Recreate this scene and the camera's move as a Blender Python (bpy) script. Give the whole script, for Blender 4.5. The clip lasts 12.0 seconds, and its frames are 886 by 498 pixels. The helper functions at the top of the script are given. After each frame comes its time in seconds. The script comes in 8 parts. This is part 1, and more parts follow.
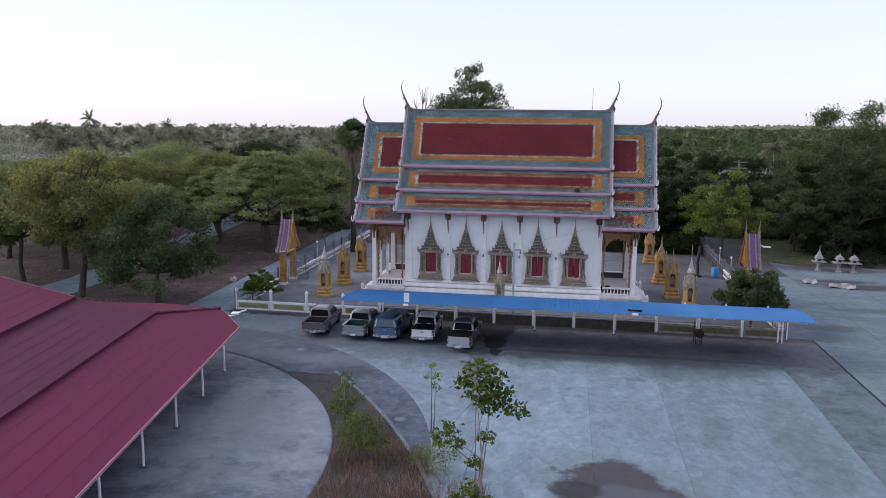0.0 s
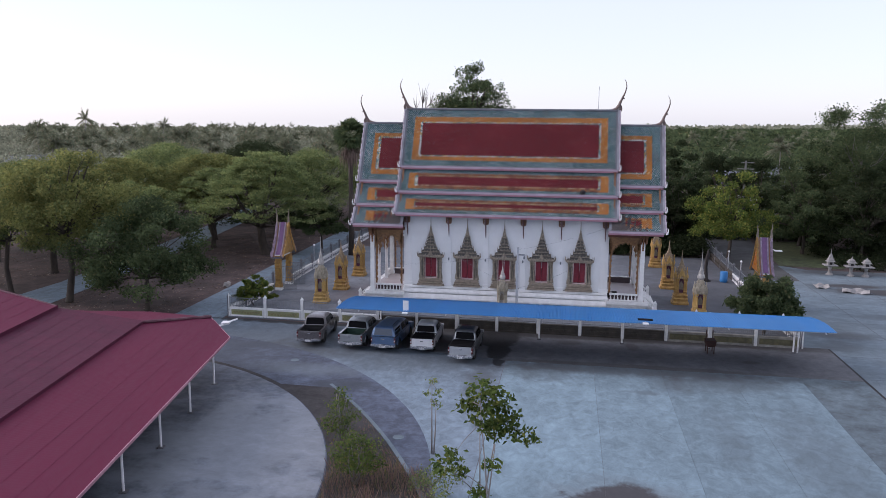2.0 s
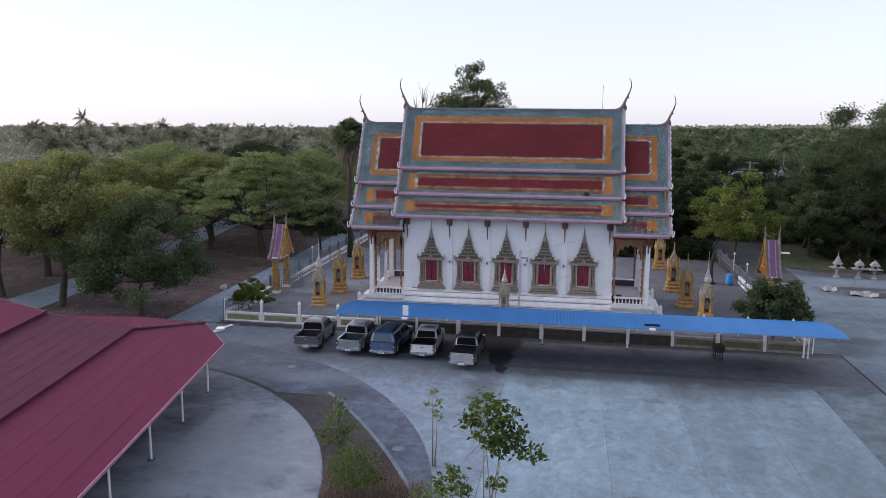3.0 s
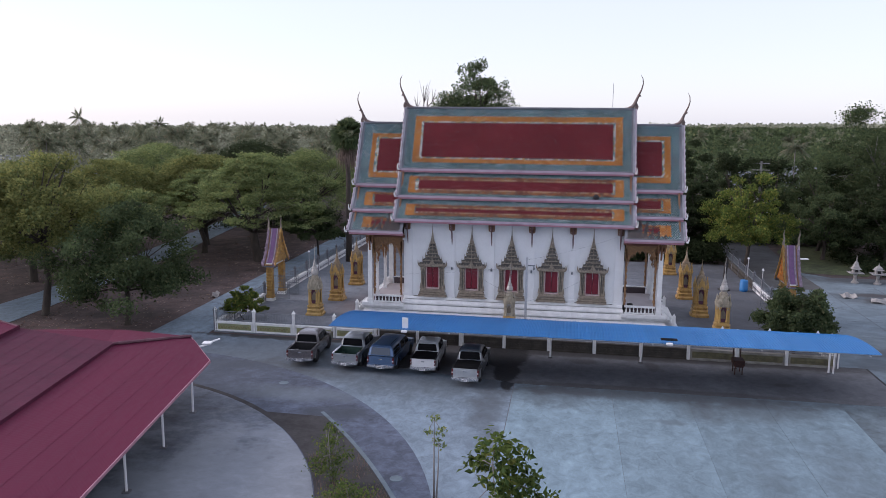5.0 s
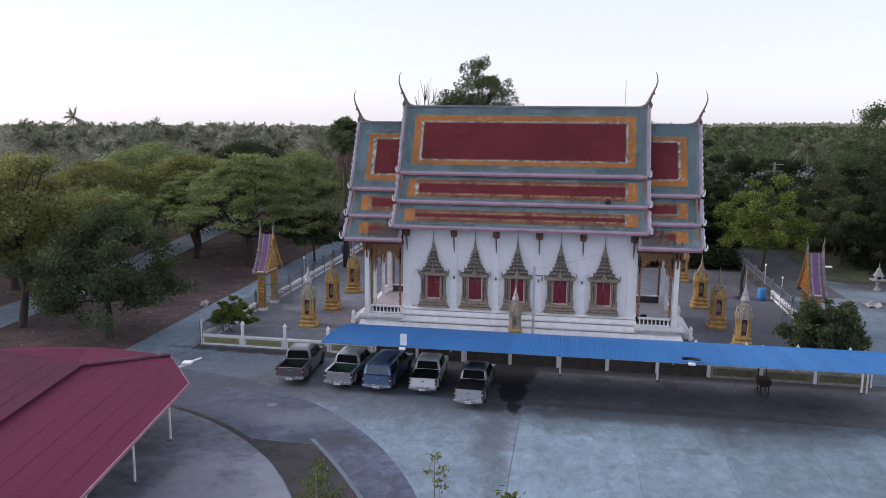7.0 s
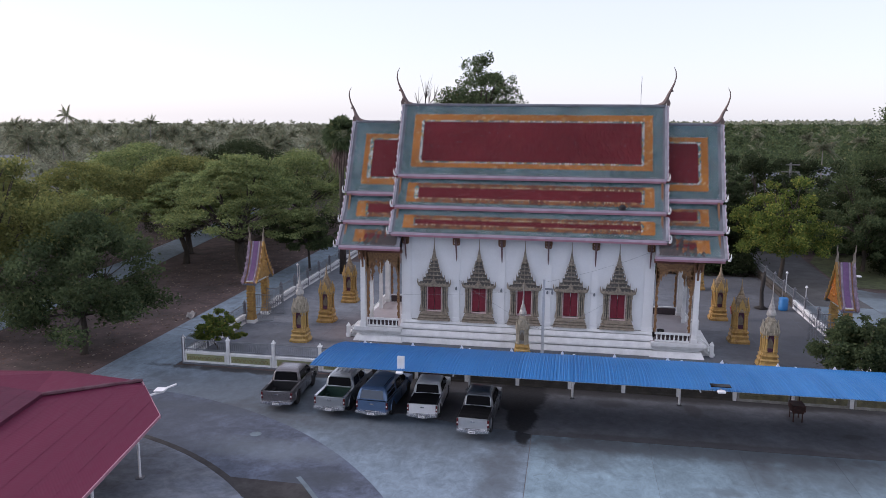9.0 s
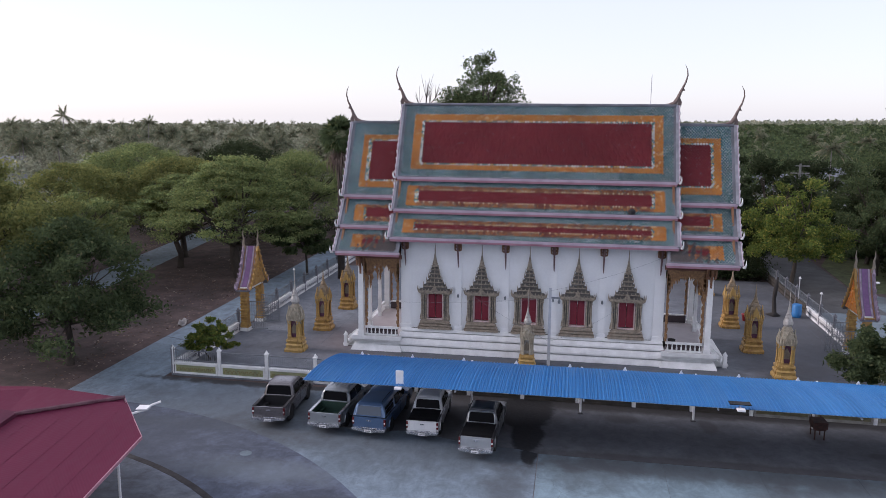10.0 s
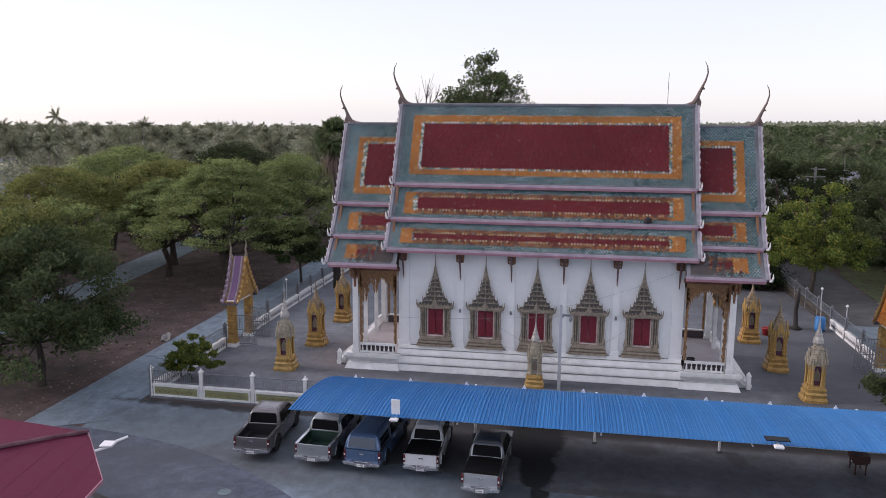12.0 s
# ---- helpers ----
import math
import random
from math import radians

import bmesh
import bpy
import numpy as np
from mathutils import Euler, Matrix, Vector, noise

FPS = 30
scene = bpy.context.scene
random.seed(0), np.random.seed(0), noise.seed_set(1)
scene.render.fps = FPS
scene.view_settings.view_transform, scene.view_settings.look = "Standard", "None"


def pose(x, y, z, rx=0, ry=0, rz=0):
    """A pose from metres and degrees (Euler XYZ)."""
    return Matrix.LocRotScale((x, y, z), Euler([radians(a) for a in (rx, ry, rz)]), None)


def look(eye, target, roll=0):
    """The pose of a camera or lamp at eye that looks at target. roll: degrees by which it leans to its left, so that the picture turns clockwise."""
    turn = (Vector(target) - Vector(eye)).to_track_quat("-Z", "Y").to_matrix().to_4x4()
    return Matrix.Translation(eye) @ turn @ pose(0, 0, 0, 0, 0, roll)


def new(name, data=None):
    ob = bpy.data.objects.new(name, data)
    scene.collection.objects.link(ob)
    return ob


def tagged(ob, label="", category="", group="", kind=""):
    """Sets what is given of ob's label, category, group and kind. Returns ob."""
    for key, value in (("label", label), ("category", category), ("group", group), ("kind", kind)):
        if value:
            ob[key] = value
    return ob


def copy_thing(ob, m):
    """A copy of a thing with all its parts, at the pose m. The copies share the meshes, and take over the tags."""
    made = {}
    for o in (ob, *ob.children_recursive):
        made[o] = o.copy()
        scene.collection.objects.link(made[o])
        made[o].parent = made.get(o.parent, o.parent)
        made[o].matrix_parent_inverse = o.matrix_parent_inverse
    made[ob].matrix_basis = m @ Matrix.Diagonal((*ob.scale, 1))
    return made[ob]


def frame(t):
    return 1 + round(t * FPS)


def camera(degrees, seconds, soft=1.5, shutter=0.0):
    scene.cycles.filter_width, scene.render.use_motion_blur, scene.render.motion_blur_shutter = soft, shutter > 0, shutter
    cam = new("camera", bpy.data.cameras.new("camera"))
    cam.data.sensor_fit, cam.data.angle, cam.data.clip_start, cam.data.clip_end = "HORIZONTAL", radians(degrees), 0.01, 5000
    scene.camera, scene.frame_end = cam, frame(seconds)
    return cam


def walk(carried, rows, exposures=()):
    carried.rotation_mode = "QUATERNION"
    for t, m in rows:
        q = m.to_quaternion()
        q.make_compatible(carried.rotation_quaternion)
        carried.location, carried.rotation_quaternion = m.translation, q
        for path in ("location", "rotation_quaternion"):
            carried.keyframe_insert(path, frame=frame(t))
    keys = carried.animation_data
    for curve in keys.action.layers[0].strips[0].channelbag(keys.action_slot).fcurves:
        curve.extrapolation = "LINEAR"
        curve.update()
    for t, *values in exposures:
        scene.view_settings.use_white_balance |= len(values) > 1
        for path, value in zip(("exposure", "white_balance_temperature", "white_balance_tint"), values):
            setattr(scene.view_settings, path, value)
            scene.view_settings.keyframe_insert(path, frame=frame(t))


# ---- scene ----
cam = camera(60.2, 12.0, soft=0.75)
# seconds, eye, point looked at, roll
PATH = [
    (0, (0.503, -1.315, 14.218), (0.189, 0.632, 13.889), 0.580),
    (0.5, (0.379, -0.846, 14.213), (0.067, 1.102, 13.884), 0.573),
    (1, (0.302, -0.316, 14.213), (-0.012, 1.632, 13.884), 0.566),
    (1.5, (0.192, 0.237, 14.229), (-0.122, 2.185, 13.899), 0.559),
    (2, (0.108, 0.811, 14.23), (-0.206, 2.758, 13.9), 0.552),
    (2.5, (-0.015, 1.417, 14.214), (-0.329, 3.365, 13.884), 0.545),
    (3, (-0.145, 2.052, 14.216), (-0.459, 3.999, 13.886), 0.538),
    (5, (-0.628, 4.839, 14.275), (-0.946, 6.785, 13.942), 0.510),
    (5.5, (-0.757, 5.599, 14.3), (-1.076, 7.545, 13.966), 0.503),
    (6, (-0.915, 6.412, 14.296), (-1.234, 8.358, 13.961), 0.496),
    (6.5, (-1.059, 7.266, 14.264), (-1.378, 9.212, 13.93), 0.489),
    (7, (-1.165, 8.129, 14.265), (-1.487, 10.074, 13.931), 0.482),
    (9, (-1.775, 11.8, 14.365), (-2.101, 13.744, 14.025), 0.454),
    (9.5, (-1.942, 12.767, 14.369), (-2.27, 14.71, 14.029), 0.447),
    (10, (-2.111, 13.78, 14.374), (-2.44, 15.723, 14.034), 0.440),
    (10.5, (-2.311, 14.783, 14.371), (-2.639, 16.726, 14.031), 0.433),
    (11, (-2.487, 15.808, 14.34), (-2.816, 17.752, 14.002), 0.426),
    (11.5, (-2.62, 16.635, 14.345), (-2.95, 18.579, 14.007), 0.419),
    (12, (-2.684, 17.085, 14.347), (-3.015, 19.029, 14.011), 0.412),
]
walk(cam, [(t, look(eye, target, roll)) for t, eye, target, roll in PATH],
     exposures=[(0.0, 1.8, 6100, 21), (9.0, 1.8, 6150, 21), (12.0, 1.8, 6450, 21)])

# ---- world, sun, exposure ----
SUN_AZ, SUN_EL = -90.0, 25.0
world = bpy.data.worlds.new("dusk_sky")
scene.world = world
world.use_nodes = True
wn = world.node_tree.nodes
sky = wn.new("ShaderNodeTexSky")
sky.sky_type, sky.sun_disc = "NISHITA", False
sky.sun_elevation, sky.sun_rotation = radians(SUN_EL), radians(SUN_AZ)
sky.air_density, sky.dust_density, sky.ozone_density = 0.95, 0.9, 2.4
wn["Background"].inputs["Strength"].default_value = 0.085
# thin even cloud veils the clear sky
veil = wn.new("ShaderNodeMix")
veil.data_type = "RGBA"
veil.inputs["Factor"].default_value = 0.75
veil.inputs[7].default_value = (3.02, 3.05, 3.1, 1.0)
world.node_tree.links.new(sky.outputs[0], veil.inputs[6])
world.node_tree.links.new(veil.outputs[2], wn["Background"].inputs["Color"])
sun_data = bpy.data.lights.new("sun", "SUN")
sun_data.energy, sun_data.angle, sun_data.color = 0.8, radians(32), (1.0, 0.9, 0.82)
sun = new("sun", sun_data)
sx, sy, sz = (math.sin(radians(SUN_AZ)) * math.cos(radians(SUN_EL)), math.cos(radians(SUN_AZ)) * math.cos(radians(SUN_EL)), math.sin(radians(SUN_EL)))
sun.matrix_world = look((sx * 80, sy * 80, sz * 80), (0, 0, 0))


# ---- materials ----
def mat(name, base, rough=0.7, metal=0.0, var=0.25, scale=3.0, fine=40.0, bump=0.25, second=None, spread=0.5, spec=0.5, island=0.0, per_object=0.0, stretch=(1, 1, 1), streak=0.0, mottle=0.0):
    """Procedural surface: two scales of colour variation, fine relief; optional second colour in stains."""
    m = bpy.data.materials.new(name)
    m.use_nodes = True
    nt = m.node_tree
    n, l = nt.nodes, nt.links
    b = n["Principled BSDF"]
    b.inputs["Roughness"].default_value, b.inputs["Metallic"].default_value = rough, metal
    b.inputs["Specular IOR Level"].default_value = spec
    tc = n.new("ShaderNodeTexCoord")
    mp = n.new("ShaderNodeMapping")
    mp.inputs["Scale"].default_value = stretch
    l.new(tc.outputs["Object"], mp.inputs["Vector"])
    big = n.new("ShaderNodeTexNoise")
    big.inputs["Scale"].default_value, big.inputs["Detail"].default_value, big.inputs["Roughness"].default_value = scale, 6, 0.6
    small = n.new("ShaderNodeTexNoise")
    small.inputs["Scale"].default_value, small.inputs["Detail"].default_value = fine, 4
    l.new(mp.outputs[0], big.inputs["Vector"])
    l.new(mp.outputs[0], small.inputs["Vector"])
    ramp = n.new("ShaderNodeValToRGB")
    other = second if second else tuple(c * (1 - var) for c in base)
    ramp.color_ramp.elements[0].position, ramp.color_ramp.elements[0].color = 0.5 - spread * 0.3, (*other, 1)
    ramp.color_ramp.elements[1].position, ramp.color_ramp.elements[1].color = 0.5 + spread * 0.3, (*base, 1)
    l.new(big.outputs["Fac"], ramp.inputs["Fac"])
    out = ramp.outputs["Color"]

    def scaled(colour, source, low, high):
        r = n.new("ShaderNodeMapRange")
        r.inputs["To Min"].default_value, r.inputs["To Max"].default_value = low, high
        l.new(source, r.inputs["Value"])
        x = n.new("ShaderNodeMix")
        x.data_type, x.blend_type = "RGBA", "MULTIPLY"
        x.inputs["Factor"].default_value = 1.0
        l.new(colour, x.inputs[6])
        l.new(r.outputs[0], x.inputs[7])
        return x.outputs[2]

    out = scaled(out, small.outputs["Fac"], 1 - var * 0.7, 1 + var * 0.7)
    if streak:
        mid = n.new("ShaderNodeTexNoise")
        mid.inputs["Scale"].default_value, mid.inputs["Detail"].default_value, mid.inputs["Roughness"].default_value, mid.inputs["Distortion"].default_value = scale * 2.6, 8, 0.7, 0.25
        l.new(mp.outputs[0], mid.inputs["Vector"])
        sharp = n.new("ShaderNodeMapRange")
        sharp.inputs["From Min"].default_value, sharp.inputs["From Max"].default_value = 0.36, 0.64
        l.new(mid.outputs["Fac"], sharp.inputs["Value"])
        out = scaled(out, sharp.outputs[0], 1 - streak, 1 + streak * 0.8)
    if mottle:
        worn = n.new("ShaderNodeTexNoise")
        worn.inputs["Scale"].default_value, worn.inputs["Detail"].default_value, worn.inputs["Roughness"].default_value, worn.inputs["Distortion"].default_value = 1.7, 10, 0.76, 0.6
        l.new(mp.outputs[0], worn.inputs["Vector"])
        cut = n.new("ShaderNodeMapRange")
        cut.inputs["From Min"].default_value, cut.inputs["From Max"].default_value = 0.32, 0.66
        l.new(worn.outputs["Fac"], cut.inputs["Value"])
        out = scaled(out, cut.outputs[0], 1 - mottle, 1 + mottle * 0.6)
    if island:
        g = n.new("ShaderNodeNewGeometry")
        out = scaled(out, g.outputs["Random Per Island"], 1 - island, 1 + island)
    if per_object:
        g = n.new("ShaderNodeObjectInfo")
        out = scaled(out, g.outputs["Random"], 1 - per_object, 1 + per_object)
    l.new(out, b.inputs["Base Color"])
    rr = n.new("ShaderNodeMapRange")
    rr.inputs["To Min"].default_value, rr.inputs["To Max"].default_value = max(0.03, rough - 0.12), min(1, rough + 0.12)
    l.new(small.outputs["Fac"], rr.inputs["Value"])
    l.new(rr.outputs[0], b.inputs["Roughness"])
    if bump:
        bp = n.new("ShaderNodeBump")
        bp.inputs["Strength"].default_value, bp.inputs["Distance"].default_value = bump, 0.02
        l.new(small.outputs["Fac"], bp.inputs["Height"])
        l.new(bp.outputs[0], b.inputs["Normal"])
    return m


def island_mat(name, stops, rough=0.5, noise_scale=0.6, noise_amount=0.3, translucent=0.0, spec=0.4):
    """One colour a piece, picked by chance from the stops, with a slow drift over the whole."""
    m = bpy.data.materials.new(name)
    m.use_nodes = True
    n, l = m.node_tree.nodes, m.node_tree.links
    b = n["Principled BSDF"]
    b.inputs["Roughness"].default_value = rough
    b.inputs["Specular IOR Level"].default_value = spec
    g = n.new("ShaderNodeNewGeometry")
    ramp = n.new("ShaderNodeValToRGB")
    ramp.color_ramp.interpolation = "CONSTANT"
    e = ramp.color_ramp.elements
    e[0].position, e[0].color = 0.0, (*stops[0][1], 1)
    e[1].position, e[1].color = stops[1][0], (*stops[1][1], 1)
    for p, c in stops[2:]:
        x = e.new(p)
        x.color = (*c, 1)
    l.new(g.outputs["Random Per Island"], ramp.inputs["Fac"])
    tc = n.new("ShaderNodeTexCoord")
    ns = n.new("ShaderNodeTexNoise")
    ns.inputs["Scale"].default_value, ns.inputs["Detail"].default_value = noise_scale, 5
    l.new(tc.outputs["Object"], ns.inputs["Vector"])
    r = n.new("ShaderNodeMapRange")
    r.inputs["From Min"].default_value, r.inputs["From Max"].default_value = 0.3, 0.7
    r.inputs["To Min"].default_value, r.inputs["To Max"].default_value = 1 - noise_amount, 1 + noise_amount
    l.new(ns.outputs["Fac"], r.inputs["Value"])
    x = n.new("ShaderNodeMix")
    x.data_type, x.blend_type = "RGBA", "MULTIPLY"
    x.inputs["Factor"].default_value = 1.0
    l.new(ramp.outputs["Color"], x.inputs[6])
    l.new(r.outputs[0], x.inputs[7])
    l.new(x.outputs[2], b.inputs["Base Color"])
    if translucent:
        t = n.new("ShaderNodeBsdfTranslucent")
        l.new(x.outputs[2], t.inputs["Color"])
        mx = n.new("ShaderNodeMixShader")
        mx.inputs[0].default_value = translucent
        l.new(b.outputs[0], mx.inputs[1])
        l.new(t.outputs[0], mx.inputs[2])
        l.new(mx.outputs[0], n["Material Output"].inputs["Surface"])
    return m


def stain_or_shade(m, colour, cx, cy, rx, ry, soft=0.35, ragged=0.5, grain=1.0, amount=0.9, square=False):
    """A stain, or painted shade, with a ragged soft rim laid over a ground material, centred on cx, cy in metres."""
    n, l = m.node_tree.nodes, m.node_tree.links
    b = n["Principled BSDF"]
    under = b.inputs["Base Color"].links[0].from_socket
    g = n.new("ShaderNodeNewGeometry")
    mp = n.new("ShaderNodeMapping")
    mp.inputs["Location"].default_value, mp.inputs["Scale"].default_value = (-cx / rx, -cy / ry, 0), (1 / rx, 1 / ry, 0)
    l.new(g.outputs["Position"], mp.inputs["Vector"])
    if square:
        ab = n.new("ShaderNodeVectorMath")
        ab.operation = "ABSOLUTE"
        l.new(mp.outputs[0], ab.inputs[0])
        sp = n.new("ShaderNodeSeparateXYZ")
        l.new(ab.outputs[0], sp.inputs[0])
        far = n.new("ShaderNodeMath")
        far.operation = "MAXIMUM"
        l.new(sp.outputs[0], far.inputs[0])
        l.new(sp.outputs[1], far.inputs[1])
        dist = far.outputs[0]
    else:
        ln = n.new("ShaderNodeVectorMath")
        ln.operation = "LENGTH"
        l.new(mp.outputs[0], ln.inputs[0])
        dist = ln.outputs["Value"]
    ns = n.new("ShaderNodeTexNoise")
    ns.inputs["Scale"].default_value, ns.inputs["Detail"].default_value, ns.inputs["Roughness"].default_value = grain, 7, 0.62
    l.new(g.outputs["Position"], ns.inputs["Vector"])
    rag = n.new("ShaderNodeMath")
    rag.operation = "MULTIPLY_ADD"
    rag.inputs[1].default_value = 2 * ragged
    l.new(ns.outputs["Fac"], rag.inputs[0])
    l.new(dist, rag.inputs[2])
    r = n.new("ShaderNodeMapRange")
    r.interpolation_type = "SMOOTHSTEP"
    r.inputs["From Min"].default_value, r.inputs["From Max"].default_value = 1 + ragged - soft, 1 + ragged + soft
    r.inputs["To Min"].default_value, r.inputs["To Max"].default_value = amount, 0.0
    l.new(rag.outputs[0], r.inputs["Value"])
    x = n.new("ShaderNodeMix")
    x.data_type = "RGBA"
    l.new(r.outputs[0], x.inputs["Factor"])
    l.new(under, x.inputs[6])
    x.inputs[7].default_value = (*colour, 1)
    l.new(x.outputs[2], b.inputs["Base Color"])


def cracks(m, colour, scale=0.22, width=0.008, amount=0.32):
    """Thin wandering cracks over a ground material."""
    n, l = m.node_tree.nodes, m.node_tree.links
    b = n["Principled BSDF"]
    under = b.inputs["Base Color"].links[0].from_socket
    g = n.new("ShaderNodeNewGeometry")
    ns = n.new("ShaderNodeTexNoise")
    ns.inputs["Scale"].default_value, ns.inputs["Detail"].default_value = 0.7, 6
    l.new(g.outputs["Position"], ns.inputs["Vector"])
    bend = n.new("ShaderNodeVectorMath")
    bend.operation = "MULTIPLY_ADD"
    bend.inputs[1].default_value = (2.2, 2.2, 0)
    l.new(ns.outputs["Color"], bend.inputs[0])
    l.new(g.outputs["Position"], bend.inputs[2])
    vo = n.new("ShaderNodeTexVoronoi")
    vo.feature = "DISTANCE_TO_EDGE"
    vo.voronoi_dimensions = "2D"
    vo.inputs["Scale"].default_value = scale
    l.new(bend.outputs[0], vo.inputs["Vector"])
    r = n.new("ShaderNodeMapRange")
    r.inputs["From Min"].default_value, r.inputs["From Max"].default_value = 0.0, width
    r.inputs["To Min"].default_value, r.inputs["To Max"].default_value = amount, 0.0
    l.new(vo.outputs["Distance"], r.inputs["Value"])
    gone = n.new("ShaderNodeTexNoise")
    gone.inputs["Scale"].default_value, gone.inputs["Detail"].default_value = 0.16, 3
    l.new(g.outputs["Position"], gone.inputs["Vector"])
    cut = n.new("ShaderNodeMapRange")
    cut.inputs["From Min"].default_value, cut.inputs["From Max"].default_value = 0.48, 0.6
    l.new(gone.outputs["Fac"], cut.inputs["Value"])
    both = n.new("ShaderNodeMath")
    both.operation = "MULTIPLY"
    l.new(r.outputs[0], both.inputs[0])
    l.new(cut.outputs[0], both.inputs[1])
    x = n.new("ShaderNodeMix")
    x.data_type = "RGBA"
    l.new(both.outputs[0], x.inputs["Factor"])
    l.new(under, x.inputs[6])
    x.inputs[7].default_value = (*colour, 1)
    l.new(x.outputs[2], b.inputs["Base Color"])


M = {}
M["soil"] = mat("soil", (0.108, 0.072, 0.066), 0.95, var=0.5, scale=0.3, fine=5, bump=0.8, second=(0.045, 0.034, 0.031), spread=0.7, streak=0.4)
M["concrete"] = mat("concrete", (0.19, 0.272, 0.322), 0.85, var=0.2, scale=0.16, fine=3.5, bump=0.15, second=(0.15, 0.214, 0.252), spread=0.9, per_object=0.14, streak=0.13, stretch=(1.0, 0.7, 1), mottle=0.32)
M["apron"] = mat("apron_concrete", (0.2, 0.265, 0.322), 0.85, var=0.2, scale=0.16, fine=3.5, bump=0.15, second=(0.155, 0.205, 0.25), spread=0.9, per_object=0.0, streak=0.13, stretch=(1.0, 0.7, 1), mottle=0.36)
GRIME_AND_SHADE = (0.055, 0.06, 0.068)
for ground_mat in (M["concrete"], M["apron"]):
    # the -8.6, 45.4 patch paints the carport's soft shadow round the trucks
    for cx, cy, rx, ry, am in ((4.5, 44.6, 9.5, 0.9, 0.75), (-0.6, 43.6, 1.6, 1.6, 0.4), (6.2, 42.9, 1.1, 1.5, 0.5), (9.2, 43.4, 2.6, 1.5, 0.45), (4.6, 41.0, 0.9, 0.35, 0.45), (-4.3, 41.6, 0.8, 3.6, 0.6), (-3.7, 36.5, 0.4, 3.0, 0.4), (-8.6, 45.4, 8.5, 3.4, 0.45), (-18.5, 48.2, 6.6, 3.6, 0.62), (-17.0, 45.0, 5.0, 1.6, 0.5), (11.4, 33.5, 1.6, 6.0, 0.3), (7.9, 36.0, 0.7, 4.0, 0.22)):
        stain_or_shade(ground_mat, GRIME_AND_SHADE, cx, cy, rx, ry, soft=0.55, ragged=0.9, grain=0.8, amount=am)
    stain_or_shade(ground_mat, (0.008, 0.008, 0.009), -3.55, 45.2, 0.36, 1.3, soft=0.2, ragged=0.5, grain=1.6, amount=0.92)
    # mud patch: brown soil above, smooth grey below
    stain_or_shade(ground_mat, (0.125, 0.15, 0.168), 2.8, 27.6, 3.3, 2.7, soft=0.3, ragged=0.6, grain=0.8, amount=0.6)
    stain_or_shade(ground_mat, (0.046, 0.043, 0.047), 2.9, 27.6, 2.5, 2.2, soft=0.14, ragged=0.9, grain=0.5, amount=0.95)
    stain_or_shade(ground_mat, (0.08, 0.087, 0.1), 3.2, 26.6, 2.0, 1.25, soft=0.2, ragged=0.5, grain=0.9, amount=0.85)
    stain_or_shade(ground_mat, (0.028, 0.026, 0.027), 1.3, 27.2, 0.95, 0.8, soft=0.2, ragged=0.5, grain=1.2, amount=0.9)
    cracks(ground_mat, (0.05, 0.055, 0.06))
    stain_or_shade(ground_mat, (0.022, 0.021, 0.022), -18.0, 51.3, 6.5, 0.55, soft=0.3, ragged=0.8, grain=1.3, amount=0.95)
M["yard"] = mat("yard_concrete", (0.158, 0.212, 0.248), 0.85, var=0.16, scale=0.13, fine=6, bump=0.2, second=(0.118, 0.15, 0.172), spread=0.9, streak=0.18, stretch=(0.7, 1.0, 1), mottle=0.24)
for cx, cy, rx, ry, am in ((19.0, 55.0, 2.2, 1.0, 0.6), (21.5, 49.0, 0.9, 0.4, 0.6), (24.5, 61.0, 3.0, 0.8, 0.4), (27.0, 70.4, 4.2, 1.3, 1.0), (25.4, 72.6, 3.0, 0.8, 1.0), (18.0, 52.4, 1.4, 1.2, 0.5), (27.0, 79.2, 6.0, 1.6, 0.75)):
    stain_or_shade(M["yard"], (0.045, 0.045, 0.048), cx, cy, rx, ry, soft=0.5, ragged=0.7, grain=0.8, amount=am)
cracks(M["yard"], (0.05, 0.055, 0.06), 0.16)
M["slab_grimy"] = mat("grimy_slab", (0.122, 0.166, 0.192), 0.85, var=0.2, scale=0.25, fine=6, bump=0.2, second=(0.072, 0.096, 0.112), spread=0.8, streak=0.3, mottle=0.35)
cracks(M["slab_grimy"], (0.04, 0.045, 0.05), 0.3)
M["grass"] = mat("grass", (0.095, 0.115, 0.045), 0.95, var=0.5, scale=0.6, fine=6, bump=0.8, second=(0.045, 0.052, 0.024), spread=0.8, streak=0.35)
M["concrete_old"] = mat("concrete_old", (0.15, 0.15, 0.165), 0.85, var=0.2, scale=0.35, fine=7, bump=0.2, second=(0.09, 0.088, 0.09), spread=0.8, streak=0.25)
M["concrete_disc"] = mat("concrete_disc", (0.182, 0.21, 0.256), 0.85, var=0.18, scale=0.22, fine=5, bump=0.2, second=(0.1, 0.117, 0.145), spread=0.9, stretch=(0.8, 1.1, 1), streak=0.36, mottle=0.5)
# darkens the disc's left to paint the shade of the hall roof
stain_or_shade(M["concrete_disc"], (0.06, 0.066, 0.076), -19.5, 27.0, 4.5, 14.0, soft=0.7, ragged=0.7, grain=0.35, amount=0.6)
stain_or_shade(M["concrete_disc"], (0.3, 0.33, 0.36), -13.5, 31.0, 5.0, 7.0, soft=0.5, ragged=1.6, grain=0.6, amount=0.5)
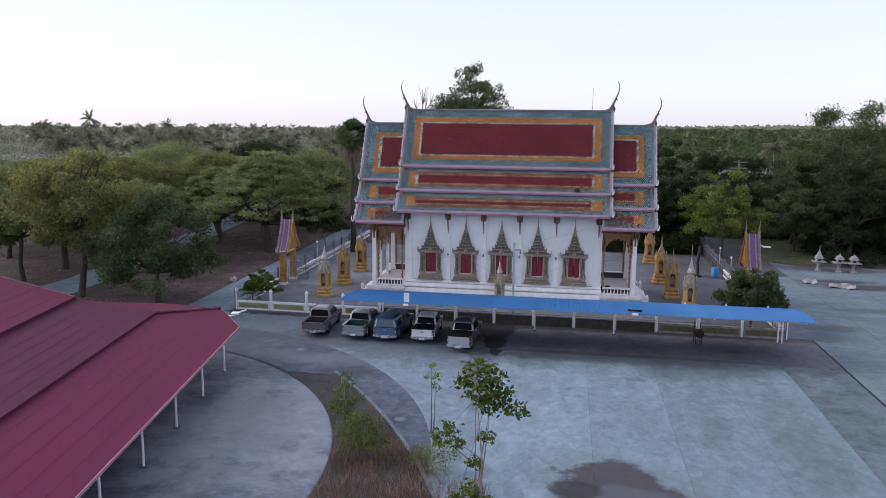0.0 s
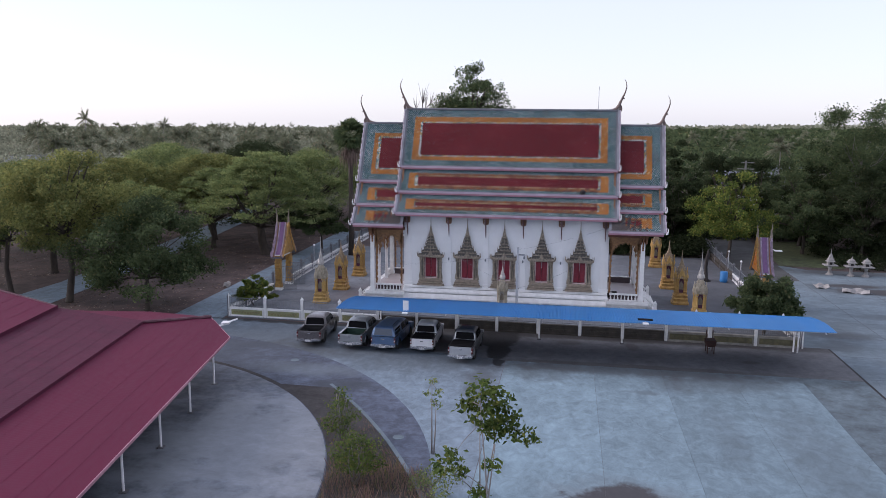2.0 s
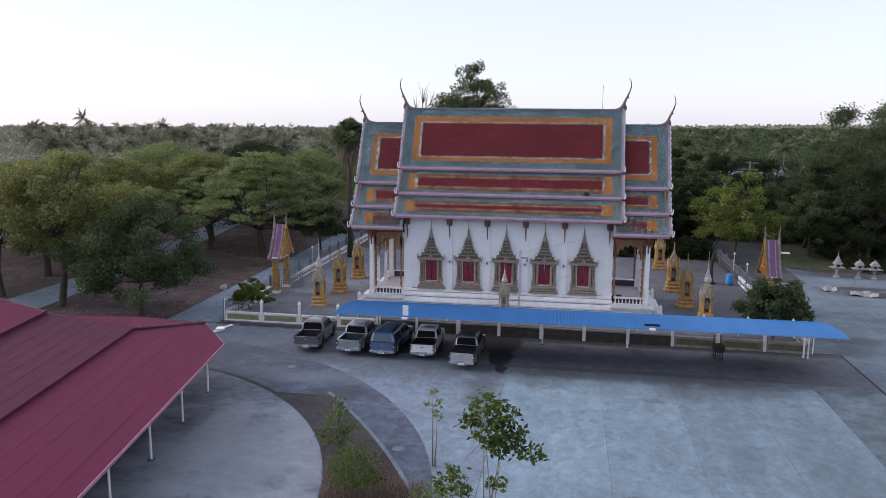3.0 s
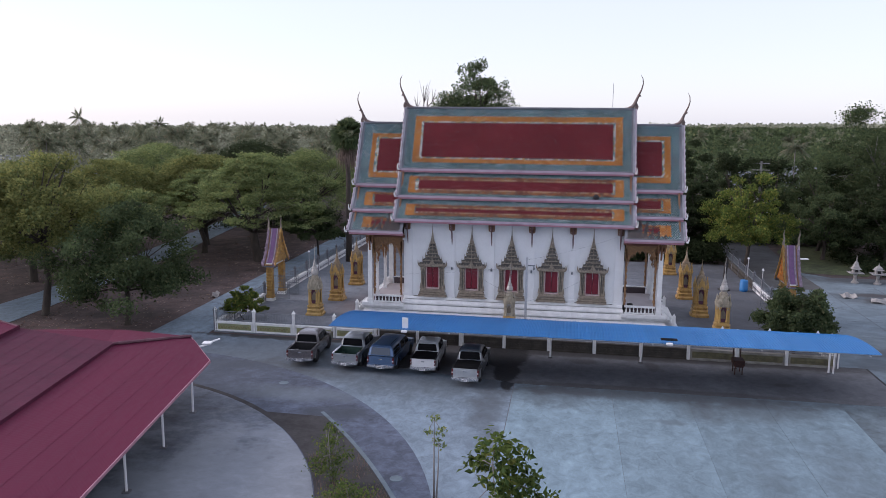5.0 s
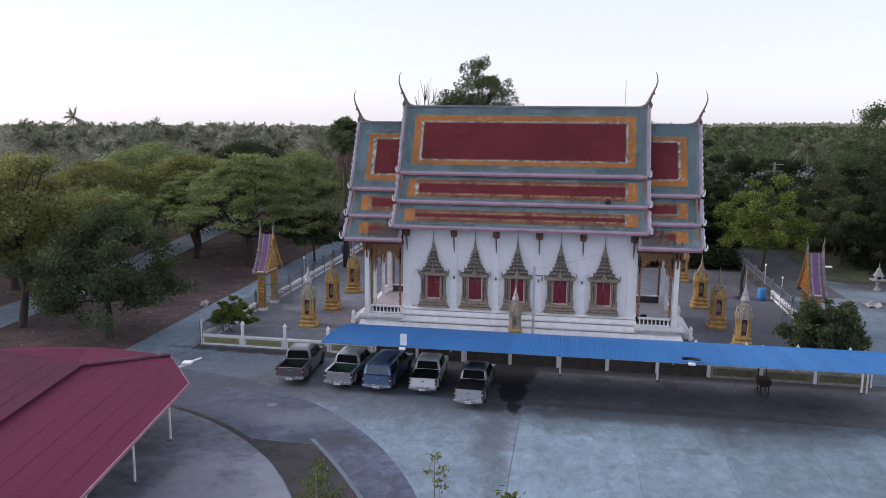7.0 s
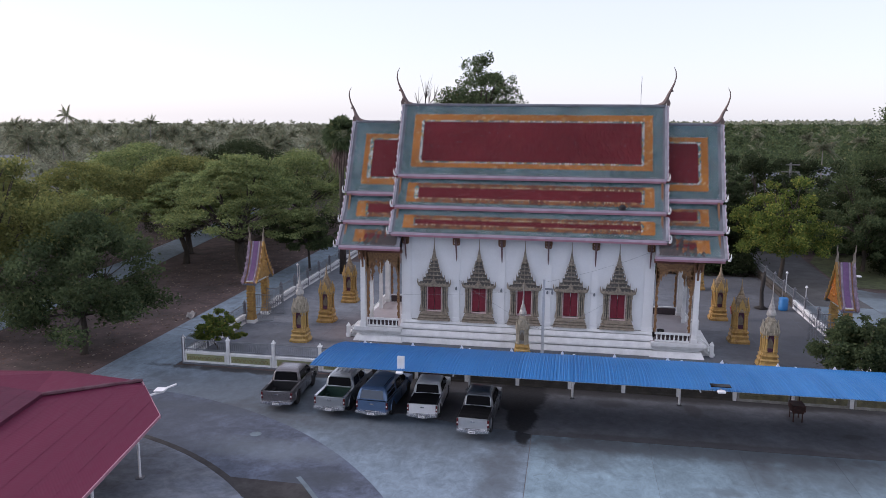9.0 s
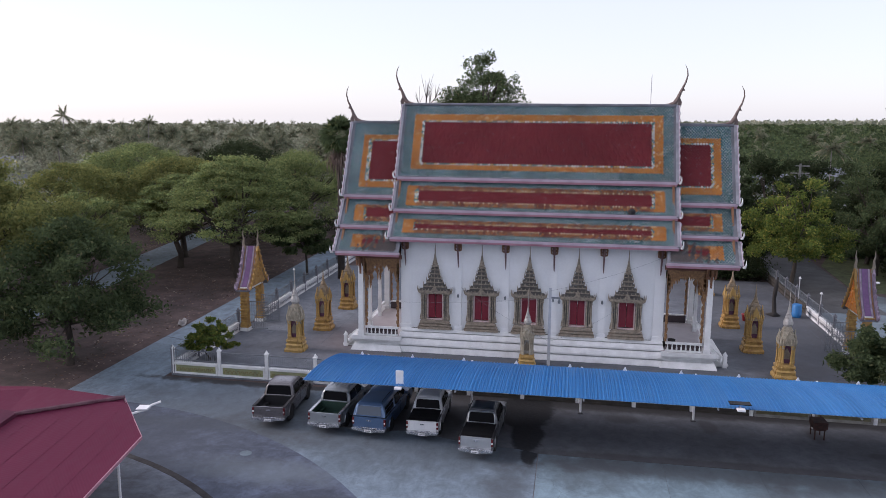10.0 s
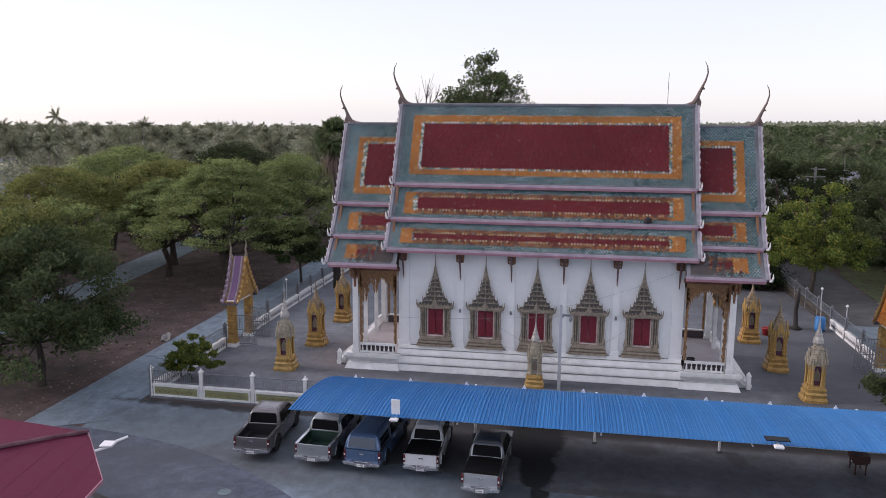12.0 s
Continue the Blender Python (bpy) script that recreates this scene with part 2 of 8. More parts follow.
M["asphalt"] = mat("asphalt", (0.1, 0.122, 0.172), 0.85, var=0.42, scale=0.3, fine=4, bump=0.3, second=(0.058, 0.072, 0.104), spread=0.8, streak=0.28, mottle=0.45)
stain_or_shade(M["asphalt"], (0.04, 0.048, 0.058), -11.5, 39.2, 1.8, 0.8, soft=0.5, ragged=0.6, amount=0.7)
stain_or_shade(M["asphalt"], (0.15, 0.18, 0.2), -14.5, 41.5, 3.4, 1.0, soft=0.6, ragged=0.8, grain=0.9, amount=0.5)
stain_or_shade(M["asphalt"], (0.05, 0.06, 0.07), -19.0, 45.6, 4.0, 0.7, soft=0.5, ragged=0.7, amount=0.6)
stain_or_shade(M["asphalt"], (0.048, 0.058, 0.074), -22.0, 42.5, 6.0, 5.0, soft=0.6, ragged=0.6, grain=0.6, amount=0.6)
M["court"] = mat("court_paving", (0.168, 0.186, 0.212), 0.85, var=0.2, scale=0.2, fine=6, bump=0.15, second=(0.112, 0.126, 0.146), spread=0.9, streak=0.24, mottle=0.28)
stain_or_shade(M["court"], (0.19, 0.14, 0.13), -15.5, 60.5, 2.6, 4.0, soft=0.7, ragged=0.6, grain=0.6, amount=0.5)
# patches at 12.2, 66.0 and 10.0, 80.0 paint shade over the court's right side
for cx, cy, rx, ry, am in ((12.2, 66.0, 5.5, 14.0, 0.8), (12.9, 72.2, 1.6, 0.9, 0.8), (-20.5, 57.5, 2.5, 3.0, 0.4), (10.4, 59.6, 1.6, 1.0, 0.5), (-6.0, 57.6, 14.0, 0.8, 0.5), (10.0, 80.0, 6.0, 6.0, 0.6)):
    stain_or_shade(M["court"], (0.06, 0.062, 0.07), cx, cy, rx, ry, soft=0.6, ragged=0.7, grain=0.7, amount=am)
M["white_wall"] = mat("white_render", (0.8, 0.815, 0.82), 0.75, var=0.08, scale=1.2, fine=14, bump=0.08, second=(0.72, 0.735, 0.74), spread=0.8)
M["white_trim"] = mat("white_trim", (0.8, 0.81, 0.805), 0.6, var=0.1, scale=1.5, fine=20, bump=0.08, second=(0.62, 0.63, 0.625), spread=0.6)
M["verge"] = mat("verge_plaster", (0.3, 0.3, 0.34), 0.7, var=0.2, scale=2, fine=14, second=(0.18, 0.18, 0.2))
M["horn"] = mat("horn_finial", (0.2, 0.14, 0.12), 0.6, var=0.3, scale=3, fine=20, second=(0.1, 0.075, 0.07))
# base colour carries the shade under the carport roof; stains lie over it
M["stained_shaded"] = mat("stained_shaded_concrete", (0.14, 0.147, 0.16), 0.85, var=0.15, scale=0.3, fine=7, bump=0.2, second=(0.088, 0.09, 0.098), spread=0.9, streak=0.15, mottle=0.28)
stain_or_shade(M["stained_shaded"], (0.03, 0.028, 0.028), 1.0, 51.4, 17.0, 0.75, soft=0.4, ragged=0.5, grain=1.2, amount=0.9, square=True)
# paints the shadow below the parked trucks
stain_or_shade(M["stained_shaded"], (0.05, 0.047, 0.046), -9.5, 49.5, 5.6, 2.8, soft=0.5, ragged=0.6, grain=0.7, amount=0.75)
stain_or_shade(M["stained_shaded"], (0.008, 0.008, 0.009), -4.0, 50.0, 1.35, 2.3, soft=0.14, ragged=0.4, grain=0.9, amount=0.95)
stain_or_shade(M["stained_shaded"], (0.008, 0.008, 0.009), -3.75, 47.2, 0.72, 2.2, soft=0.16, ragged=0.45, grain=1.3, amount=0.95)
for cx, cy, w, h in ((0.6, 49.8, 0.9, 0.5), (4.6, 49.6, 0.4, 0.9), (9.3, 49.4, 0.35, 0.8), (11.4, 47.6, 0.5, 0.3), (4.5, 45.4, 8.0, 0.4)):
    stain_or_shade(M["stained_shaded"], (0.05, 0.047, 0.047), cx, cy, w, h, soft=0.4, ragged=0.6, grain=1.5, amount=0.6)
M["dusk_lane"] = mat("dark_lane", (0.085, 0.088, 0.092), 0.9, var=0.25, scale=0.3, fine=8, bump=0.3, second=(0.045, 0.046, 0.046), spread=0.8, streak=0.25)
M["bed_soil"] = mat("dark_bed_soil", (0.05, 0.047, 0.048), 0.95, var=0.5, scale=0.5, fine=6, bump=0.6, second=(0.028, 0.026, 0.026), spread=0.7, streak=0.35)
M["grimy_shaded"] = mat("grimy_shaded_concrete", (0.075, 0.066, 0.055), 0.9, var=0.35, scale=1.5, fine=10, second=(0.03, 0.028, 0.025), spread=0.8)
M["lilac_dark"] = mat("lilac_tile", (0.36, 0.28, 0.37), 0.6, var=0.2, scale=3, fine=12, second=(0.2, 0.15, 0.19))
M["lilac"] = mat("lilac_board", (0.52, 0.43, 0.5), 0.6, var=0.15, scale=1.5, fine=12, second=(0.36, 0.28, 0.33), spread=0.7)
M["pink"] = mat("pink_board", (0.42, 0.22, 0.26), 0.6, var=0.2, scale=1.5, fine=12, second=(0.28, 0.13, 0.17), spread=0.7)
M["grey_cap"] = mat("grey_cap", (0.2, 0.21, 0.24), 0.75, var=0.25, scale=1.2, fine=12, second=(0.1, 0.1, 0.11), spread=0.7)
M["mauve"] = mat("mauve_brown", (0.2, 0.12, 0.125), 0.65, var=0.25, scale=4, fine=20, second=(0.12, 0.07, 0.07))
M["soffit"] = mat("soffit_boards", (0.16, 0.06, 0.04), 0.7, var=0.3, scale=2, fine=15)
M["tile_green"] = island_mat("glazed_tile_green", [(0, (0.02, 0.075, 0.078)), (0.3, (0.03, 0.085, 0.1)), (0.55, (0.045, 0.09, 0.115)), (0.72, (0.012, 0.045, 0.045)), (0.92, (0.14, 0.2, 0.21))], 0.5, spec=0.2)
M["edge_green"] = island_mat("glazed_tile_pale_edge", [(0, (0.3, 0.35, 0.35)), (0.35, (0.16, 0.21, 0.22)), (0.6, (0.4, 0.43, 0.42)), (0.85, (0.04, 0.1, 0.1))], 0.5, spec=0.2)
M["tile_orange"] = island_mat("glazed_tile_orange", [(0, (0.32, 0.118, 0.02)), (0.4, (0.36, 0.14, 0.024)), (0.75, (0.26, 0.088, 0.017)), (0.93, (0.42, 0.24, 0.09))], 0.5, 0.5, 0.3, spec=0.2)
M["edge_orange"] = island_mat("glazed_tile_orange_edge", [(0, (0.36, 0.18, 0.07)), (0.4, (0.26, 0.1, 0.035)), (0.8, (0.42, 0.28, 0.16))], 0.5, spec=0.2)
M["edge_umber"] = island_mat("glazed_tile_umber_edge", [(0, (0.22, 0.12, 0.06)), (0.4, (0.1, 0.05, 0.035)), (0.75, (0.3, 0.22, 0.14))], 0.55, spec=0.15)
M["tile_old"] = island_mat("weathered_dark_tile", [(0, (0.05, 0.045, 0.045)), (0.4, (0.075, 0.06, 0.06)), (0.75, (0.035, 0.04, 0.042)), (0.93, (0.13, 0.12, 0.11))], 0.7, spec=0.1)
M["edge_old"] = island_mat("weathered_tile_edge", [(0, (0.12, 0.11, 0.1)), (0.5, (0.07, 0.065, 0.065)), (0.85, (0.2, 0.18, 0.16))], 0.7, spec=0.1)
M["tile_speck"] = island_mat("glazed_tile_speckled", [(0, (0.4, 0.42, 0.38)), (0.4, (0.05, 0.13, 0.12)), (0.8, (0.36, 0.25, 0.09))], 0.5, spec=0.2)
M["tile_red"] = island_mat("glazed_tile_red", [(0, (0.115, 0.016, 0.022)), (0.4, (0.14, 0.02, 0.024)), (0.8, (0.085, 0.009, 0.014)), (0.95, (0.15, 0.03, 0.03))], 0.6, 0.35, 0.25, spec=0.12)
M["tile_cream"] = island_mat("glazed_tile_cream", [(0, (0.36, 0.3, 0.2)), (0.45, (0.14, 0.06, 0.04)), (0.8, (0.28, 0.18, 0.08))], 0.55, spec=0.15)
M["tile_umber"] = island_mat("glazed_tile_umber", [(0, (0.2, 0.075, 0.03)), (0.35, (0.12, 0.036, 0.026)), (0.6, (0.26, 0.105, 0.035)), (0.82, (0.07, 0.048, 0.04))], 0.55, spec=0.15)
M["edge_red"] = island_mat("glazed_tile_red_edge", [(0, (0.15, 0.03, 0.034)), (0.4, (0.07, 0.01, 0.014)), (0.8, (0.2, 0.06, 0.06))], 0.55, spec=0.15)
M["gold"] = mat("gold_paint", (0.5, 0.31, 0.085), 0.5, metal=0.12, var=0.35, scale=3, fine=18, second=(0.22, 0.115, 0.035), spread=0.8)
M["gold_dull"] = mat("gold_dull", (0.36, 0.27, 0.16), 0.55, metal=0.2, var=0.35, scale=6, fine=30, second=(0.17, 0.14, 0.105), spread=0.8)
M["stucco"] = mat("stucco_ornament", (0.3, 0.255, 0.19), 0.75, var=0.3, scale=5, fine=30, bump=0.4, second=(0.15, 0.13, 0.11), spread=0.9)
M["stucco_pale"] = mat("stucco_pale", (0.4, 0.335, 0.26), 0.75, var=0.35, scale=5, fine=22, bump=0.3, second=(0.15, 0.125, 0.1), spread=0.9)
M["stucco_gold"] = mat("stucco_gold", (0.4, 0.345, 0.265), 0.65, var=0.4, scale=7, fine=22, bump=0.4, second=(0.12, 0.1, 0.08), spread=0.8)
# orange base colour carries the sunset reflected in the gilded mirror glass
M["gold_sunset"] = mat("gold_sunset_glass", (0.92, 0.42, 0.05), 0.35, metal=0.1, var=0.35, scale=6, fine=30, second=(0.6, 0.1, 0.02), spread=0.8)
M["copper"] = mat("copper_ornament", (0.26, 0.15, 0.08), 0.6, metal=0.25, var=0.35, scale=5, fine=25, second=(0.16, 0.06, 0.03), spread=0.8)
M["red_door"] = mat("red_shutter", (0.2, 0.014, 0.03), 0.5, var=0.15, scale=2, fine=20)
M["dark"] = mat("dark_interior", (0.02, 0.018, 0.02), 0.8, var=0.3, scale=2)
M["purple_dark"] = mat("purple_niche", (0.14, 0.05, 0.1), 0.6, var=0.3, scale=4)
M["floor_tile"] = mat("porch_floor", (0.42, 0.38, 0.38), 0.45, var=0.15, scale=1.2, fine=10)
M["grey_metal"] = mat("grey_rail", (0.2, 0.22, 0.24), 0.55, metal=0.3, var=0.2, scale=3, fine=20)
M["steel"] = mat("galvanised", (0.5, 0.51, 0.53), 0.5, metal=0.4, var=0.15, scale=3, fine=20)
M["blue_sheet"] = mat("blue_sheet", (0.014, 0.135, 0.37), 0.5, var=0.16, scale=0.5, fine=8, bump=0.05, second=(0.026, 0.175, 0.42), spread=0.8, per_object=0.1)
M["relief"] = mat("painted_relief", (0.33, 0.33, 0.16), 0.8, var=0.25, scale=2.5, fine=14, second=(0.2, 0.23, 0.14), spread=0.8)
M["relief_dark"] = mat("painted_relief_wave", (0.24, 0.19, 0.08), 0.8, var=0.25, scale=2.5, fine=14)
M["red_roof"] = mat("red_roof_sheet", (0.12, 0.014, 0.041), 0.7, var=0.14, scale=0.35, fine=6, bump=0.04, second=(0.098, 0.012, 0.035), spread=0.9, spec=0.2, stretch=(0.3, 1, 1))
M["red_roof_b"] = mat("red_roof_weathered", (0.1, 0.019, 0.042), 0.7, var=0.24, scale=0.6, fine=7, bump=0.08, second=(0.07, 0.015, 0.033), spread=0.9, spec=0.2, streak=0.12)
M["white_paint"] = mat("white_paint", (0.75, 0.75, 0.76), 0.5, var=0.08, scale=3, fine=20)
M["rubber"] = mat("rubber", (0.02, 0.02, 0.021), 0.8, var=0.2, scale=6)
M["rim"] = mat("wheel_rim", (0.5, 0.5, 0.52), 0.35, metal=0.8, var=0.1, scale=6)
M["car_glass"] = mat("car_glass", (0.003, 0.003, 0.004), 0.15, var=0.1, scale=2, bump=0, spec=0.06)
M["chrome"] = mat("chrome", (0.62, 0.63, 0.65), 0.25, metal=0.9, var=0.1, scale=5, bump=0.05)
M["tail_red"] = mat("tail_light", (0.11, 0.012, 0.014), 0.25, var=0.15, scale=8, bump=0)
M["plastic_black"] = mat("black_liner", (0.014, 0.014, 0.016), 0.7, var=0.2, scale=5)
M["bark"] = mat("bark", (0.075, 0.06, 0.048), 0.95, var=0.4, scale=3, fine=14, bump=0.8, second=(0.04, 0.033, 0.028), stretch=(1, 1, 0.3))
M["dead_bark"] = mat("dead_bark", (0.03, 0.027, 0.025), 0.95, var=0.4, scale=3, fine=14, bump=0.6, stretch=(1, 1, 0.3))
M["bark_pale"] = mat("bark_pale", (0.26, 0.24, 0.23), 0.9, var=0.3, scale=4, fine=18, bump=0.4, stretch=(1, 1, 0.3))


# ---- building blocks ----
def box(bm, x0, x1, y0, y1, z0, z1):
    v = [bm.verts.new((x, y, z)) for z in (z0, z1) for y in (y0, y1) for x in (x0, x1)]
    for q in ((0, 2, 3, 1), (4, 5, 7, 6), (0, 1, 5, 4), (2, 6, 7, 3), (0, 4, 6, 2), (1, 3, 7, 5)):
        bm.faces.new([v[i] for i in q])
    return v


def frustum(bm, cx, cy, z0, z1, a0, b0, a1, b1):
    """Four-sided tapered block: half sizes a (x) and b (y) below and above."""
    v = [bm.verts.new((cx + sxx * a, cy + syy * b, z)) for z, a, b in ((z0, a0, b0), (z1, a1, b1)) for sxx, syy in ((-1, -1), (1, -1), (1, 1), (-1, 1))]
    bm.faces.new(v[3::-1])
    bm.faces.new(v[4:])
    for i in range(4):
        bm.faces.new((v[i], v[(i + 1) % 4], v[4 + (i + 1) % 4], v[4 + i]))
    return v


def lathe(bm, profile, n=12, cx=0.0, cy=0.0, turn=0.0):
    """Turned shape from (radius, height) pairs, bottom to top."""
    rings = []
    for r, z in profile:
        if r < 1e-4:
            rings.append([bm.verts.new((cx, cy, z))])
        else:
            rings.append([bm.verts.new((cx + r * math.cos(turn + i * math.tau / n), cy + r * math.sin(turn + i * math.tau / n), z)) for i in range(n)])
    for a, b in zip(rings, rings[1:]):
        for i in range(n):
            q = [a[i % len(a)], a[(i + 1) % len(a)], b[(i + 1) % len(b)], b[i % len(b)]]
            q = [p for k, p in enumerate(q) if p not in q[:k]]
            if len(q) > 2:
                bm.faces.new(q)
    for ring, flip in ((rings[0], True), (rings[-1], False)):
        if len(ring) > 2:
            bm.faces.new(ring[::-1] if flip else ring)


def tube(bm, pts, radii, n=6):
    """Round bar along points, with a radius at each."""
    pts = [Vector(p) for p in pts]
    rings = []
    for i, p in enumerate(pts):
        d = (pts[min(i + 1, len(pts) - 1)] - pts[max(i - 1, 0)]).normalized()
        a = d.orthogonal().normalized() if i == 0 else (rings_a - d * rings_a.dot(d)).normalized()
        rings_a = a
        b = d.cross(a)
        r = radii[i] if isinstance(radii, (list, tuple)) else radii
        rings.append([bm.verts.new(p + r * (a * math.cos(k * math.tau / n) + b * math.sin(k * math.tau / n))) for k in range(n)])
    for a, b in zip(rings, rings[1:]):
        for k in range(n):
            bm.faces.new((a[k], a[(k + 1) % n], b[(k + 1) % n], b[k]))
    bm.faces.new(rings[0][::-1])
    bm.faces.new(rings[-1])


def stack(bm, levels, cx=0.0, cy=0.0, outline=None):
    """Moulded block in one skin: rings of (height, half x, half y), bottom to top."""
    outline = outline or [(-1, -1), (1, -1), (1, 1), (-1, 1)]
    rings = [[bm.verts.new((cx + u * a, cy + w * b, z)) for u, w in outline] for z, a, b in levels]
    n = len(outline)
    bm.faces.new(rings[0][::-1])
    bm.faces.new(rings[-1])
    for lo, hi in zip(rings, rings[1:]):
        for i in range(n):
            bm.faces.new((lo[i], lo[(i + 1) % n], hi[(i + 1) % n], hi[i]))


def steps_of(rows):
    """Ring list from (z0, z1, a0, a1) courses of a square moulding."""
    out = []
    for z0, z1, a0, a1 in rows:
        out += [(z0 + 0.001, a0, a0), (z1, a1, a1)]
    return out


REDENT = [(s * u, t * w) for s, t, q in ((1, 1, ((1.1, 0.6), (1.0, 0.6), (1.0, 1.0), (0.6, 1.0), (0.6, 1.1))), (-1, 1, ((0.6, 1.1), (0.6, 1.0), (1.0, 1.0), (1.0, 0.6), (1.1, 0.6))), (-1, -1, ((1.1, 0.6), (1.0, 0.6), (1.0, 1.0), (0.6, 1.0), (0.6, 1.1))), (1, -1, ((0.6, 1.1), (0.6, 1.0), (1.0, 1.0), (1.0, 0.6), (1.1, 0.6)))) for u, w in q]


def slab_poly(bm, pts, z0, z1):
    """Upright prism over a plan outline given anticlockwise."""
    lo = [bm.verts.new((x, y, z0)) for x, y in pts]
    hi = [bm.verts.new((x, y, z1)) for x, y in pts]
    bm.faces.new(lo[::-1])
    bm.faces.new(hi)
    for i in range(len(pts)):
        j = (i + 1) % len(pts)
        bm.faces.new((lo[i], lo[j], hi[j], hi[i]))


def plate_y(bm, pts, y0, y1):
    """Flat cut-out standing in the x-z plane, from y0 to y1."""
    a = [bm.verts.new((x, y0, z)) for x, z in pts]
    b = [bm.verts.new((x, y1, z)) for x, z in pts]
    bm.faces.new(a)
    bm.faces.new(b[::-1])
    for i in range(len(pts)):
        j = (i + 1) % len(pts)
        bm.faces.new((a[j], a[i], b[i], b[j]))


def plate_x(bm, pts, x0, x1):
    a = [bm.verts.new((x0, y, z)) for y, z in pts]
    b = [bm.verts.new((x1, y, z)) for y, z in pts]
    bm.faces.new(a)
    bm.faces.new(b[::-1])
    for i in range(len(pts)):
        j = (i + 1) % len(pts)
        bm.faces.new((a[j], a[i], b[i], b[j]))


def beveled(bm, width=0.02, segments=1):
    bmesh.ops.bevel(bm, geom=list(bm.edges), offset=width, segments=segments, affect="EDGES", clamp_overlap=True)
    return bm


def link_mesh(name, bm, material, smooth=False):
    bmesh.ops.recalc_face_normals(bm, faces=bm.faces)
    me = bpy.data.meshes.new(name)
    bm.to_mesh(me)
    bm.free()
    me.materials.append(material)
    if smooth:
        for p in me.polygons:
            p.use_smooth = True
    return new(name, me)


def part(name, bm, material, parent, label="", smooth=False):
    ob = link_mesh(name, bm, material, smooth)
    ob.parent = parent
    return tagged(ob, label)


def again(ob, m, parent=None):
    """Another piece on the same mesh, with its own sub-parts."""
    c = copy_thing(ob, m)
    if parent:
        c.parent = parent
    return c


def thing(name, label, category, m, group=""):
    ob = new(name)
    ob.empty_display_size = 0.3
    ob.matrix_world = m
    return tagged(ob, label, category, group)


def structure(name, bm, material, label, smooth=False):
    return tagged(link_mesh(name, bm, material, smooth), label, kind="structure")


def raw_mesh(name, verts, faces, material, second=None, index=None):
    me = bpy.data.meshes.new(name)
    verts = np.asarray(verts, dtype=np.float32)
    faces = np.asarray(faces, dtype=np.int32)
    me.vertices.add(len(verts))
    me.vertices.foreach_set("co", verts.ravel())
    k = faces.shape[1]
    me.loops.add(faces.size)
    me.loops.foreach_set("vertex_index", faces.ravel())
    me.polygons.add(len(faces))
    me.polygons.foreach_set("loop_start", np.arange(0, faces.size, k, dtype=np.int32))
    me.polygons.foreach_set("loop_total", np.full(len(faces), k, dtype=np.int32))
    me.materials.append(material)
    if second:
        me.materials.append(second)
        me.polygons.foreach_set("material_index", np.asarray(index, dtype=np.int32))
    me.polygons.foreach_set("use_smooth", np.zeros(len(faces), dtype=bool))
    me.update(calc_edges=True)
    return me


def arc(cx, cy, r, a0, a1, n):
    return [(cx + r * math.cos(radians(a0 + (a1 - a0) * i / n)), cy + r * math.sin(radians(a0 + (a1 - a0) * i / n))) for i in range(n + 1)]


# ---- ground ----
def land(x, y):
    """Height of the land: level round the temple, falling gently away towards the far left."""
    d = math.hypot(x, y)
    left = min(1.0, max(0.0, 0.55 - math.atan2(x, max(y, 1.0)) / 0.7))
    return -0.0112 * max(0.0, d - 420) * left


bm = bmesh.new()
rings = []
for r in (0.0, 120, 300, 420, 520, 700, 1000, 1500, 2200, 3500):
    if r == 0:
        rings.append([bm.verts.new((0, 0, 0))])
    else:
        rings.append([bm.verts.new((r * math.sin(k * math.tau / 96), r * math.cos(k * math.tau / 96), land(r * math.sin(k * math.tau / 96), r * math.cos(k * math.tau / 96)))) for k in range(96)])
for k in range(96):
    bm.faces.new((rings[0][0], rings[1][k], rings[1][(k + 1) % 96]))
    for lo, hi in zip(rings[1:], rings[2:]):
        bm.faces.new((lo[k], hi[k], hi[(k + 1) % 96], lo[(k + 1) % 96]))
structure("ground", bm, M["soil"], "dark brown soil with dry litter under the trees")
bm = bmesh.new()
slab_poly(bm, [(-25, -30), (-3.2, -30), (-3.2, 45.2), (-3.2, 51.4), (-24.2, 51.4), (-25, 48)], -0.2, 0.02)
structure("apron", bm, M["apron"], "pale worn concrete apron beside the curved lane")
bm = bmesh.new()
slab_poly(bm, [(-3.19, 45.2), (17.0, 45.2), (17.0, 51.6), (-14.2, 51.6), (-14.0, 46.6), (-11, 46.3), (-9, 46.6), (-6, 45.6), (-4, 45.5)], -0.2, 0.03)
structure("carport_floor", bm, M["stained_shaded"], "stained concrete strip darkened in colour for the carport's shade")
bm = bmesh.new()
slab_poly(bm, [(17.16, -30), (70, -30), (70, 76), (40, 80), (24, 80), (21.6, 82), (21.6, 74), (15.6, 74), (15.6, 51.6), (17.16, 51.6)], -0.2, 0.016)
structure("yard", bm, M["yard"], "grey worn concrete yard beside the temple fence")
bm = bmesh.new()
slab_poly(bm, [(15.6, 74.02), (21.58, 74.02), (21.58, 82), (22.4, 96), (24.5, 112), (19.5, 112), (17.2, 96), (15.6, 90)], -0.2, 0.012)
structure("back_lane", bm, M["dusk_lane"], "dark worn lane leading into the thicket")
bm = bmesh.new()
slab_poly(bm, [(17.0, 20), (17.16, 20), (17.16, 51.6), (17.0, 51.6)], -0.2, 0.004)
structure("drain_channel", bm, M["dark"], "dark open drain channel in the concrete")
# curved lane round the disc
bm = bmesh.new()
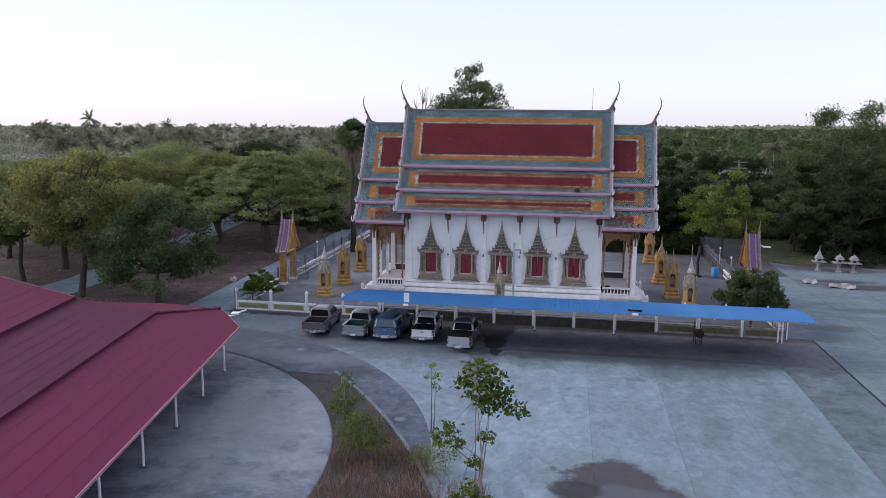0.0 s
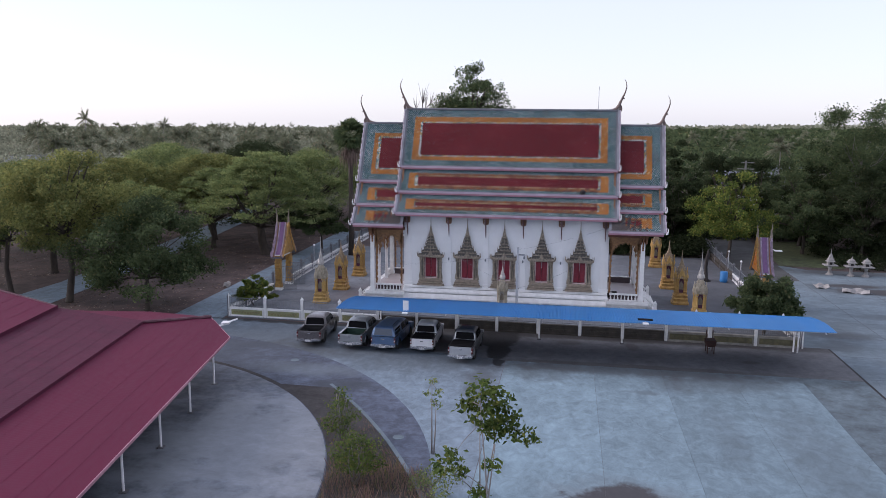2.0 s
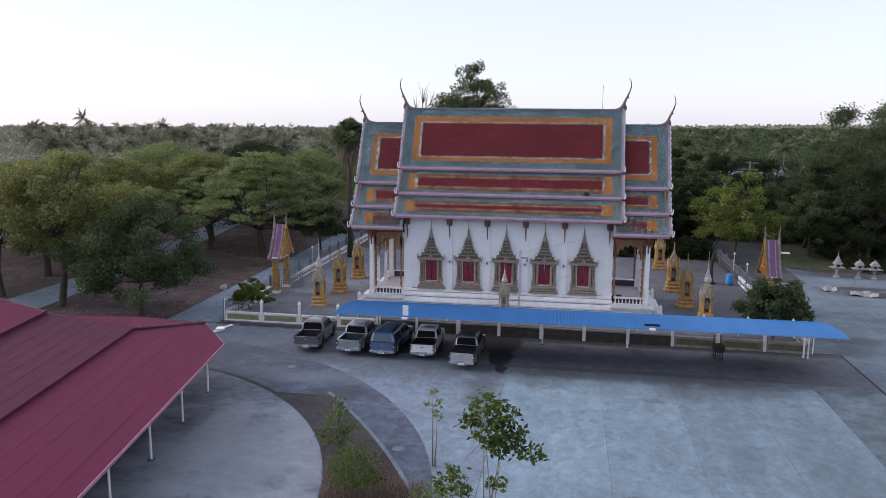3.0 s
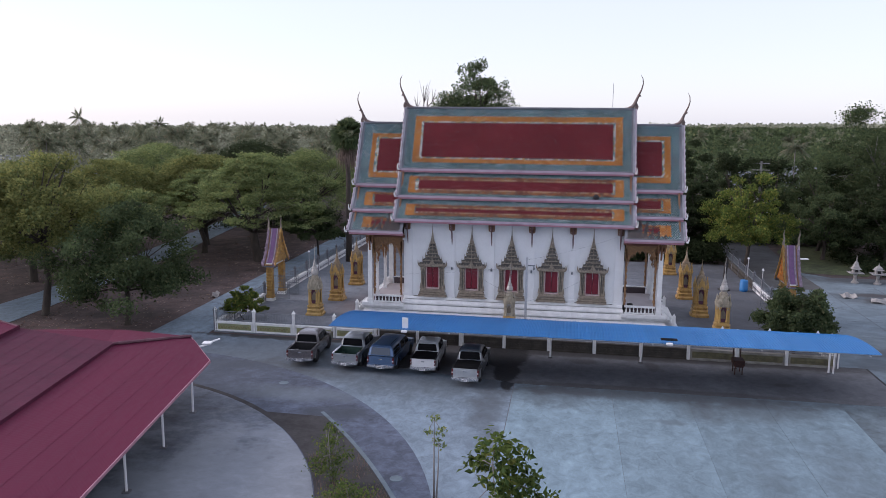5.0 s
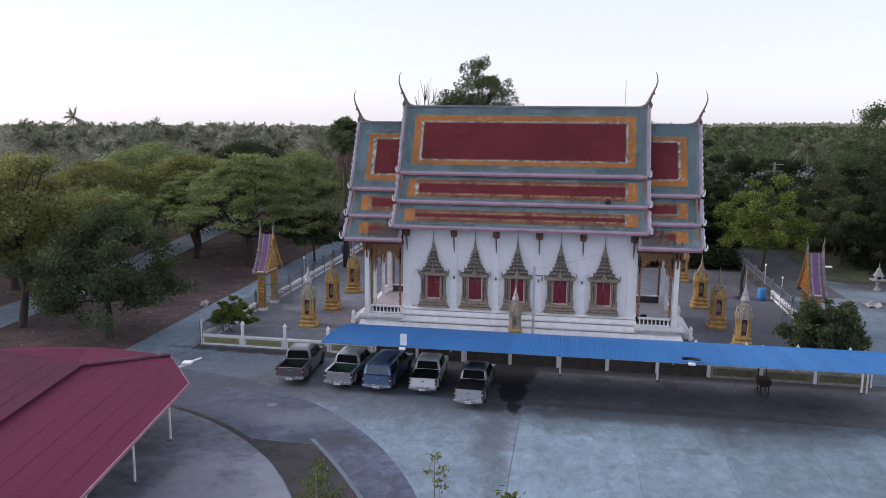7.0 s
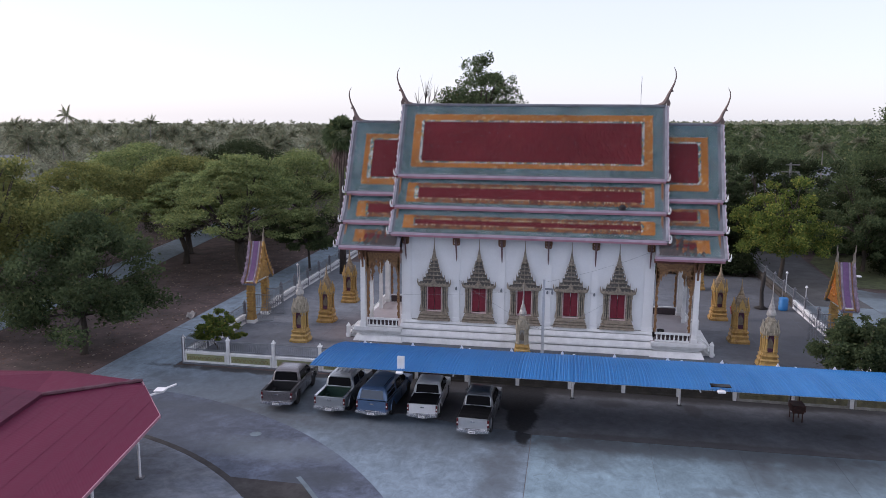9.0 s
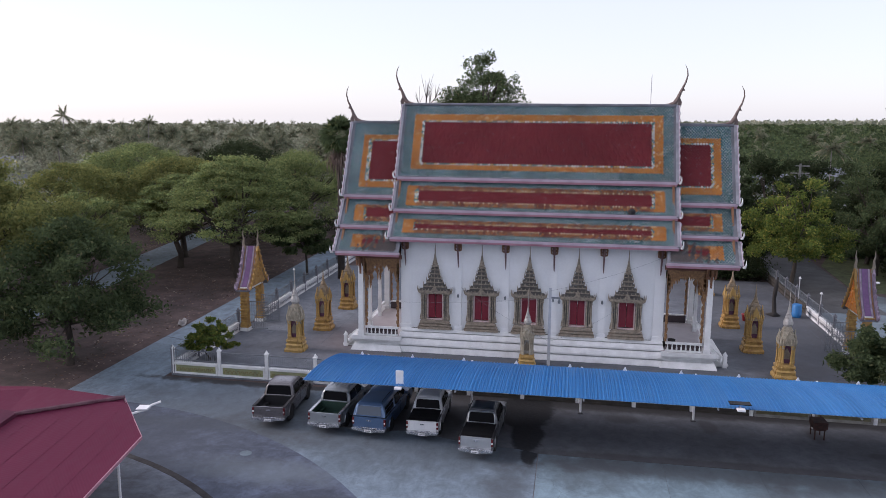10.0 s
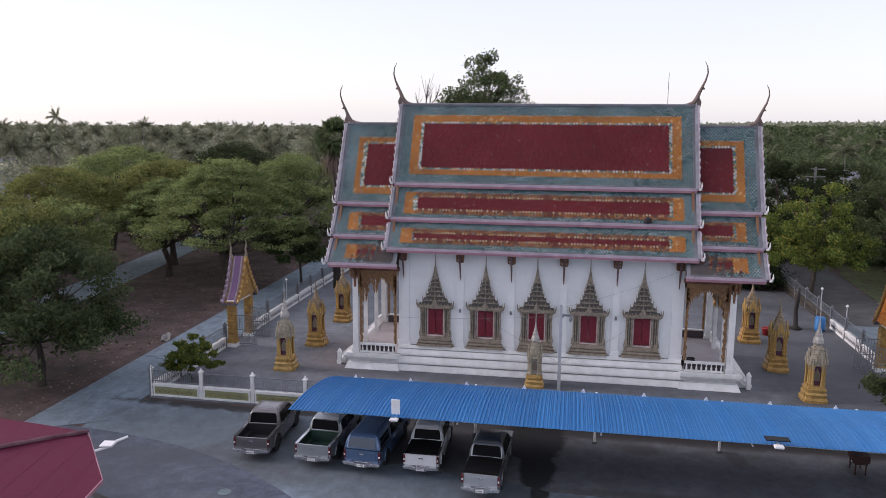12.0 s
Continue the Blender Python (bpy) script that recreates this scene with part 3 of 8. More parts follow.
outer = arc(-26.3, 25.9, 21.7, -75, 140, 72)
inner = arc(-26.3, 25.9, 17.0, 140, -75, 72)
slab_poly(bm, outer + inner, -0.2, 0.026)
structure("road", bm, M["asphalt"], "grey worn asphalt lane curving past the parked trucks")
bm = bmesh.new()
slab_poly(bm, arc(-50.33, 7.23, 49.86, 8, 40, 30) + arc(-50.33, 7.23, 49.68, 40, 8, 30), -0.2, 0.05)
structure("kerb", bm, M["yard"], "low pale concrete kerb line along the lane")
bm = bmesh.new()
slab_poly(bm, arc(-50.33, 7.23, 49.67, 8, 39.3, 30) + arc(-26.39, 25.09, 17.6, 51, -10, 36), -0.2, 0.034)
structure("planting_bed", bm, M["bed_soil"], "bare soil planting bed between lane and concrete disc")
bm = bmesh.new()
slab_poly(bm, arc(-26.39, 25.09, 17.56, 0, 360, 72)[:-1], -0.2, 0.044)
structure("disc_pavement", bm, M["concrete_disc"], "round worn grey concrete forecourt with stains and painted hall shade")
# narrow ring at the disc's edge, in the bed's dark colour
bm = bmesh.new()
slab_poly(bm, arc(-26.39, 25.09, 17.86, 44, 150, 48) + arc(-26.39, 25.09, 17.57, 150, 44, 48), -0.2, 0.036)
structure("soil_rim", bm, M["bed_soil"], "narrow dark rim round the concrete disc")
bm = bmesh.new()
slab_poly(bm, [(21.8, 82.0), (27.6, 81.2), (30.5, 86.0), (29.5, 99.0), (24.6, 99.0), (22.6, 94.0)], -0.2, 0.024)
structure("grass_verge", bm, M["grass"], "rough green grass verge beside the dark lane")
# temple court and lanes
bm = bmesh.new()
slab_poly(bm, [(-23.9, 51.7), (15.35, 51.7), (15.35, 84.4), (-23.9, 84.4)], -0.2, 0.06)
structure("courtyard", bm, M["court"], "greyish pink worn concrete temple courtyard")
bm = bmesh.new()
slab_poly(bm, [(-28.0, 46.5), (-24.2, 48.5), (-24.2, 96), (-28.6, 96)], -0.2, 0.03)
structure("path", bm, M["apron"], "narrow pale concrete path outside the fence")
bm = bmesh.new()
slab_poly(bm, [(-44, 30), (-39.2, 30), (-39.0, 52), (-39.6, 60), (-41.4, 80), (-45.5, 110), (-50, 125), (-54, 125), (-49, 108), (-45.5, 80), (-43.3, 60)], -0.2, 0.03)
structure("lane", bm, M["apron"], "pale concrete lane through the dark grove")


# ---- temple ----
TX, TY = -4.46, 61.7
temple = thing("temple", "white temple hall with tiered green orange and red tiled roofs", "temple", pose(TX, TY, 0))

# stepped plinth
bm = bmesh.new()
rings = []
for z0, z1, g0, g1 in ((0, 0.1, 0.5, 0.5), (0.1, 0.4, 0.5, 0.38), (0.4, 0.48, 0.2, 0.2), (0.48, 0.58, 0.42, 0.42), (0.58, 0.88, 0.42, 0.3), (0.88, 0.95, 0.12, 0.12), (0.95, 1.05, 0.32, 0.32), (1.05, 1.28, 0.32, 0.22), (1.28, 1.34, 0.06, 0.06), (1.34, 1.5, 0.22, 0.16)):
    rings += [(z0 + 0.001, 7.75 + g0 * 0.6, 2.95 + g0), (z1, 7.75 + g1 * 0.6, 2.95 + g1)]
stack(bm, rings)
part("plinth", bm, M["white_trim"], temple, "white stepped moulded plinth")
rng = np.random.default_rng(91)
for s in (-1, 1):
    bm = bmesh.new()
    pts = [(-7.6 + 0.2 * k, s * 2.98, 1.5 + rng.uniform(0, 0.02)) for k in range(77)]
    tube(bm, pts, [max(0.012, 0.05 * rng.random() ** 1.5) for _ in pts], 5)
    part("mildew", bm, M["grimy_shaded"], temple, "black damp line along the foot of the wall")
# hall walls, with the window openings cut through the long sides
WIN_X = [-5.73 + 2.865 * i for i in range(5)]
for side in (-1, 1):
    bm = bmesh.new()
    y0, y1 = (-2.9, -2.6) if side < 0 else (2.6, 2.9)
    edges = [-7.75] + [e for w in WIN_X for e in (w - 0.44, w + 0.44)] + [7.75]
    for a, b in zip(edges[::2], edges[1::2]):
        for z0, z1 in ((1.5, 2.16), (2.16, 3.74), (3.74, 7.6)):
            box(bm, a, b, y0, y1, z0, z1)
    for w in WIN_X:
        box(bm, w - 0.44, w + 0.44, y0, y1, 1.5, 2.16)
        box(bm, w - 0.44, w + 0.44, y0, y1, 3.74, 7.6)
    bmesh.ops.remove_doubles(bm, verts=bm.verts, dist=0.0005)
    part("wall", bm, M["white_wall"], temple)
for side in (-1, 1):
    bm = bmesh.new()
    x0, x1 = (-7.75, -7.45) if side < 0 else (7.45, 7.75)
    plate_x(bm, [(-2.6, 1.0), (-0.8, 1.0), (-0.8, 4.2), (0.8, 4.2), (0.8, 1.0), (2.6, 1.0), (2.6, 7.6), (0, 13.6), (-2.6, 7.6)], x0, x1)
    part("wall", bm, M["white_wall"], temple)
    bm = bmesh.new()
    box(bm, x0 * 0.99, x0 * 0.99 + 0.1, -0.8, 0.8, 1.0, 4.2)
    part("door", bm, M["red_door"], temple, "tall red painted temple door")
# pilasters with wall lamps, brackets under the eaves
PIL_X = [-7.55] + [WIN_X[i] + 1.4325 for i in range(4)] + [7.55]
for i, x in enumerate(PIL_X):
    bm = bmesh.new()
    w = 0.2 if 0 < i < 5 else 0.3
    box(bm, x - w, x + w, -3.0, -2.9, 1.5, 7.4)
    box(bm, x - w - 0.05, x + w + 0.05, -3.04, -2.9, 1.5, 1.75)
    part("pilaster", bm, M["white_wall"], temple)
    bm = bmesh.new()
    plate_x(bm, [(-3.0, 6.42), (-3.1, 6.48), (-3.2, 6.62), (-3.17, 6.75), (-3.32, 6.85), (-3.42, 7.1), (-3.0, 7.12)], x - 0.1, x + 0.1)
    for sg in (-1, 1):
        for z0, r0 in ((6.56, 0.07), (6.74, 0.085), (6.94, 0.09)):
            tube(bm, [(x + sg * 0.06, -3.16, z0 - 0.1), (x + sg * 0.17, -3.22, z0 - 0.04), (x + sg * 0.19, -3.22, z0 + 0.08), (x + sg * 0.1, -3.2, z0 + 0.14)], [r0 * 0.5, r0 * 0.8, r0 * 0.7, r0 * 0.3], 5)
    br = part("bracket", bm, M["copper"], temple, "carved dark gold eave bracket")
    bm = bmesh.new()
    tube(bm, [(x, -3.04, 5.42), (x, -3.1, 5.7), (x, -3.2, 6.1), (x, -3.38, 6.6), (x, -3.62, 7.08)], [0.02, 0.042, 0.055, 0.06, 0.06], 6)
    part("strut", bm, M["mauve"], br, "slim mauve brown bracket strut")
    if 0 < i < 5:
        bm = bmesh.new()
        box(bm, x - 0.03, x + 0.03, -3.14, -3.0, 3.72, 3.77)
        lathe(bm, [(0.03, 3.56), (0.06, 3.6), (0.06, 3.72), (0.02, 3.76)], 8, x, -3.1)
        part("wall_lamp", bm, M["grey_metal"], temple, "small grey wall lantern")


# dark stucco paints the recess shade behind the window carving
M["stucco_shade"] = mat("stucco_shade", (0.15, 0.14, 0.125), 0.75, var=0.35, scale=6, fine=30, bump=0.3, second=(0.06, 0.055, 0.05), spread=0.9)
M["pink_trim"] = mat("pink_trim", (0.6, 0.46, 0.46), 0.6, var=0.12, scale=3, fine=20)


def temple_window(x):
    """Carved stucco surround with a tiered spire over red shutters."""
    leaves_bm, tiers, feet = frame_bm(x)
    w = part("window", leaves_bm, M["stucco_gold"], temple, "carved grey gold window surround with a spired pediment")
    for f in feet:
        part("foot_leaf", f, M["stucco_gold"], w, "small carved flame leaf")
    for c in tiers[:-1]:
        part("pediment_tier", c, M["stucco_shade"], w, "recessed tier behind the carved leaves, shade in its dark colour")
    part("spire", tiers[-1], M["stucco_gold"], w, "slim ringed grey gold spire")
    b = bmesh.new()
    rings = []
    for z0, z1, hw, d in ((1.52, 1.65, 1.04, 0.3), (1.65, 1.72, 0.9, 0.16), (1.72, 1.82, 0.98, 0.26), (1.82, 1.89, 0.84, 0.13), (1.89, 1.98, 0.92, 0.22), (1.98, 2.08, 0.86, 0.16)):
        rings += [(z0 + 0.001, hw, d), (z1, hw, d)]
    stack(b, rings, x, -2.93)
    part("window_sill", b, M["stucco_pale"], w, "stepped pale stucco sill")
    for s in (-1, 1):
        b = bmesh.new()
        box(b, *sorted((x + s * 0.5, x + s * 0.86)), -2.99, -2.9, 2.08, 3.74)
        part("jamb", b, M["stucco_shade"], w, "added jamb panel behind the colonnettes, dark as recess shade")
    for s in (-1, 1):
        for o, r in ((0.555, 0.042), (0.7, 0.03), (0.815, 0.05)):
            b = bmesh.new()
            lathe(b, [(r * 1.5, 2.08), (r * 2.0, 2.16), (r * 1.1, 2.32), (r, 2.4), (r * 0.85, 3.4), (r * 1.5, 3.5), (r * 1.2, 3.55), (r * 1.8, 3.74)], 8, x + s * o, -3.04)
            part("colonnette", b, M["stucco_gold"], w, "slim pale gold colonnette")
    b = bmesh.new()
    for s in (-1, 1):
        box(b, x + s * 0.22 - 0.205, x + s * 0.22 + 0.205, -2.84, -2.78, 2.18, 3.72)
        for z0 in (2.32, 3.05):
            box(b, x + s * 0.22 - 0.15, x + s * 0.22 + 0.15, -2.86, -2.84, z0, z0 + 0.55)
    part("shutter", b, M["red_door"], w, "closed deep red wooden shutters")
    b = bmesh.new()
    for s in (-1, 1):
        box(b, x + s * 0.46 - 0.03, x + s * 0.46 + 0.03, -2.95, -2.8, 2.16, 3.74)
    box(b, x - 0.49, x + 0.49, -2.97, -2.8, 2.08, 2.16)
    part("window_frame", b, M["pink_trim"], w, "pale pink inner frame")


def frame_bm(x):
    b = bmesh.new()
    feet = []
    for s in (-1, 1):
        # flame leaf at the foot
        foot = bmesh.new()
        plate_y(foot, [(x + s * 0.82, 2.08), (x + s * 0.95, 2.08), (x + s * 0.93, 2.24), (x + s * 0.88, 2.5), (x + s * 0.84, 2.3)], -3.05, -2.97)
        feet.append(foot)
        # upturned tips of the cornice
        tube(b, [(x + s * 0.88, -3.1, 3.78), (x + s * 1.0, -3.1, 3.84), (x + s * 1.06, -3.1, 4.0), (x + s * 1.07, -3.1, 4.22)], [0.08, 0.065, 0.04, 0.01], 6)
    tiers = []
    box(b, x - 0.92, x + 0.92, -3.18, -2.9, 3.74, 3.82)
    box(b, x - 0.97, x + 0.97, -3.24, -2.9, 3.82, 3.9)
    # tiers, each with a row of flame leaves
    z = 3.9
    for k, hw in enumerate((0.96, 0.69, 0.5, 0.38, 0.3, 0.23)):
        h = 0.285 - 0.012 * k
        core = bmesh.new()
        tiers.append(core)
        frustum(core, x, -3.0, z - 0.02, z + h * 0.45, hw, 0.2 - 0.015 * k, hw * 0.95, 0.17 - 0.015 * k)
        frustum(core, x, -2.98, z + h * 0.45 - 0.01, z + h, hw * 0.78, 0.13 - 0.012 * k, hw * 0.74, 0.12 - 0.012 * k)
        box(b, x - hw - 0.02, x + hw + 0.02, -3.21 + 0.018 * k, -3.0, z - 0.02, z + 0.05)
        m = max(2, 2 * round(hw / 0.2))
        for j in range(m + 1):
            lx = x - hw + 2 * hw * j / m
            lw = 0.034 if j % 2 else 0.026
            tall = 0.34 if j in (0, m) else 0.26 if 2 * j == m else 0.19 if j % 2 else 0.14
            plate_y(b, [(lx - lw, z), (lx + lw, z), (lx + lw * 0.9, z + 0.1), (lx, z + tall), (lx - lw * 0.9, z + 0.1)], -3.24 + 0.018 * k, -3.18 + 0.018 * k)
        z += h
    # central gable leaf and ringed spire
    plate_y(b, [(x - 0.17, 3.9), (x + 0.17, 3.9), (x + 0.15, 4.05), (x + 0.07, 4.2), (x, 4.42), (x - 0.07, 4.2), (x - 0.15, 4.05)], -3.27, -3.18)
    prof = [(0.2, z), (0.21, z + 0.06), (0.14, z + 0.12)]
    r, zz = 0.16, z + 0.14
    for k in range(6):
        prof += [(r, zz), (r * 1.05, zz + 0.05), (r * 0.75, zz + 0.09)]
        zz += 0.1
        r *= 0.83
    prof += [(0.035, zz + 0.05), (0.025, zz + 0.35), (0.01, 6.9)]
    core = bmesh.new()
    lathe(core, prof, 10, x, -3.03)
    tiers.append(core)
    return b, tiers, feet


for wx in WIN_X:
    temple_window(wx)

# ---- tiered roofs ----
TILE_W, TILE_P = 0.165, 0.105


def tile_field(parent, x0, x1, d0, z0, d1, z1, side, zone_of, names):
    """Overlapping diamond tiles over a roof slope, sorted into colour zones by zone_of(x, v)."""
    length = math.hypot(d1 - d0, z0 - z1)
    down = np.array([0.0, side * (d1 - d0), z1 - z0]) / length
    up_n = np.array([0.0, side * (z0 - z1), d1 - d0]) / length
    top = np.array([0.0, side * d0, z0])
    rng = np.random.default_rng(int(abs(x0) * 100 + z0 * 10))
    cells = {k: [] for k in names}
    rows = int(length / TILE_P)
    for r in range(rows):
        s = (r + 0.5) * TILE_P
        x = x0 + TILE_W * (0.5 + 0.5 * (r % 2))
        while x < x1 - TILE_W * 0.4:
            cells[zone_of(x, s / length)].append((x, s))
            x += TILE_W
    base = np.array([(0, -0.105, 0.004), (-0.5, 0, 0.016), (0, 0.112, 0.034), (0.5, 0, 0.016), (-0.5, 0, -0.01), (0, 0.112, 0.0), (0.5, 0, -0.01), (-0.42, -0.018, 0.014), (0, 0.083, 0.03), (0.42, -0.018, 0.014)])
    quads = np.array([(0, 7, 8, 9), (7, 1, 2, 8), (8, 2, 3, 9), (1, 4, 5, 2), (2, 5, 6, 3)])
    for k, pts in cells.items():
        if not pts:
            continue
        c = np.array(pts)
        n = len(c)
        lx = c[:, None, 0] + base[None, :, 0] * TILE_W * 0.96
        ls = np.clip(c[:, None, 1] + base[None, :, 1], 0.0, length)
        lz = base[None, :, 2] + rng.normal(0, 0.004, (n, 1)) + rng.normal(0, 0.02, (n, 1)) * base[None, :, 0]
        co = top + ls[..., None] * down + lz[..., None] * up_n
        co[..., 0] += lx
        f = (quads[None] + 10 * np.arange(n)[:, None, None]).reshape(-1, 4)
        ob = new("roof_tiles", raw_mesh("roof_tiles", co.reshape(-1, 3), f, names[k][0], names[k][2], np.tile([0, 1, 1, 1, 1], n)))
        ob.parent = parent
        tagged(ob, names[k][1], kind="stuff")


ZONES = {0: (M["tile_green"], "blue green glazed diamond roof tiles", M["edge_green"]), 1: (M["tile_orange"], "orange glazed diamond roof tiles", M["edge_orange"]),
         2: (M["tile_speck"], "white and green speckled border tiles", M["edge_green"]), 3: (M["tile_red"], "maroon glazed diamond roof tiles", M["edge_red"]), 4: (M["tile_old"], "blackened weathered roof tiles", M["edge_old"]),
         6: (M["tile_cream"], "cream and umber speckled border tiles", M["edge_umber"]),
         5: (M["tile_umber"], "faded umber and orange glazed roof tiles", M["edge_umber"])}


def zone_fn(xo, xi, xr, vo0, vi0, vr0, vr1, vi1, vo1, faded=False):
    def f(x, v):
        a = abs(x)
        if a < xr and vr0 < v < vr1:
            return 3
        if a < xi and vi0 < v < vi1:
            return 6 if faded and a < xi - 0.25 else 2
        if a < xo and vo0 < v < vo1:
            return 5 if faded and a < xi - 0.1 else 1
        return 0
    return f


def roof_tier(x0, x1, d0, z0, d1, z1, zone, last=False):
    """One tier on both slopes: deck, tiles, eave boards."""
    t = None
    for side in (-1, 1):
        deck = bmesh.new()
        n = (d1 - d0, z0 - z1)
        ln = math.hypot(*n)
        oy, oz = side * -n[1] / ln * 0.14, -n[0] / ln * 0.14
        plate_x(deck, [(side * d0, z0), (side * d1, z1), (side * d1 + oy, z1 + oz), (side * d0 + oy, z0 + oz)], x0, x1)
        t = part("roof_tier", deck, M["grey_cap"], temple, "sloping tiled roof tier")
        tile_field(t, x0 + 0.14, x1 - 0.14, d0, z0, d1, z1, side, zone, ZONES)
        b = bmesh.new()
        ya, yb = sorted((side * (d1 - 0.12), side * (d1 + 0.03)))
        box(b, x0 - 0.06, x1 + 0.06, ya, yb, z1 - 0.15, z1 - 0.01)
        part("eave_board", b, M["lilac"], t, "lilac white painted eave board")
        b = bmesh.new()
        ya, yb = sorted((side * (d1 - 0.16), side * (d1 + 0.0)))
        box(b, x0 - 0.03, x1 + 0.03, ya, yb, z1 - 0.28, z1 - 0.152)
        part("eave_board", b, M["pink"], t, "dull pink painted eave board")
    return t


def bargeboard(x, d0, z0, d1, z1, outward):
    """White rolled verge with small flame teeth down a gable edge."""
    for side in (-1, 1):
        b = bmesh.new()
        ln = math.hypot(d1 - d0, z0 - z1)
        ny, nz = side * (z0 - z1) / ln, (d1 - d0) / ln
        p0, p1 = (side * d0, z0), (side * d1, z1)
        plate_x(b, [p0, p1, (p1[0] + ny * 0.13, p1[1] + nz * 0.13), (p0[0] + ny * 0.13, p0[1] + nz * 0.13)], x - 0.08, x + 0.06)
        part("bargeboard", b, M["verge"], temple, "grey plastered gable verge")
        b = bmesh.new()
        tube(b, [(x + outward * 0.1, p0[0] + ny * 0.1, p0[1] + nz * 0.1), (x + outward * 0.1, p1[0] + ny * 0.1, p1[1] + nz * 0.1)], 0.04, 6)
        part("verge_roll", b, M["lilac"], temple, "thin lilac white verge roll")
        b = bmesh.new()
        m = int(ln / 0.42)
        for j in range(m):
            f = (j + 0.5) / m
            cy, cz = p0[0] + (p1[0] - p0[0]) * f, p0[1] + (p1[1] - p0[1]) * f
            ox = x + outward * 0.13
            plate_x(b, [(cy + ny * 0.02, cz - 0.1), (cy + ny * 0.1, cz + 0.06), (cy + ny * 0.24, cz + 0.24), (cy + ny * 0.07, cz + 0.14)], ox - 0.03, ox + 0.03)
        # curled tail at the foot
        tube(b, [(x + outward * 0.12, p1[0], p1[1]), (x + outward * 0.16, p1[0] + side * 0.16, p1[1] + 0.02), (x + outward * 0.2, p1[0] + side * 0.25, p1[1] + 0.2), (x + outward * 0.2, p1[0] + side * 0.2, p1[1] + 0.42)], [0.07, 0.065, 0.045, 0.012], 6)
        tagged(part("bargeboard_teeth", b, M["white_trim"], temple, "row of pale flame-shaped gable teeth"), kind="stuff")


def chofa(x, z, out, size=1.0):
    """Tall curved horn finial at a ridge end."""
    b = bmesh.new()
    path = [(-0.95, -0.1, 0.1), (-0.4, -0.04, 0.12), (-0.08, 0.08, 0.14), (0.1, 0.34, 0.13), (0.19, 0.6, 0.1), (0.34, 0.95, 0.075), (0.52, 1.35, 0.055), (0.62, 1.75, 0.042), (0.58, 2.1, 0.03), (0.44, 2.38, 0.01)]
    tube(b, [(x + out * px * size, 0, z + pz * size) for px, pz, r in path], [r * size for px, pz, r in path], 8)
    plate_y(b, [(x + out * 0.3 * size, z + 0.8 * size), (x + out * 0.52 * size, z + 0.86 * size), (x + out * 0.42 * size, z + 1.0 * size), (x + out * 0.36 * size, z + 1.1 * size)], -0.03, 0.03)
    plate_y(b, [(x + out * 0.1 * size, z + 0.0), (x + out * 0.32 * size, z - 0.1 * size), (x + out * 0.36 * size, z + 0.15 * size), (x + out * 0.2 * size, z + 0.5 * size)], -0.05, 0.05)
    part("finial", b, M["horn"], temple, "slender curved dark horn finial")


Z1 = zone_fn(7.5, 7.05, 6.86, 0.135, 0.215, 0.24, 0.8, 0.825, 0.905)
Z2 = zone_fn(7.66, 7.1, 6.86, 0.17, 0.29, 0.33, 0.72, 0.76, 0.88, True)
Z3 = zone_fn(7.66, 7.0, 6.9, 0.24, 0.36, 0.42, 0.62, 0.68, 0.84, True)
roof_tier(-8.27, 8.27, 0.05, 15.12, 2.1, 10.78, Z1)
roof_tier(-8.3, 8.3, 1.93, 10.5, 2.97, 8.9, Z2)
roof_tier(-8.33, 8.33, 2.84, 8.62, 3.88, 7.3, Z3)
def low_zone(x, v):
    a = abs(x)
    worn = 0.5 + 0.5 * math.sin(x * 61.7 + v * 97.3)
    if worn < (10.5 - a) * 0.6 + (v - 0.7) * 1.2:
        return 4
    if a < 10.1 and 0.42 < v < 0.62:
        return 3
    if a < 10.8 and 0.26 < v < 0.8:
        return 1 if a > 10.1 else 5
    return 0


W1 = zone_fn(10.8, 10.42, 10.2, 0.17, 0.235, 0.26, 0.78, 0.81, 0.9)
W2 = zone_fn(10.85, 10.3, 10.15, 0.2, 0.32, 0.36, 0.7, 0.74, 0.86, True)
for s in (-1, 1):
    a, b2 = (-11.62, -7.75) if s < 0 else (7.75, 11.62)
    roof_tier(a, b2, 0.05, 14.0, 2.28, 9.62, W1)
    roof_tier(a, b2, 2.1, 9.36, 3.2, 7.86, W2)
    roof_tier(a, b2, 3.05, 7.6, 4.22, 6.4, low_zone)
    for d0, z0, d1, z1, e in ((0.0, 15.12, 2.1, 10.7, 8.3), (1.95, 10.4, 2.97, 8.8, 8.34), (2.86, 8.5, 3.88, 7.2, 8.37), (0.0, 14.0, 2.28, 9.54, 11.66), (2.12, 9.26, 3.2, 7.76, 11.68), (3.07, 7.5, 4.22, 6.3, 11.7)):
        bargeboard(s * e, d0, z0, d1, z1, s)
    chofa(s * 8.2, 15.2, s, 0.98)
    chofa(s * 11.5, 14.1, s, 0.92)
    # gable triangles closed behind the verges
    for e, zt, prof in ((8.1, 15.0, ((2.0, 10.8), (2.9, 8.8), (3.7, 7.35))), (11.4, 13.9, ((2.15, 9.7), (3.1, 7.8), (4.0, 6.5)))):
        bm = bmesh.new()
        half = list(prof)
        plate_x(bm, [(-y, z) for y, z in half[::-1]] + [(0, zt)] + half, s * e - 0.06, s * e + 0.06)
        part("gable", bm, M["copper"], temple, "dark gilded gable panel")
bm = bmesh.new()
box(bm, -8.3, 8.3, -0.13, 0.13, 15.06, 15.24)
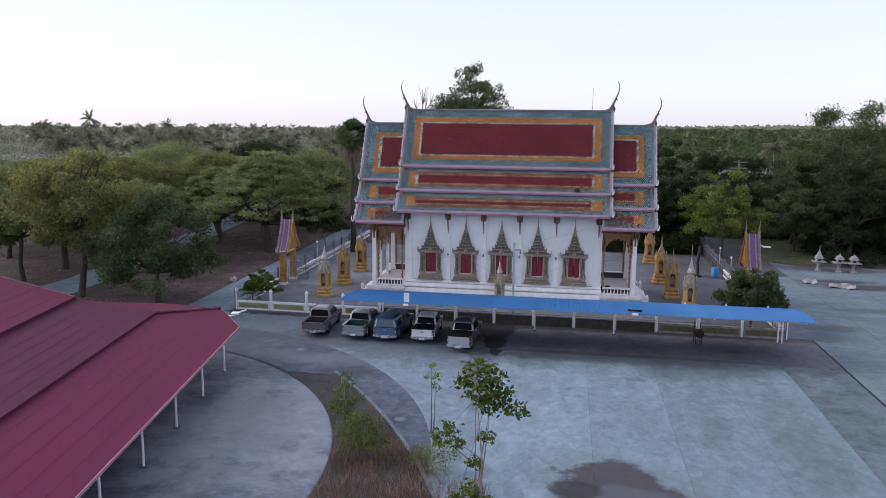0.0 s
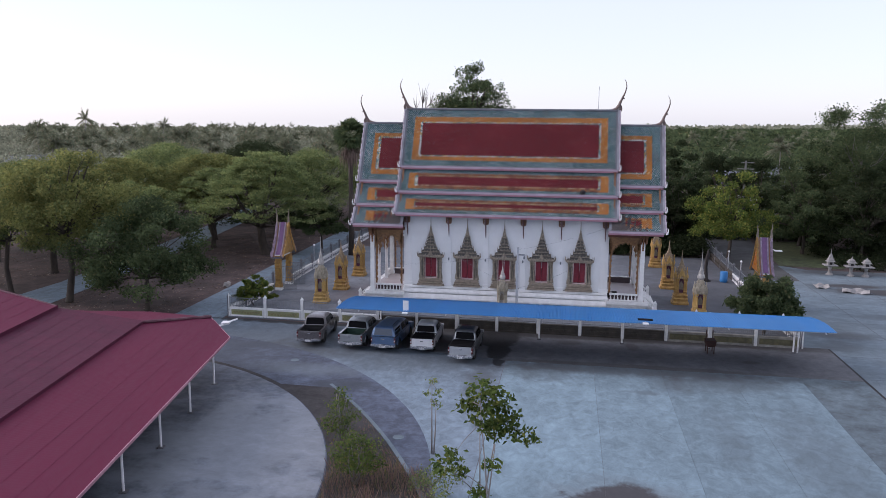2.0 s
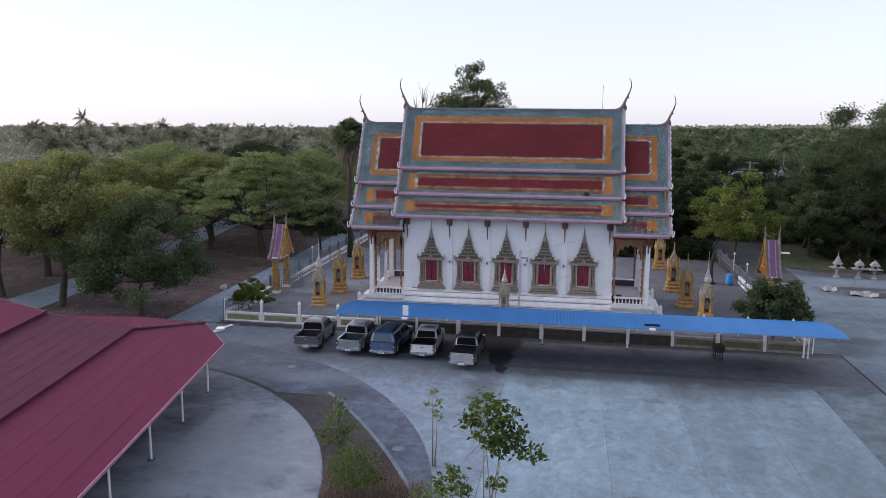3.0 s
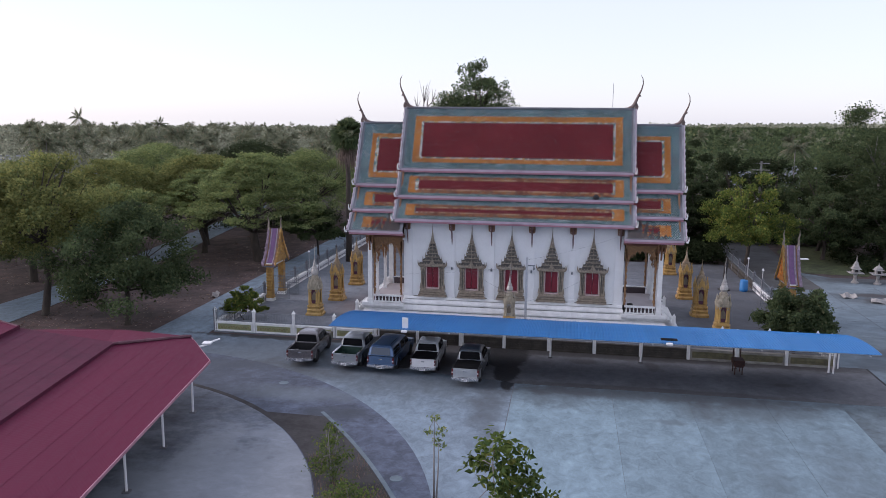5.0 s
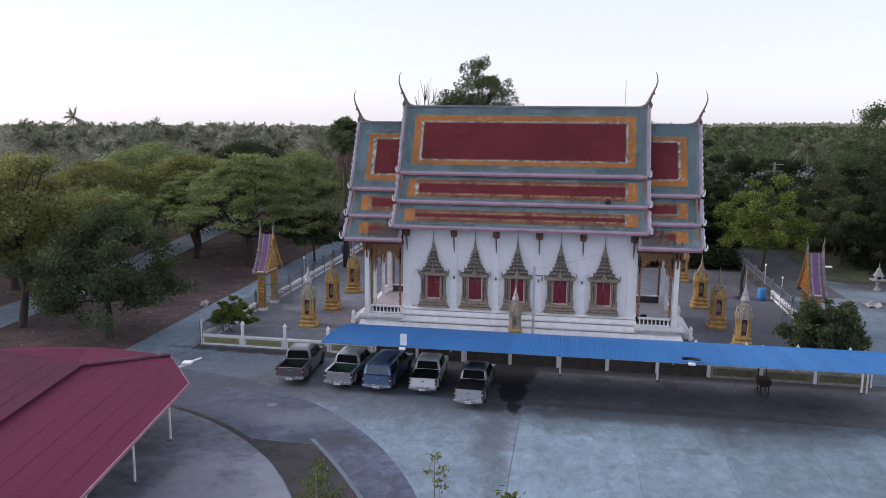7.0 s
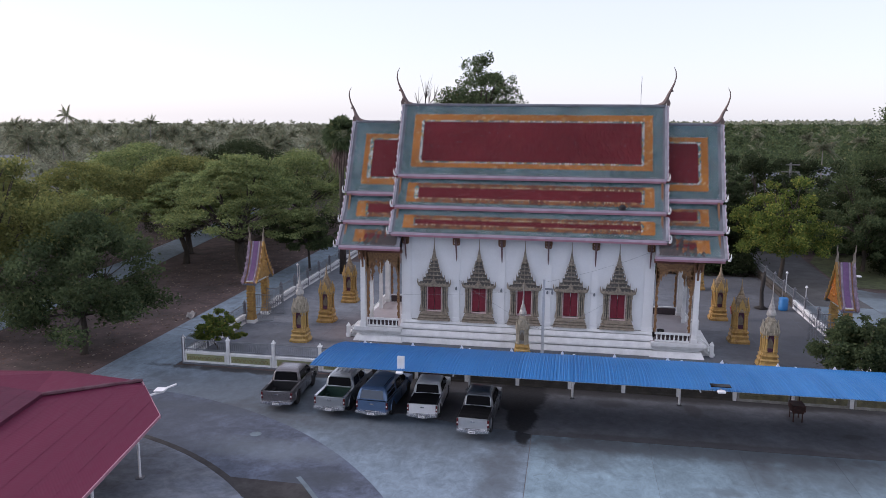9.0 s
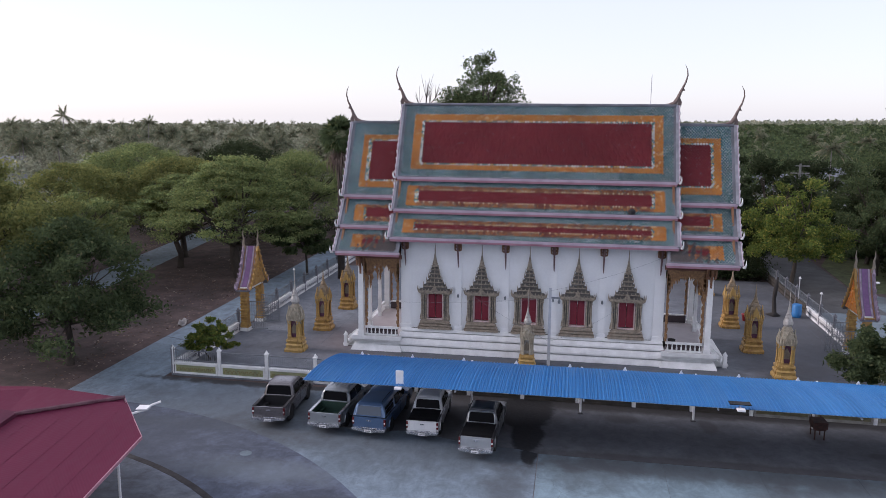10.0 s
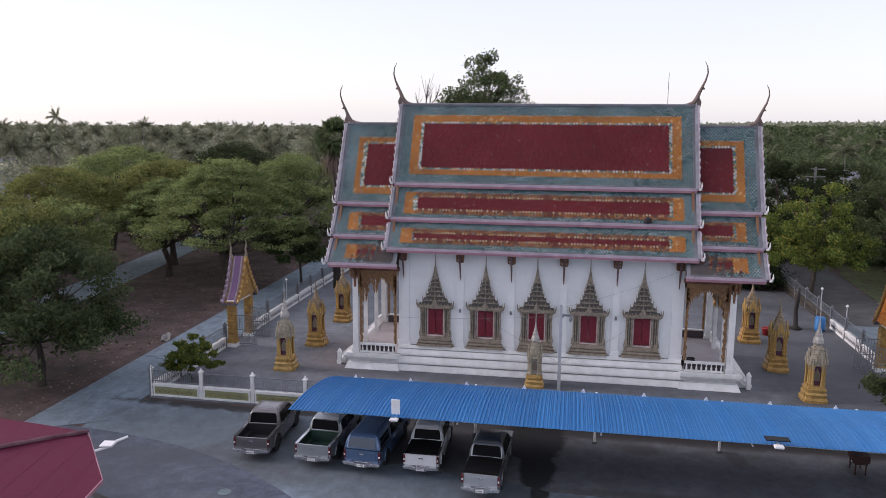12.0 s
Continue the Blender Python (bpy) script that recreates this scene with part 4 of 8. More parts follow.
box(bm, -11.6, -8.3, -0.12, 0.12, 13.94, 14.12)
box(bm, 8.3, 11.6, -0.12, 0.12, 13.94, 14.12)
beveled(bm, 0.04)
part("ridge_cap", bm, M["grey_cap"], temple, "weathered grey plastered ridge cap")
# soffits
for s in (-1, 1):
    for x0, x1, y0, y1, z in ((-8.2, 8.2, *sorted((s * 2.85, s * 3.75)), 7.1), (s * 9.7 - 1.85, s * 9.7 + 1.85, -4.05, 4.05, 6.07)):
        bm = bmesh.new()
        box(bm, x0, x1, y0, y1, z, z + 0.06)
        part("soffit", bm, M["soffit"], temple, "dark red timber soffit boards")

# ---- porches ----
M["purple_brown"] = mat("purple_brown", (0.075, 0.055, 0.06), 0.8, var=0.3, scale=3, fine=15)
M["fringe"] = mat("gilded_fringe", (0.34, 0.19, 0.07), 0.55, metal=0.1, var=0.45, scale=8, fine=25, bump=0.4, second=(0.1, 0.045, 0.03), spread=0.8)
def lathe_y(b, x, y, z, r):
    """Small boss on a face that looks along -y."""
    tip = b.verts.new((x, y - 0.05, z))
    ring = [b.verts.new((x + r * math.cos(k * math.tau / 6), y, z + r * 1.5 * math.sin(k * math.tau / 6))) for k in range(6)]
    for k in range(6):
        b.faces.new((ring[k], ring[(k + 1) % 6], tip))


for s in (-1, 1):
    def X(v):
        return s * v
    bm = bmesh.new()
    rings = []
    for z0, z1, g0, g1 in ((0, 0.08, 0.36, 0.36), (0.08, 0.4, 0.36, 0.08), (0.4, 0.56, -0.14, -0.14), (0.56, 0.76, 0.06, 0.24), (0.76, 0.99, 0.26, 0.26)):
        rings += [(z0 + 0.001, (2.87 + g0) / 2, 3.35 + g0 * 0.8), (z1, (2.87 + g1) / 2, 3.35 + g1 * 0.8)]
    stack(bm, rings, X(9.33))
    part("porch_base", bm, M["white_trim"], temple, "white moulded porch platform")
    bm = bmesh.new()
    box(bm, *sorted((X(7.76), X(10.6))), -3.3, 3.3, 0.985, 1.02)
    part("porch_floor", bm, M["floor_tile"], temple, "pale pinkish tiled porch floor")
    for cy, big in ((-3.32, True), (-1.25, False), (1.25, False), (3.32, True)):
        bm = bmesh.new()
        cx = X(10.3)
        k = 1.0 if big else 0.62
        stack(bm, [(1.0, 0.2 * k, 0.2 * k), (1.25, 0.2 * k, 0.2 * k), (1.26, 0.165 * k, 0.165 * k), (5.3, 0.15 * k, 0.15 * k), (5.5, 0.22 * k, 0.22 * k)], cx, cy)
        c = part("column", bm, M["white_trim"], temple, "square white tapered porch column")
        bm = bmesh.new()
        for k in range(8):
            a = k * math.tau / 8
            lx, ly = cx + 0.24 * math.cos(a), cy + 0.24 * math.sin(a)
            tube(bm, [(cx, cy, 5.25), (lx, ly, 5.45), (lx + 0.1 * math.cos(a), ly + 0.1 * math.sin(a), 5.95)], [0.05, 0.08, 0.03], 5)
        box(bm, cx - 0.26, cx + 0.26, cy - 0.26, cy + 0.26, 5.85, 6.06)
        part("capital", bm, M["copper"], c, "gilded lotus petal capital")
        if not big:
            bm = bmesh.new()
            for sg in (-1, 1):
                flame = [(0.06, 3.5), (0.16, 3.75), (0.12, 3.95), (0.3, 4.2), (0.2, 4.45), (0.38, 4.75), (0.26, 5.0), (0.45, 5.35), (0.4, 5.84), (0.06, 5.84)]
                plate_y(bm, [(cx + sg * u, z) for u, z in flame], cy - 0.2, cy - 0.14)
            for j in range(9):
                lathe_y(bm, cx + 0.1 * (-1) ** j, cy - 0.2, 5.7 - 0.22 * j, 0.09)
            part("bracket", bm, M["fringe"], c, "long flame-shaped gilded hanging bracket")
        if big:
            bm = bmesh.new()
            plate_x(bm, [(cy, 4.55), (cy - 0.12 * (1 if cy < 0 else -1), 4.6), (cy - 0.2 * (1 if cy < 0 else -1), 5.3), (cy - 0.6 * (1 if cy < 0 else -1), 6.0), (cy, 6.05)], cx - 0.06, cx + 0.06)
            part("bracket", bm, M["copper"], c, "carved copper eave bracket")
    # lintels with hanging gilded fretwork
    for y in (-3.32, 3.32):
        bm = bmesh.new()
        box(bm, *sorted((X(7.75), X(10.5))), y - 0.12, y + 0.12, 5.85, 6.07)
        part("lintel", bm, M["soffit"], temple)
        bm = bmesh.new()
        n = 26
        for j in range(n):
            u = j / (n - 1)
            drop = 0.42 + 1.15 * abs(2 * u - 1) ** 2.4 + 0.2 * abs(math.sin(u * math.pi * 6))
            xa = 7.9 + 2.2 * u
            plate_y(bm, [(X(xa), 5.86), (X(xa + 0.085), 5.86), (X(xa + 0.1), 5.86 - drop * 0.6), (X(xa + 0.045), 5.86 - drop), (X(xa - 0.01), 5.86 - drop * 0.55)], y - 0.05, y + 0.05)
        tagged(part("fretwork", bm, M["fringe"], temple, "hanging gilded openwork fringe"), kind="stuff")
        bm = bmesh.new()
        for e in (7.95, 10.02):
            sg = 1 if e < 9 else -1
            edge = [(X(e + sg * (0.05 + 0.09 * abs(math.sin(k * 0.9)))), 5.6 - k * 0.125) for k in range(33)]
            plate_y(bm, [(X(e - sg * 0.03), 1.6), (X(e - sg * 0.03), 5.6)] + edge, y - 0.05, y + 0.05)
            for k in range(14):
                lathe_y(bm, X(e + sg * 0.06), y - 0.06, 5.4 - k * 0.27, 0.05)
        tagged(part("fretwork", bm, M["fringe"], temple, "gilded scrolling post ornament"), kind="stuff")
    # side lintel along the gable
    bm = bmesh.new()
    box(bm, X(10.3) - 0.12, X(10.3) + 0.12, -3.3, 3.3, 5.83, 6.05)
    part("lintel", bm, M["soffit"], temple)
    bm = bmesh.new()
    for y0, y1 in ((-3.1, -1.45), (-1.05, 1.05), (1.45, 3.1)):
        n = 14
        for j in range(n):
            u = j / (n - 1)
            drop = 0.35 + 1.1 * abs(2 * u - 1) ** 3 + 0.15 * abs(math.sin(u * math.pi * 4))
            ya = y0 + (y1 - y0) * u
            plate_x(bm, [(ya - 0.05, 5.84), (ya + 0.05, 5.84), (ya + 0.06, 5.84 - drop * 0.6), (ya, 5.84 - drop), (ya - 0.06, 5.84 - drop * 0.6)], X(10.3) - 0.05, X(10.3) + 0.05)
    tagged(part("fretwork", bm, M["copper"], temple, "hanging copper openwork fringe"), kind="stuff")

    # balustrades
    def rail(pts):
        (xa, ya, za), (xb, yb, zb) = pts
        b = bmesh.new()
        d = Vector((xb - xa, yb - ya, 0))
        ln = d.length
        nrm = Vector((-d.y, d.x, 0)).normalized() * 0.08
        for dz0, dz1, k in ((0.46, 0.58, 1.0), (0.02, 0.1, 1.0)):
            v = [b.verts.new((px + sg * nrm.x * k, py + sg * nrm.y * k, pz + dz)) for dz in (dz0, dz1) for (px, py, pz), sg in (((xa, ya, za), -1), ((xa, ya, za), 1), ((xb, yb, zb), 1), ((xb, yb, zb), -1))]
            for q in ((0, 1, 2, 3), (7, 6, 5, 4), (0, 4, 5, 1), (1, 5, 6, 2), (2, 6, 7, 3), (3, 7, 4, 0)):
                b.faces.new([v[i] for i in q])
        r = part("balustrade", b, M["white_trim"], temple, "low white concrete balustrade")
        m = max(2, int(ln / 0.23))
        one = None
        for j in range(m):
            f = (j + 0.5) / m
            p = (xa + (xb - xa) * f, ya + (yb - ya) * f, za + (zb - za) * f)
            if one is None:
                b = bmesh.new()
                lathe(b, [(0.04, 0.09), (0.055, 0.16), (0.05, 0.24), (0.03, 0.34), (0.04, 0.47)], 6)
                one = part("baluster", b, M["white_trim"], r)
                one.location = p
            else:
                c = new("baluster", one.data)
                c.parent = r
                c.location = p

    for y in (-3.36, 3.36):
        rail(((X(8.0), y, 1.0), (X(10.05), y, 1.0)))
        # added panel: its dark colour stands for shade between the balusters
        bm = bmesh.new()
        box(bm, *sorted((X(8.02), X(10.03))), *sorted((y * 0.982, y * 0.976)), 1.03, 1.5)
        part("rail_panel", bm, M["purple_brown"], temple, "added dark panel for the shade between the balusters")
    for y0, y1 in ((-3.05, -1.5), (1.5, 3.05)):
        rail(((X(10.45), y0, 1.0), (X(10.45), y1, 1.0)))
    for y in (-2.9, 2.9):
        rail(((X(10.75), y, 0.62), (X(11.35), y, 0.12)))
        bm = bmesh.new()
        frustum(bm, X(11.46), y, 0, 0.8, 0.12, 0.12, 0.1, 0.1)
        frustum(bm, X(11.46), y, 0.8, 1.02, 0.13, 0.13, 0.015, 0.015)
        part("newel_post", bm, M["white_trim"], temple, "white pointed newel post")
    bm = bmesh.new()
    prof = [(X(10.7), 0.0)]
    for k in range(5):
        prof += [(X(11.7 - 0.22 * k), 0.18 * k), (X(11.7 - 0.22 * k), 0.18 * (k + 1))]
    prof.append((X(10.7), 0.9))
    plate_y(bm, prof, -2.75, 2.75)
    part("steps", bm, M["white_trim"], temple, "white concrete porch steps")
# lightning rod on the ridge and dark cup on the roof
bm = bmesh.new()
lathe(bm, [(0.02, 15.2), (0.02, 16.9), (0.005, 17.0)], 6, 6.75, 0)
part("lightning_rod", bm, M["steel"], temple, "thin metal rod on the ridge")
bm = bmesh.new()
lathe(bm, [(0.05, 8.9), (0.2, 8.95), (0.22, 9.15), (0.1, 9.25), (0, 9.25)], 10, 5.75, -3.0)
part("roof_horn", bm, M["plastic_black"], temple, "small round black loudspeaker on the eave")


# ---- fences ----
def fence_run(name, label, x0, y0, x1, y1, bays, relief_mat, skip=(), duller=(), motif=False, post_mat="white_trim"):
    """Posts, painted lower wall, metal railing; local x runs along the fence."""
    ln = math.hypot(x1 - x0, y1 - y0)
    f = thing(name, label, "fence", pose(x0, y0, 0, 0, 0, math.degrees(math.atan2(y1 - y0, x1 - x0))), "court fences")
    step = ln / bays
    b = bmesh.new()
    stack(b, [(0, 0.09, 0.09), (1.46, 0.085, 0.085), (1.47, 0.115, 0.115), (1.52, 0.115, 0.115), (1.53, 0.08, 0.08), (1.7, 0.01, 0.01)])
    post = part("post", b, M[post_mat], f, "square post with a pointed cap")
    b = bmesh.new()
    box(b, 0.12, step - 0.12, -0.1, 0.1, 0, 0.14)
    box(b, 0.12, step - 0.12, -0.07, 0.07, 0.14, 0.6)
    box(b, 0.12, step - 0.12, -0.12, 0.12, 0.6, 0.72)
    wall = part("fence_wall", b, M["white_trim"], f)
    b = bmesh.new()
    box(b, 0.22, step - 0.22, -0.09, 0.09, 0.18, 0.56)
    rel = part("relief_panel", b, relief_mat, wall, "faded yellow green painted relief panel" if not motif else "white panel with dark scroll motif")
    b = bmesh.new()
    n = 9
    for k in range(n):
        cx = 0.3 + (step - 0.6) * (k + 0.5) / n
        w = (step - 0.6) / n
        tube(b, [(cx - w * 0.5, -0.09, 0.25), (cx - w * 0.2, -0.1, 0.42), (cx + w * 0.15, -0.1, 0.42), (cx + w * 0.3, -0.09, 0.3), (cx + w * 0.1, -0.09, 0.28)], 0.022, 4)
        tube(b, [(cx - w * 0.5, 0.09, 0.25), (cx - w * 0.2, 0.1, 0.42), (cx + w * 0.15, 0.1, 0.42), (cx + w * 0.3, 0.09, 0.3), (cx + w * 0.1, 0.09, 0.28)], 0.022, 4)
    tagged(part("wave_relief", b, M["relief_dark"] if not motif else M["grey_cap"], wall, "row of raised wave scrolls"), kind="stuff")
    b = bmesh.new()
    for z in (0.82, 1.38):
        box(b, 0.1, step - 0.1, -0.02, 0.02, z, z + 0.04)
    railing = part("railing", b, M["grey_metal"], f, "grey metal railing")
    b = bmesh.new()
    m = int(step / 0.115)
    for k in range(1, m):
        x = step * k / m
        h = 1.38 - 0.16 * abs(math.sin(math.pi * 3 * k / m))
        box(b, x - 0.008, x + 0.008, -0.008, 0.008, 0.72, h)
    for k in range(6):
        xa, xb = 0.15 + (step - 0.3) * k / 6, 0.15 + (step - 0.3) * (k + 1) / 6
        tube(b, [(xa + (xb - xa) * j / 6, 0, 1.22 + 0.14 * math.sin(math.pi * j / 6)) for j in range(7)], 0.01, 4)
    tagged(part("picket_infill", b, M["grey_metal"], railing), kind="stuff")
    for i in range(1, bays + 1):
        again(post, pose(i * step, 0, 0))
    for i in range(1, bays):
        w2 = again(wall, pose(i * step, 0, 0))
        # on the front fence the dark colour stands for shade behind the carport
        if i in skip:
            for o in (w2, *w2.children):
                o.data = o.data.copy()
                o.data.materials[0] = M["grimy_shaded"]
            tagged(w2, "fence wall darkened in colour")
        elif i in duller:
            w2.data = w2.data.copy()
            w2.data.materials[0] = M["duller"]
            for o in w2.children:
                o.data = o.data.copy()
                o.data.materials[0] = M["relief_duller"]
            tagged(w2, "duller fence wall with dull yellow panel")
        again(railing, pose(i * step, 0, 0))
    return f


M["duller"] = mat("duller_white", (0.36, 0.35, 0.32), 0.8, var=0.3, scale=2, fine=14, second=(0.14, 0.13, 0.115), spread=0.9)
M["relief_duller"] = mat("duller_relief", (0.2, 0.185, 0.1), 0.8, var=0.3, scale=2.5, fine=14, second=(0.08, 0.075, 0.05), spread=0.9)
M["relief_white"] = mat("white_relief", (0.62, 0.62, 0.62), 0.7, var=0.15, scale=2, fine=14)
fence_run("fence", "white fence with yellow green relief panels and grey railings", -23.95, 52.0, 15.35, 51.35, 14, M["relief"], skip=(4, 5, 6, 7, 8, 9, 10), duller=(11, 12, 13))
fence_run("fence", "weathered white side fence with grey railings", -23.95, 60.6, -23.95, 52.0, 3, M["relief_white"], motif=True, post_mat="grey_cap")
fence_run("fence", "weathered white side fence with grey railings", -23.75, 91.0, -23.75, 63.9, 9, M["relief_white"], motif=True, post_mat="grey_cap")
fence_run("fence", "weathered white side fence with grey railings", 15.35, 51.35, 15.35, 60.6, 3, M["relief_white"], motif=True, post_mat="grey_cap")
fence_run("fence", "weathered white side fence with grey railings", 15.4, 63.8, 15.6, 88.4, 8, M["relief_white"], motif=True, post_mat="grey_cap", skip=(3, 4, 5, 6, 7))
fence_run("fence", "weathered white rear fence with grey railings", 15.6, 93.6, -23.75, 93.6, 14, M["relief_white"], motif=True, post_mat="grey_cap")


# ---- roofed gates ----
def temple_gate(x, y, face, gable_mat, gable_label):
    g = thing("gate", "roofed gold temple gate with purple striped steep roof", "gate", pose(x, y, 0), "court gates")
    for s in (-1, 1):
        b = bmesh.new()
        frustum(b, 0, s * 1.25, 0, 0.3, 0.34, 0.34, 0.3, 0.3)
        part("pillar_foot", b, M["white_trim"], g, "white pillar foot")
        b = bmesh.new()
        rings = [(0.3, 0.3, 0.3), (0.6, 0.24, 0.24)]
        for k in range(8):
            z = 0.7 + k * 0.24
            rings += [(z, 0.21, 0.21), (z + 0.02, 0.25, 0.25), (z + 0.1, 0.25, 0.25), (z + 0.12, 0.21, 0.21)]
        rings += [(2.8, 0.2, 0.2), (2.98, 0.3, 0.3)]
        stack(b, rings, 0, s * 1.25)
        part("pillar", b, M["gold"], g, "gold ornamented square pillar")
    b = bmesh.new()
    box(b, -0.22, 0.22, -1.45, 1.45, 2.8, 3.05)
    part("beam", b, M["white_trim"], g)
    prof = [(0.0, 5.6), (0.28, 4.85), (0.6, 4.1), (0.98, 3.45), (1.5, 2.85)]
    for s in (-1, 1):
        b = bmesh.new()
        for (d0, z0), (d1, z1) in zip(prof, prof[1:]):
            plate_x(b, [(s * d0, z0), (s * d1, z1), (s * d1, z1 - 0.1), (s * d0, z0 - 0.12)], -0.5, 0.5)
        r = part("roof_slope", b, M["grey_cap"], g)
        for k, (u0, u1, mt) in enumerate(((-0.5, -0.42, "lilac_dark"), (-0.39, -0.31, "copper"), (-0.28, -0.2, "lilac_dark"), (-0.17, 0.17, "gate_purple"), (0.2, 0.28, "lilac_dark"), (0.31, 0.39, "copper"), (0.42, 0.5, "lilac_dark"))):
            b = bmesh.new()
            for (d0, z0), (d1, z1) in zip(prof, prof[1:]):
                plate_x(b, [(s * d0, z0 + 0.035), (s * d1, z1 + 0.035), (s * d1, z1 + 0.004), (s * d0, z0 + 0.004)], u0, u1)
            bmesh.ops.remove_doubles(b, verts=b.verts, dist=0.001)
            part("roof_stripe", b, M[mt], r, "long roof stripe of glazed tiles")
        # curled tails
        for e in (-0.47, 0.47):
            b = bmesh.new()
            tube(b, [(e, s * 1.4, 2.95), (e, s * 1.6, 2.88), (e, s * 1.75, 3.05), (e, s * 1.7, 3.35)], [0.07, 0.06, 0.04, 0.01], 6)
            part("roof_tail", b, M["lilac_dark"], g, "small curled roof tail")
    for e in (-0.42, 0.42):
        b = bmesh.new()
        plate_x(b, [(-1.25, 3.05), (1.25, 3.05), (0.85, 3.55), (0.5, 4.2), (0.2, 4.9), (0, 5.4), (-0.2, 4.9), (-0.5, 4.2), (-0.85, 3.55)], e - 0.05, e + 0.05)
        for k in range(24):
            rr = 0.16 + 0.05 * (k % 3)
            yy, zz = (random.random() - 0.5) * 1.6, 3.45 + random.random() * 1.1
            if abs(yy) < (5.2 - zz) * 0.62:
                lathe_x(b, e, yy * 0.8, zz, rr * 0.5)
        part("gable", b, gable_mat, g, gable_label)
        b = bmesh.new()
        for s in (-1, 1):
            tube(b, [(e * 1.22, s * d, z + 0.06) for d, z in prof], [0.08] * 5, 6)
            for k in range(7):
                f = (k + 0.5) / 7
                d, z = 0.06 + 1.3 * f, 5.4 - 2.45 * f ** 0.75
                plate_x(b, [(s * d, z), (s * (d + 0.14), z), (s * (d + 0.2), z + 0.3), (s * (d + 0.04), z + 0.16)], e * 1.22 - 0.03, e * 1.22 + 0.03)
        part("bargeboard", b, M["gold"] if e * face > 0 else M["lilac_dark"], g, "toothed gable bargeboard")
        b = bmesh.new()
        tube(b, [(e, 0, 5.4), (e * 1.25, 0, 5.75), (e * 1.15, 0, 6.1), (e * 1.3, 0, 6.4), (e * 1.25, 0, 6.75)], [0.12, 0.09, 0.06, 0.04, 0.01], 6)
        part("finial", b, M["stucco"], g, "pointed roof finial")
    for s in (-1, 1):
        b = bmesh.new()
        y0 = s * 1.02
        xa = face * 0.2
        for k in range(9):
            xx = xa + face * 0.16 * k
            box(b, *sorted((xx, xx + face * 0.025)), y0 - 0.012, y0 + 0.012, 0.15, 2.0)
        for z in (0.15, 1.05, 1.98):
            box(b, *sorted((xa, xa + face * 1.31)), y0 - 0.02, y0 + 0.02, z, z + 0.05)
        for k in range(5):
            for z in (0.4, 0.75, 1.3, 1.65):
                cx = xa + face * (0.18 + 0.24 * k)
                tube(b, [(cx + 0.1 * math.cos(j * math.tau / 6), y0, z + 0.13 * math.sin(j * math.tau / 6)) for j in range(7)], 0.014, 4)
        part("gate_leaf", b, M["grey_metal"], g, "open grey wrought iron gate leaf")
    return g


def lathe_x(b, x, y, z, r):
    """Small boss on a gable face."""
    n = 6
    for s in (-1, 1):
        tip = b.verts.new((x + s * 0.12, y, z))
        ring = [b.verts.new((x + s * 0.05, y + r * math.cos(k * math.tau / n), z + r * math.sin(k * math.tau / n))) for k in range(n)]
        for k in range(n):
            b.faces.new((ring[k], ring[(k + 1) % n], tip))


M["gate_purple"] = mat("purple_tile", (0.16, 0.075, 0.19), 0.5, var=0.25, scale=4, fine=20)
temple_gate(-23.6, 62.2, 1, M["gold"], "gilded carved gable")
temple_gate(15.25, 62.2, -1, M["gold_sunset"], "gold mirrored gable with the sunset's orange in its colour")


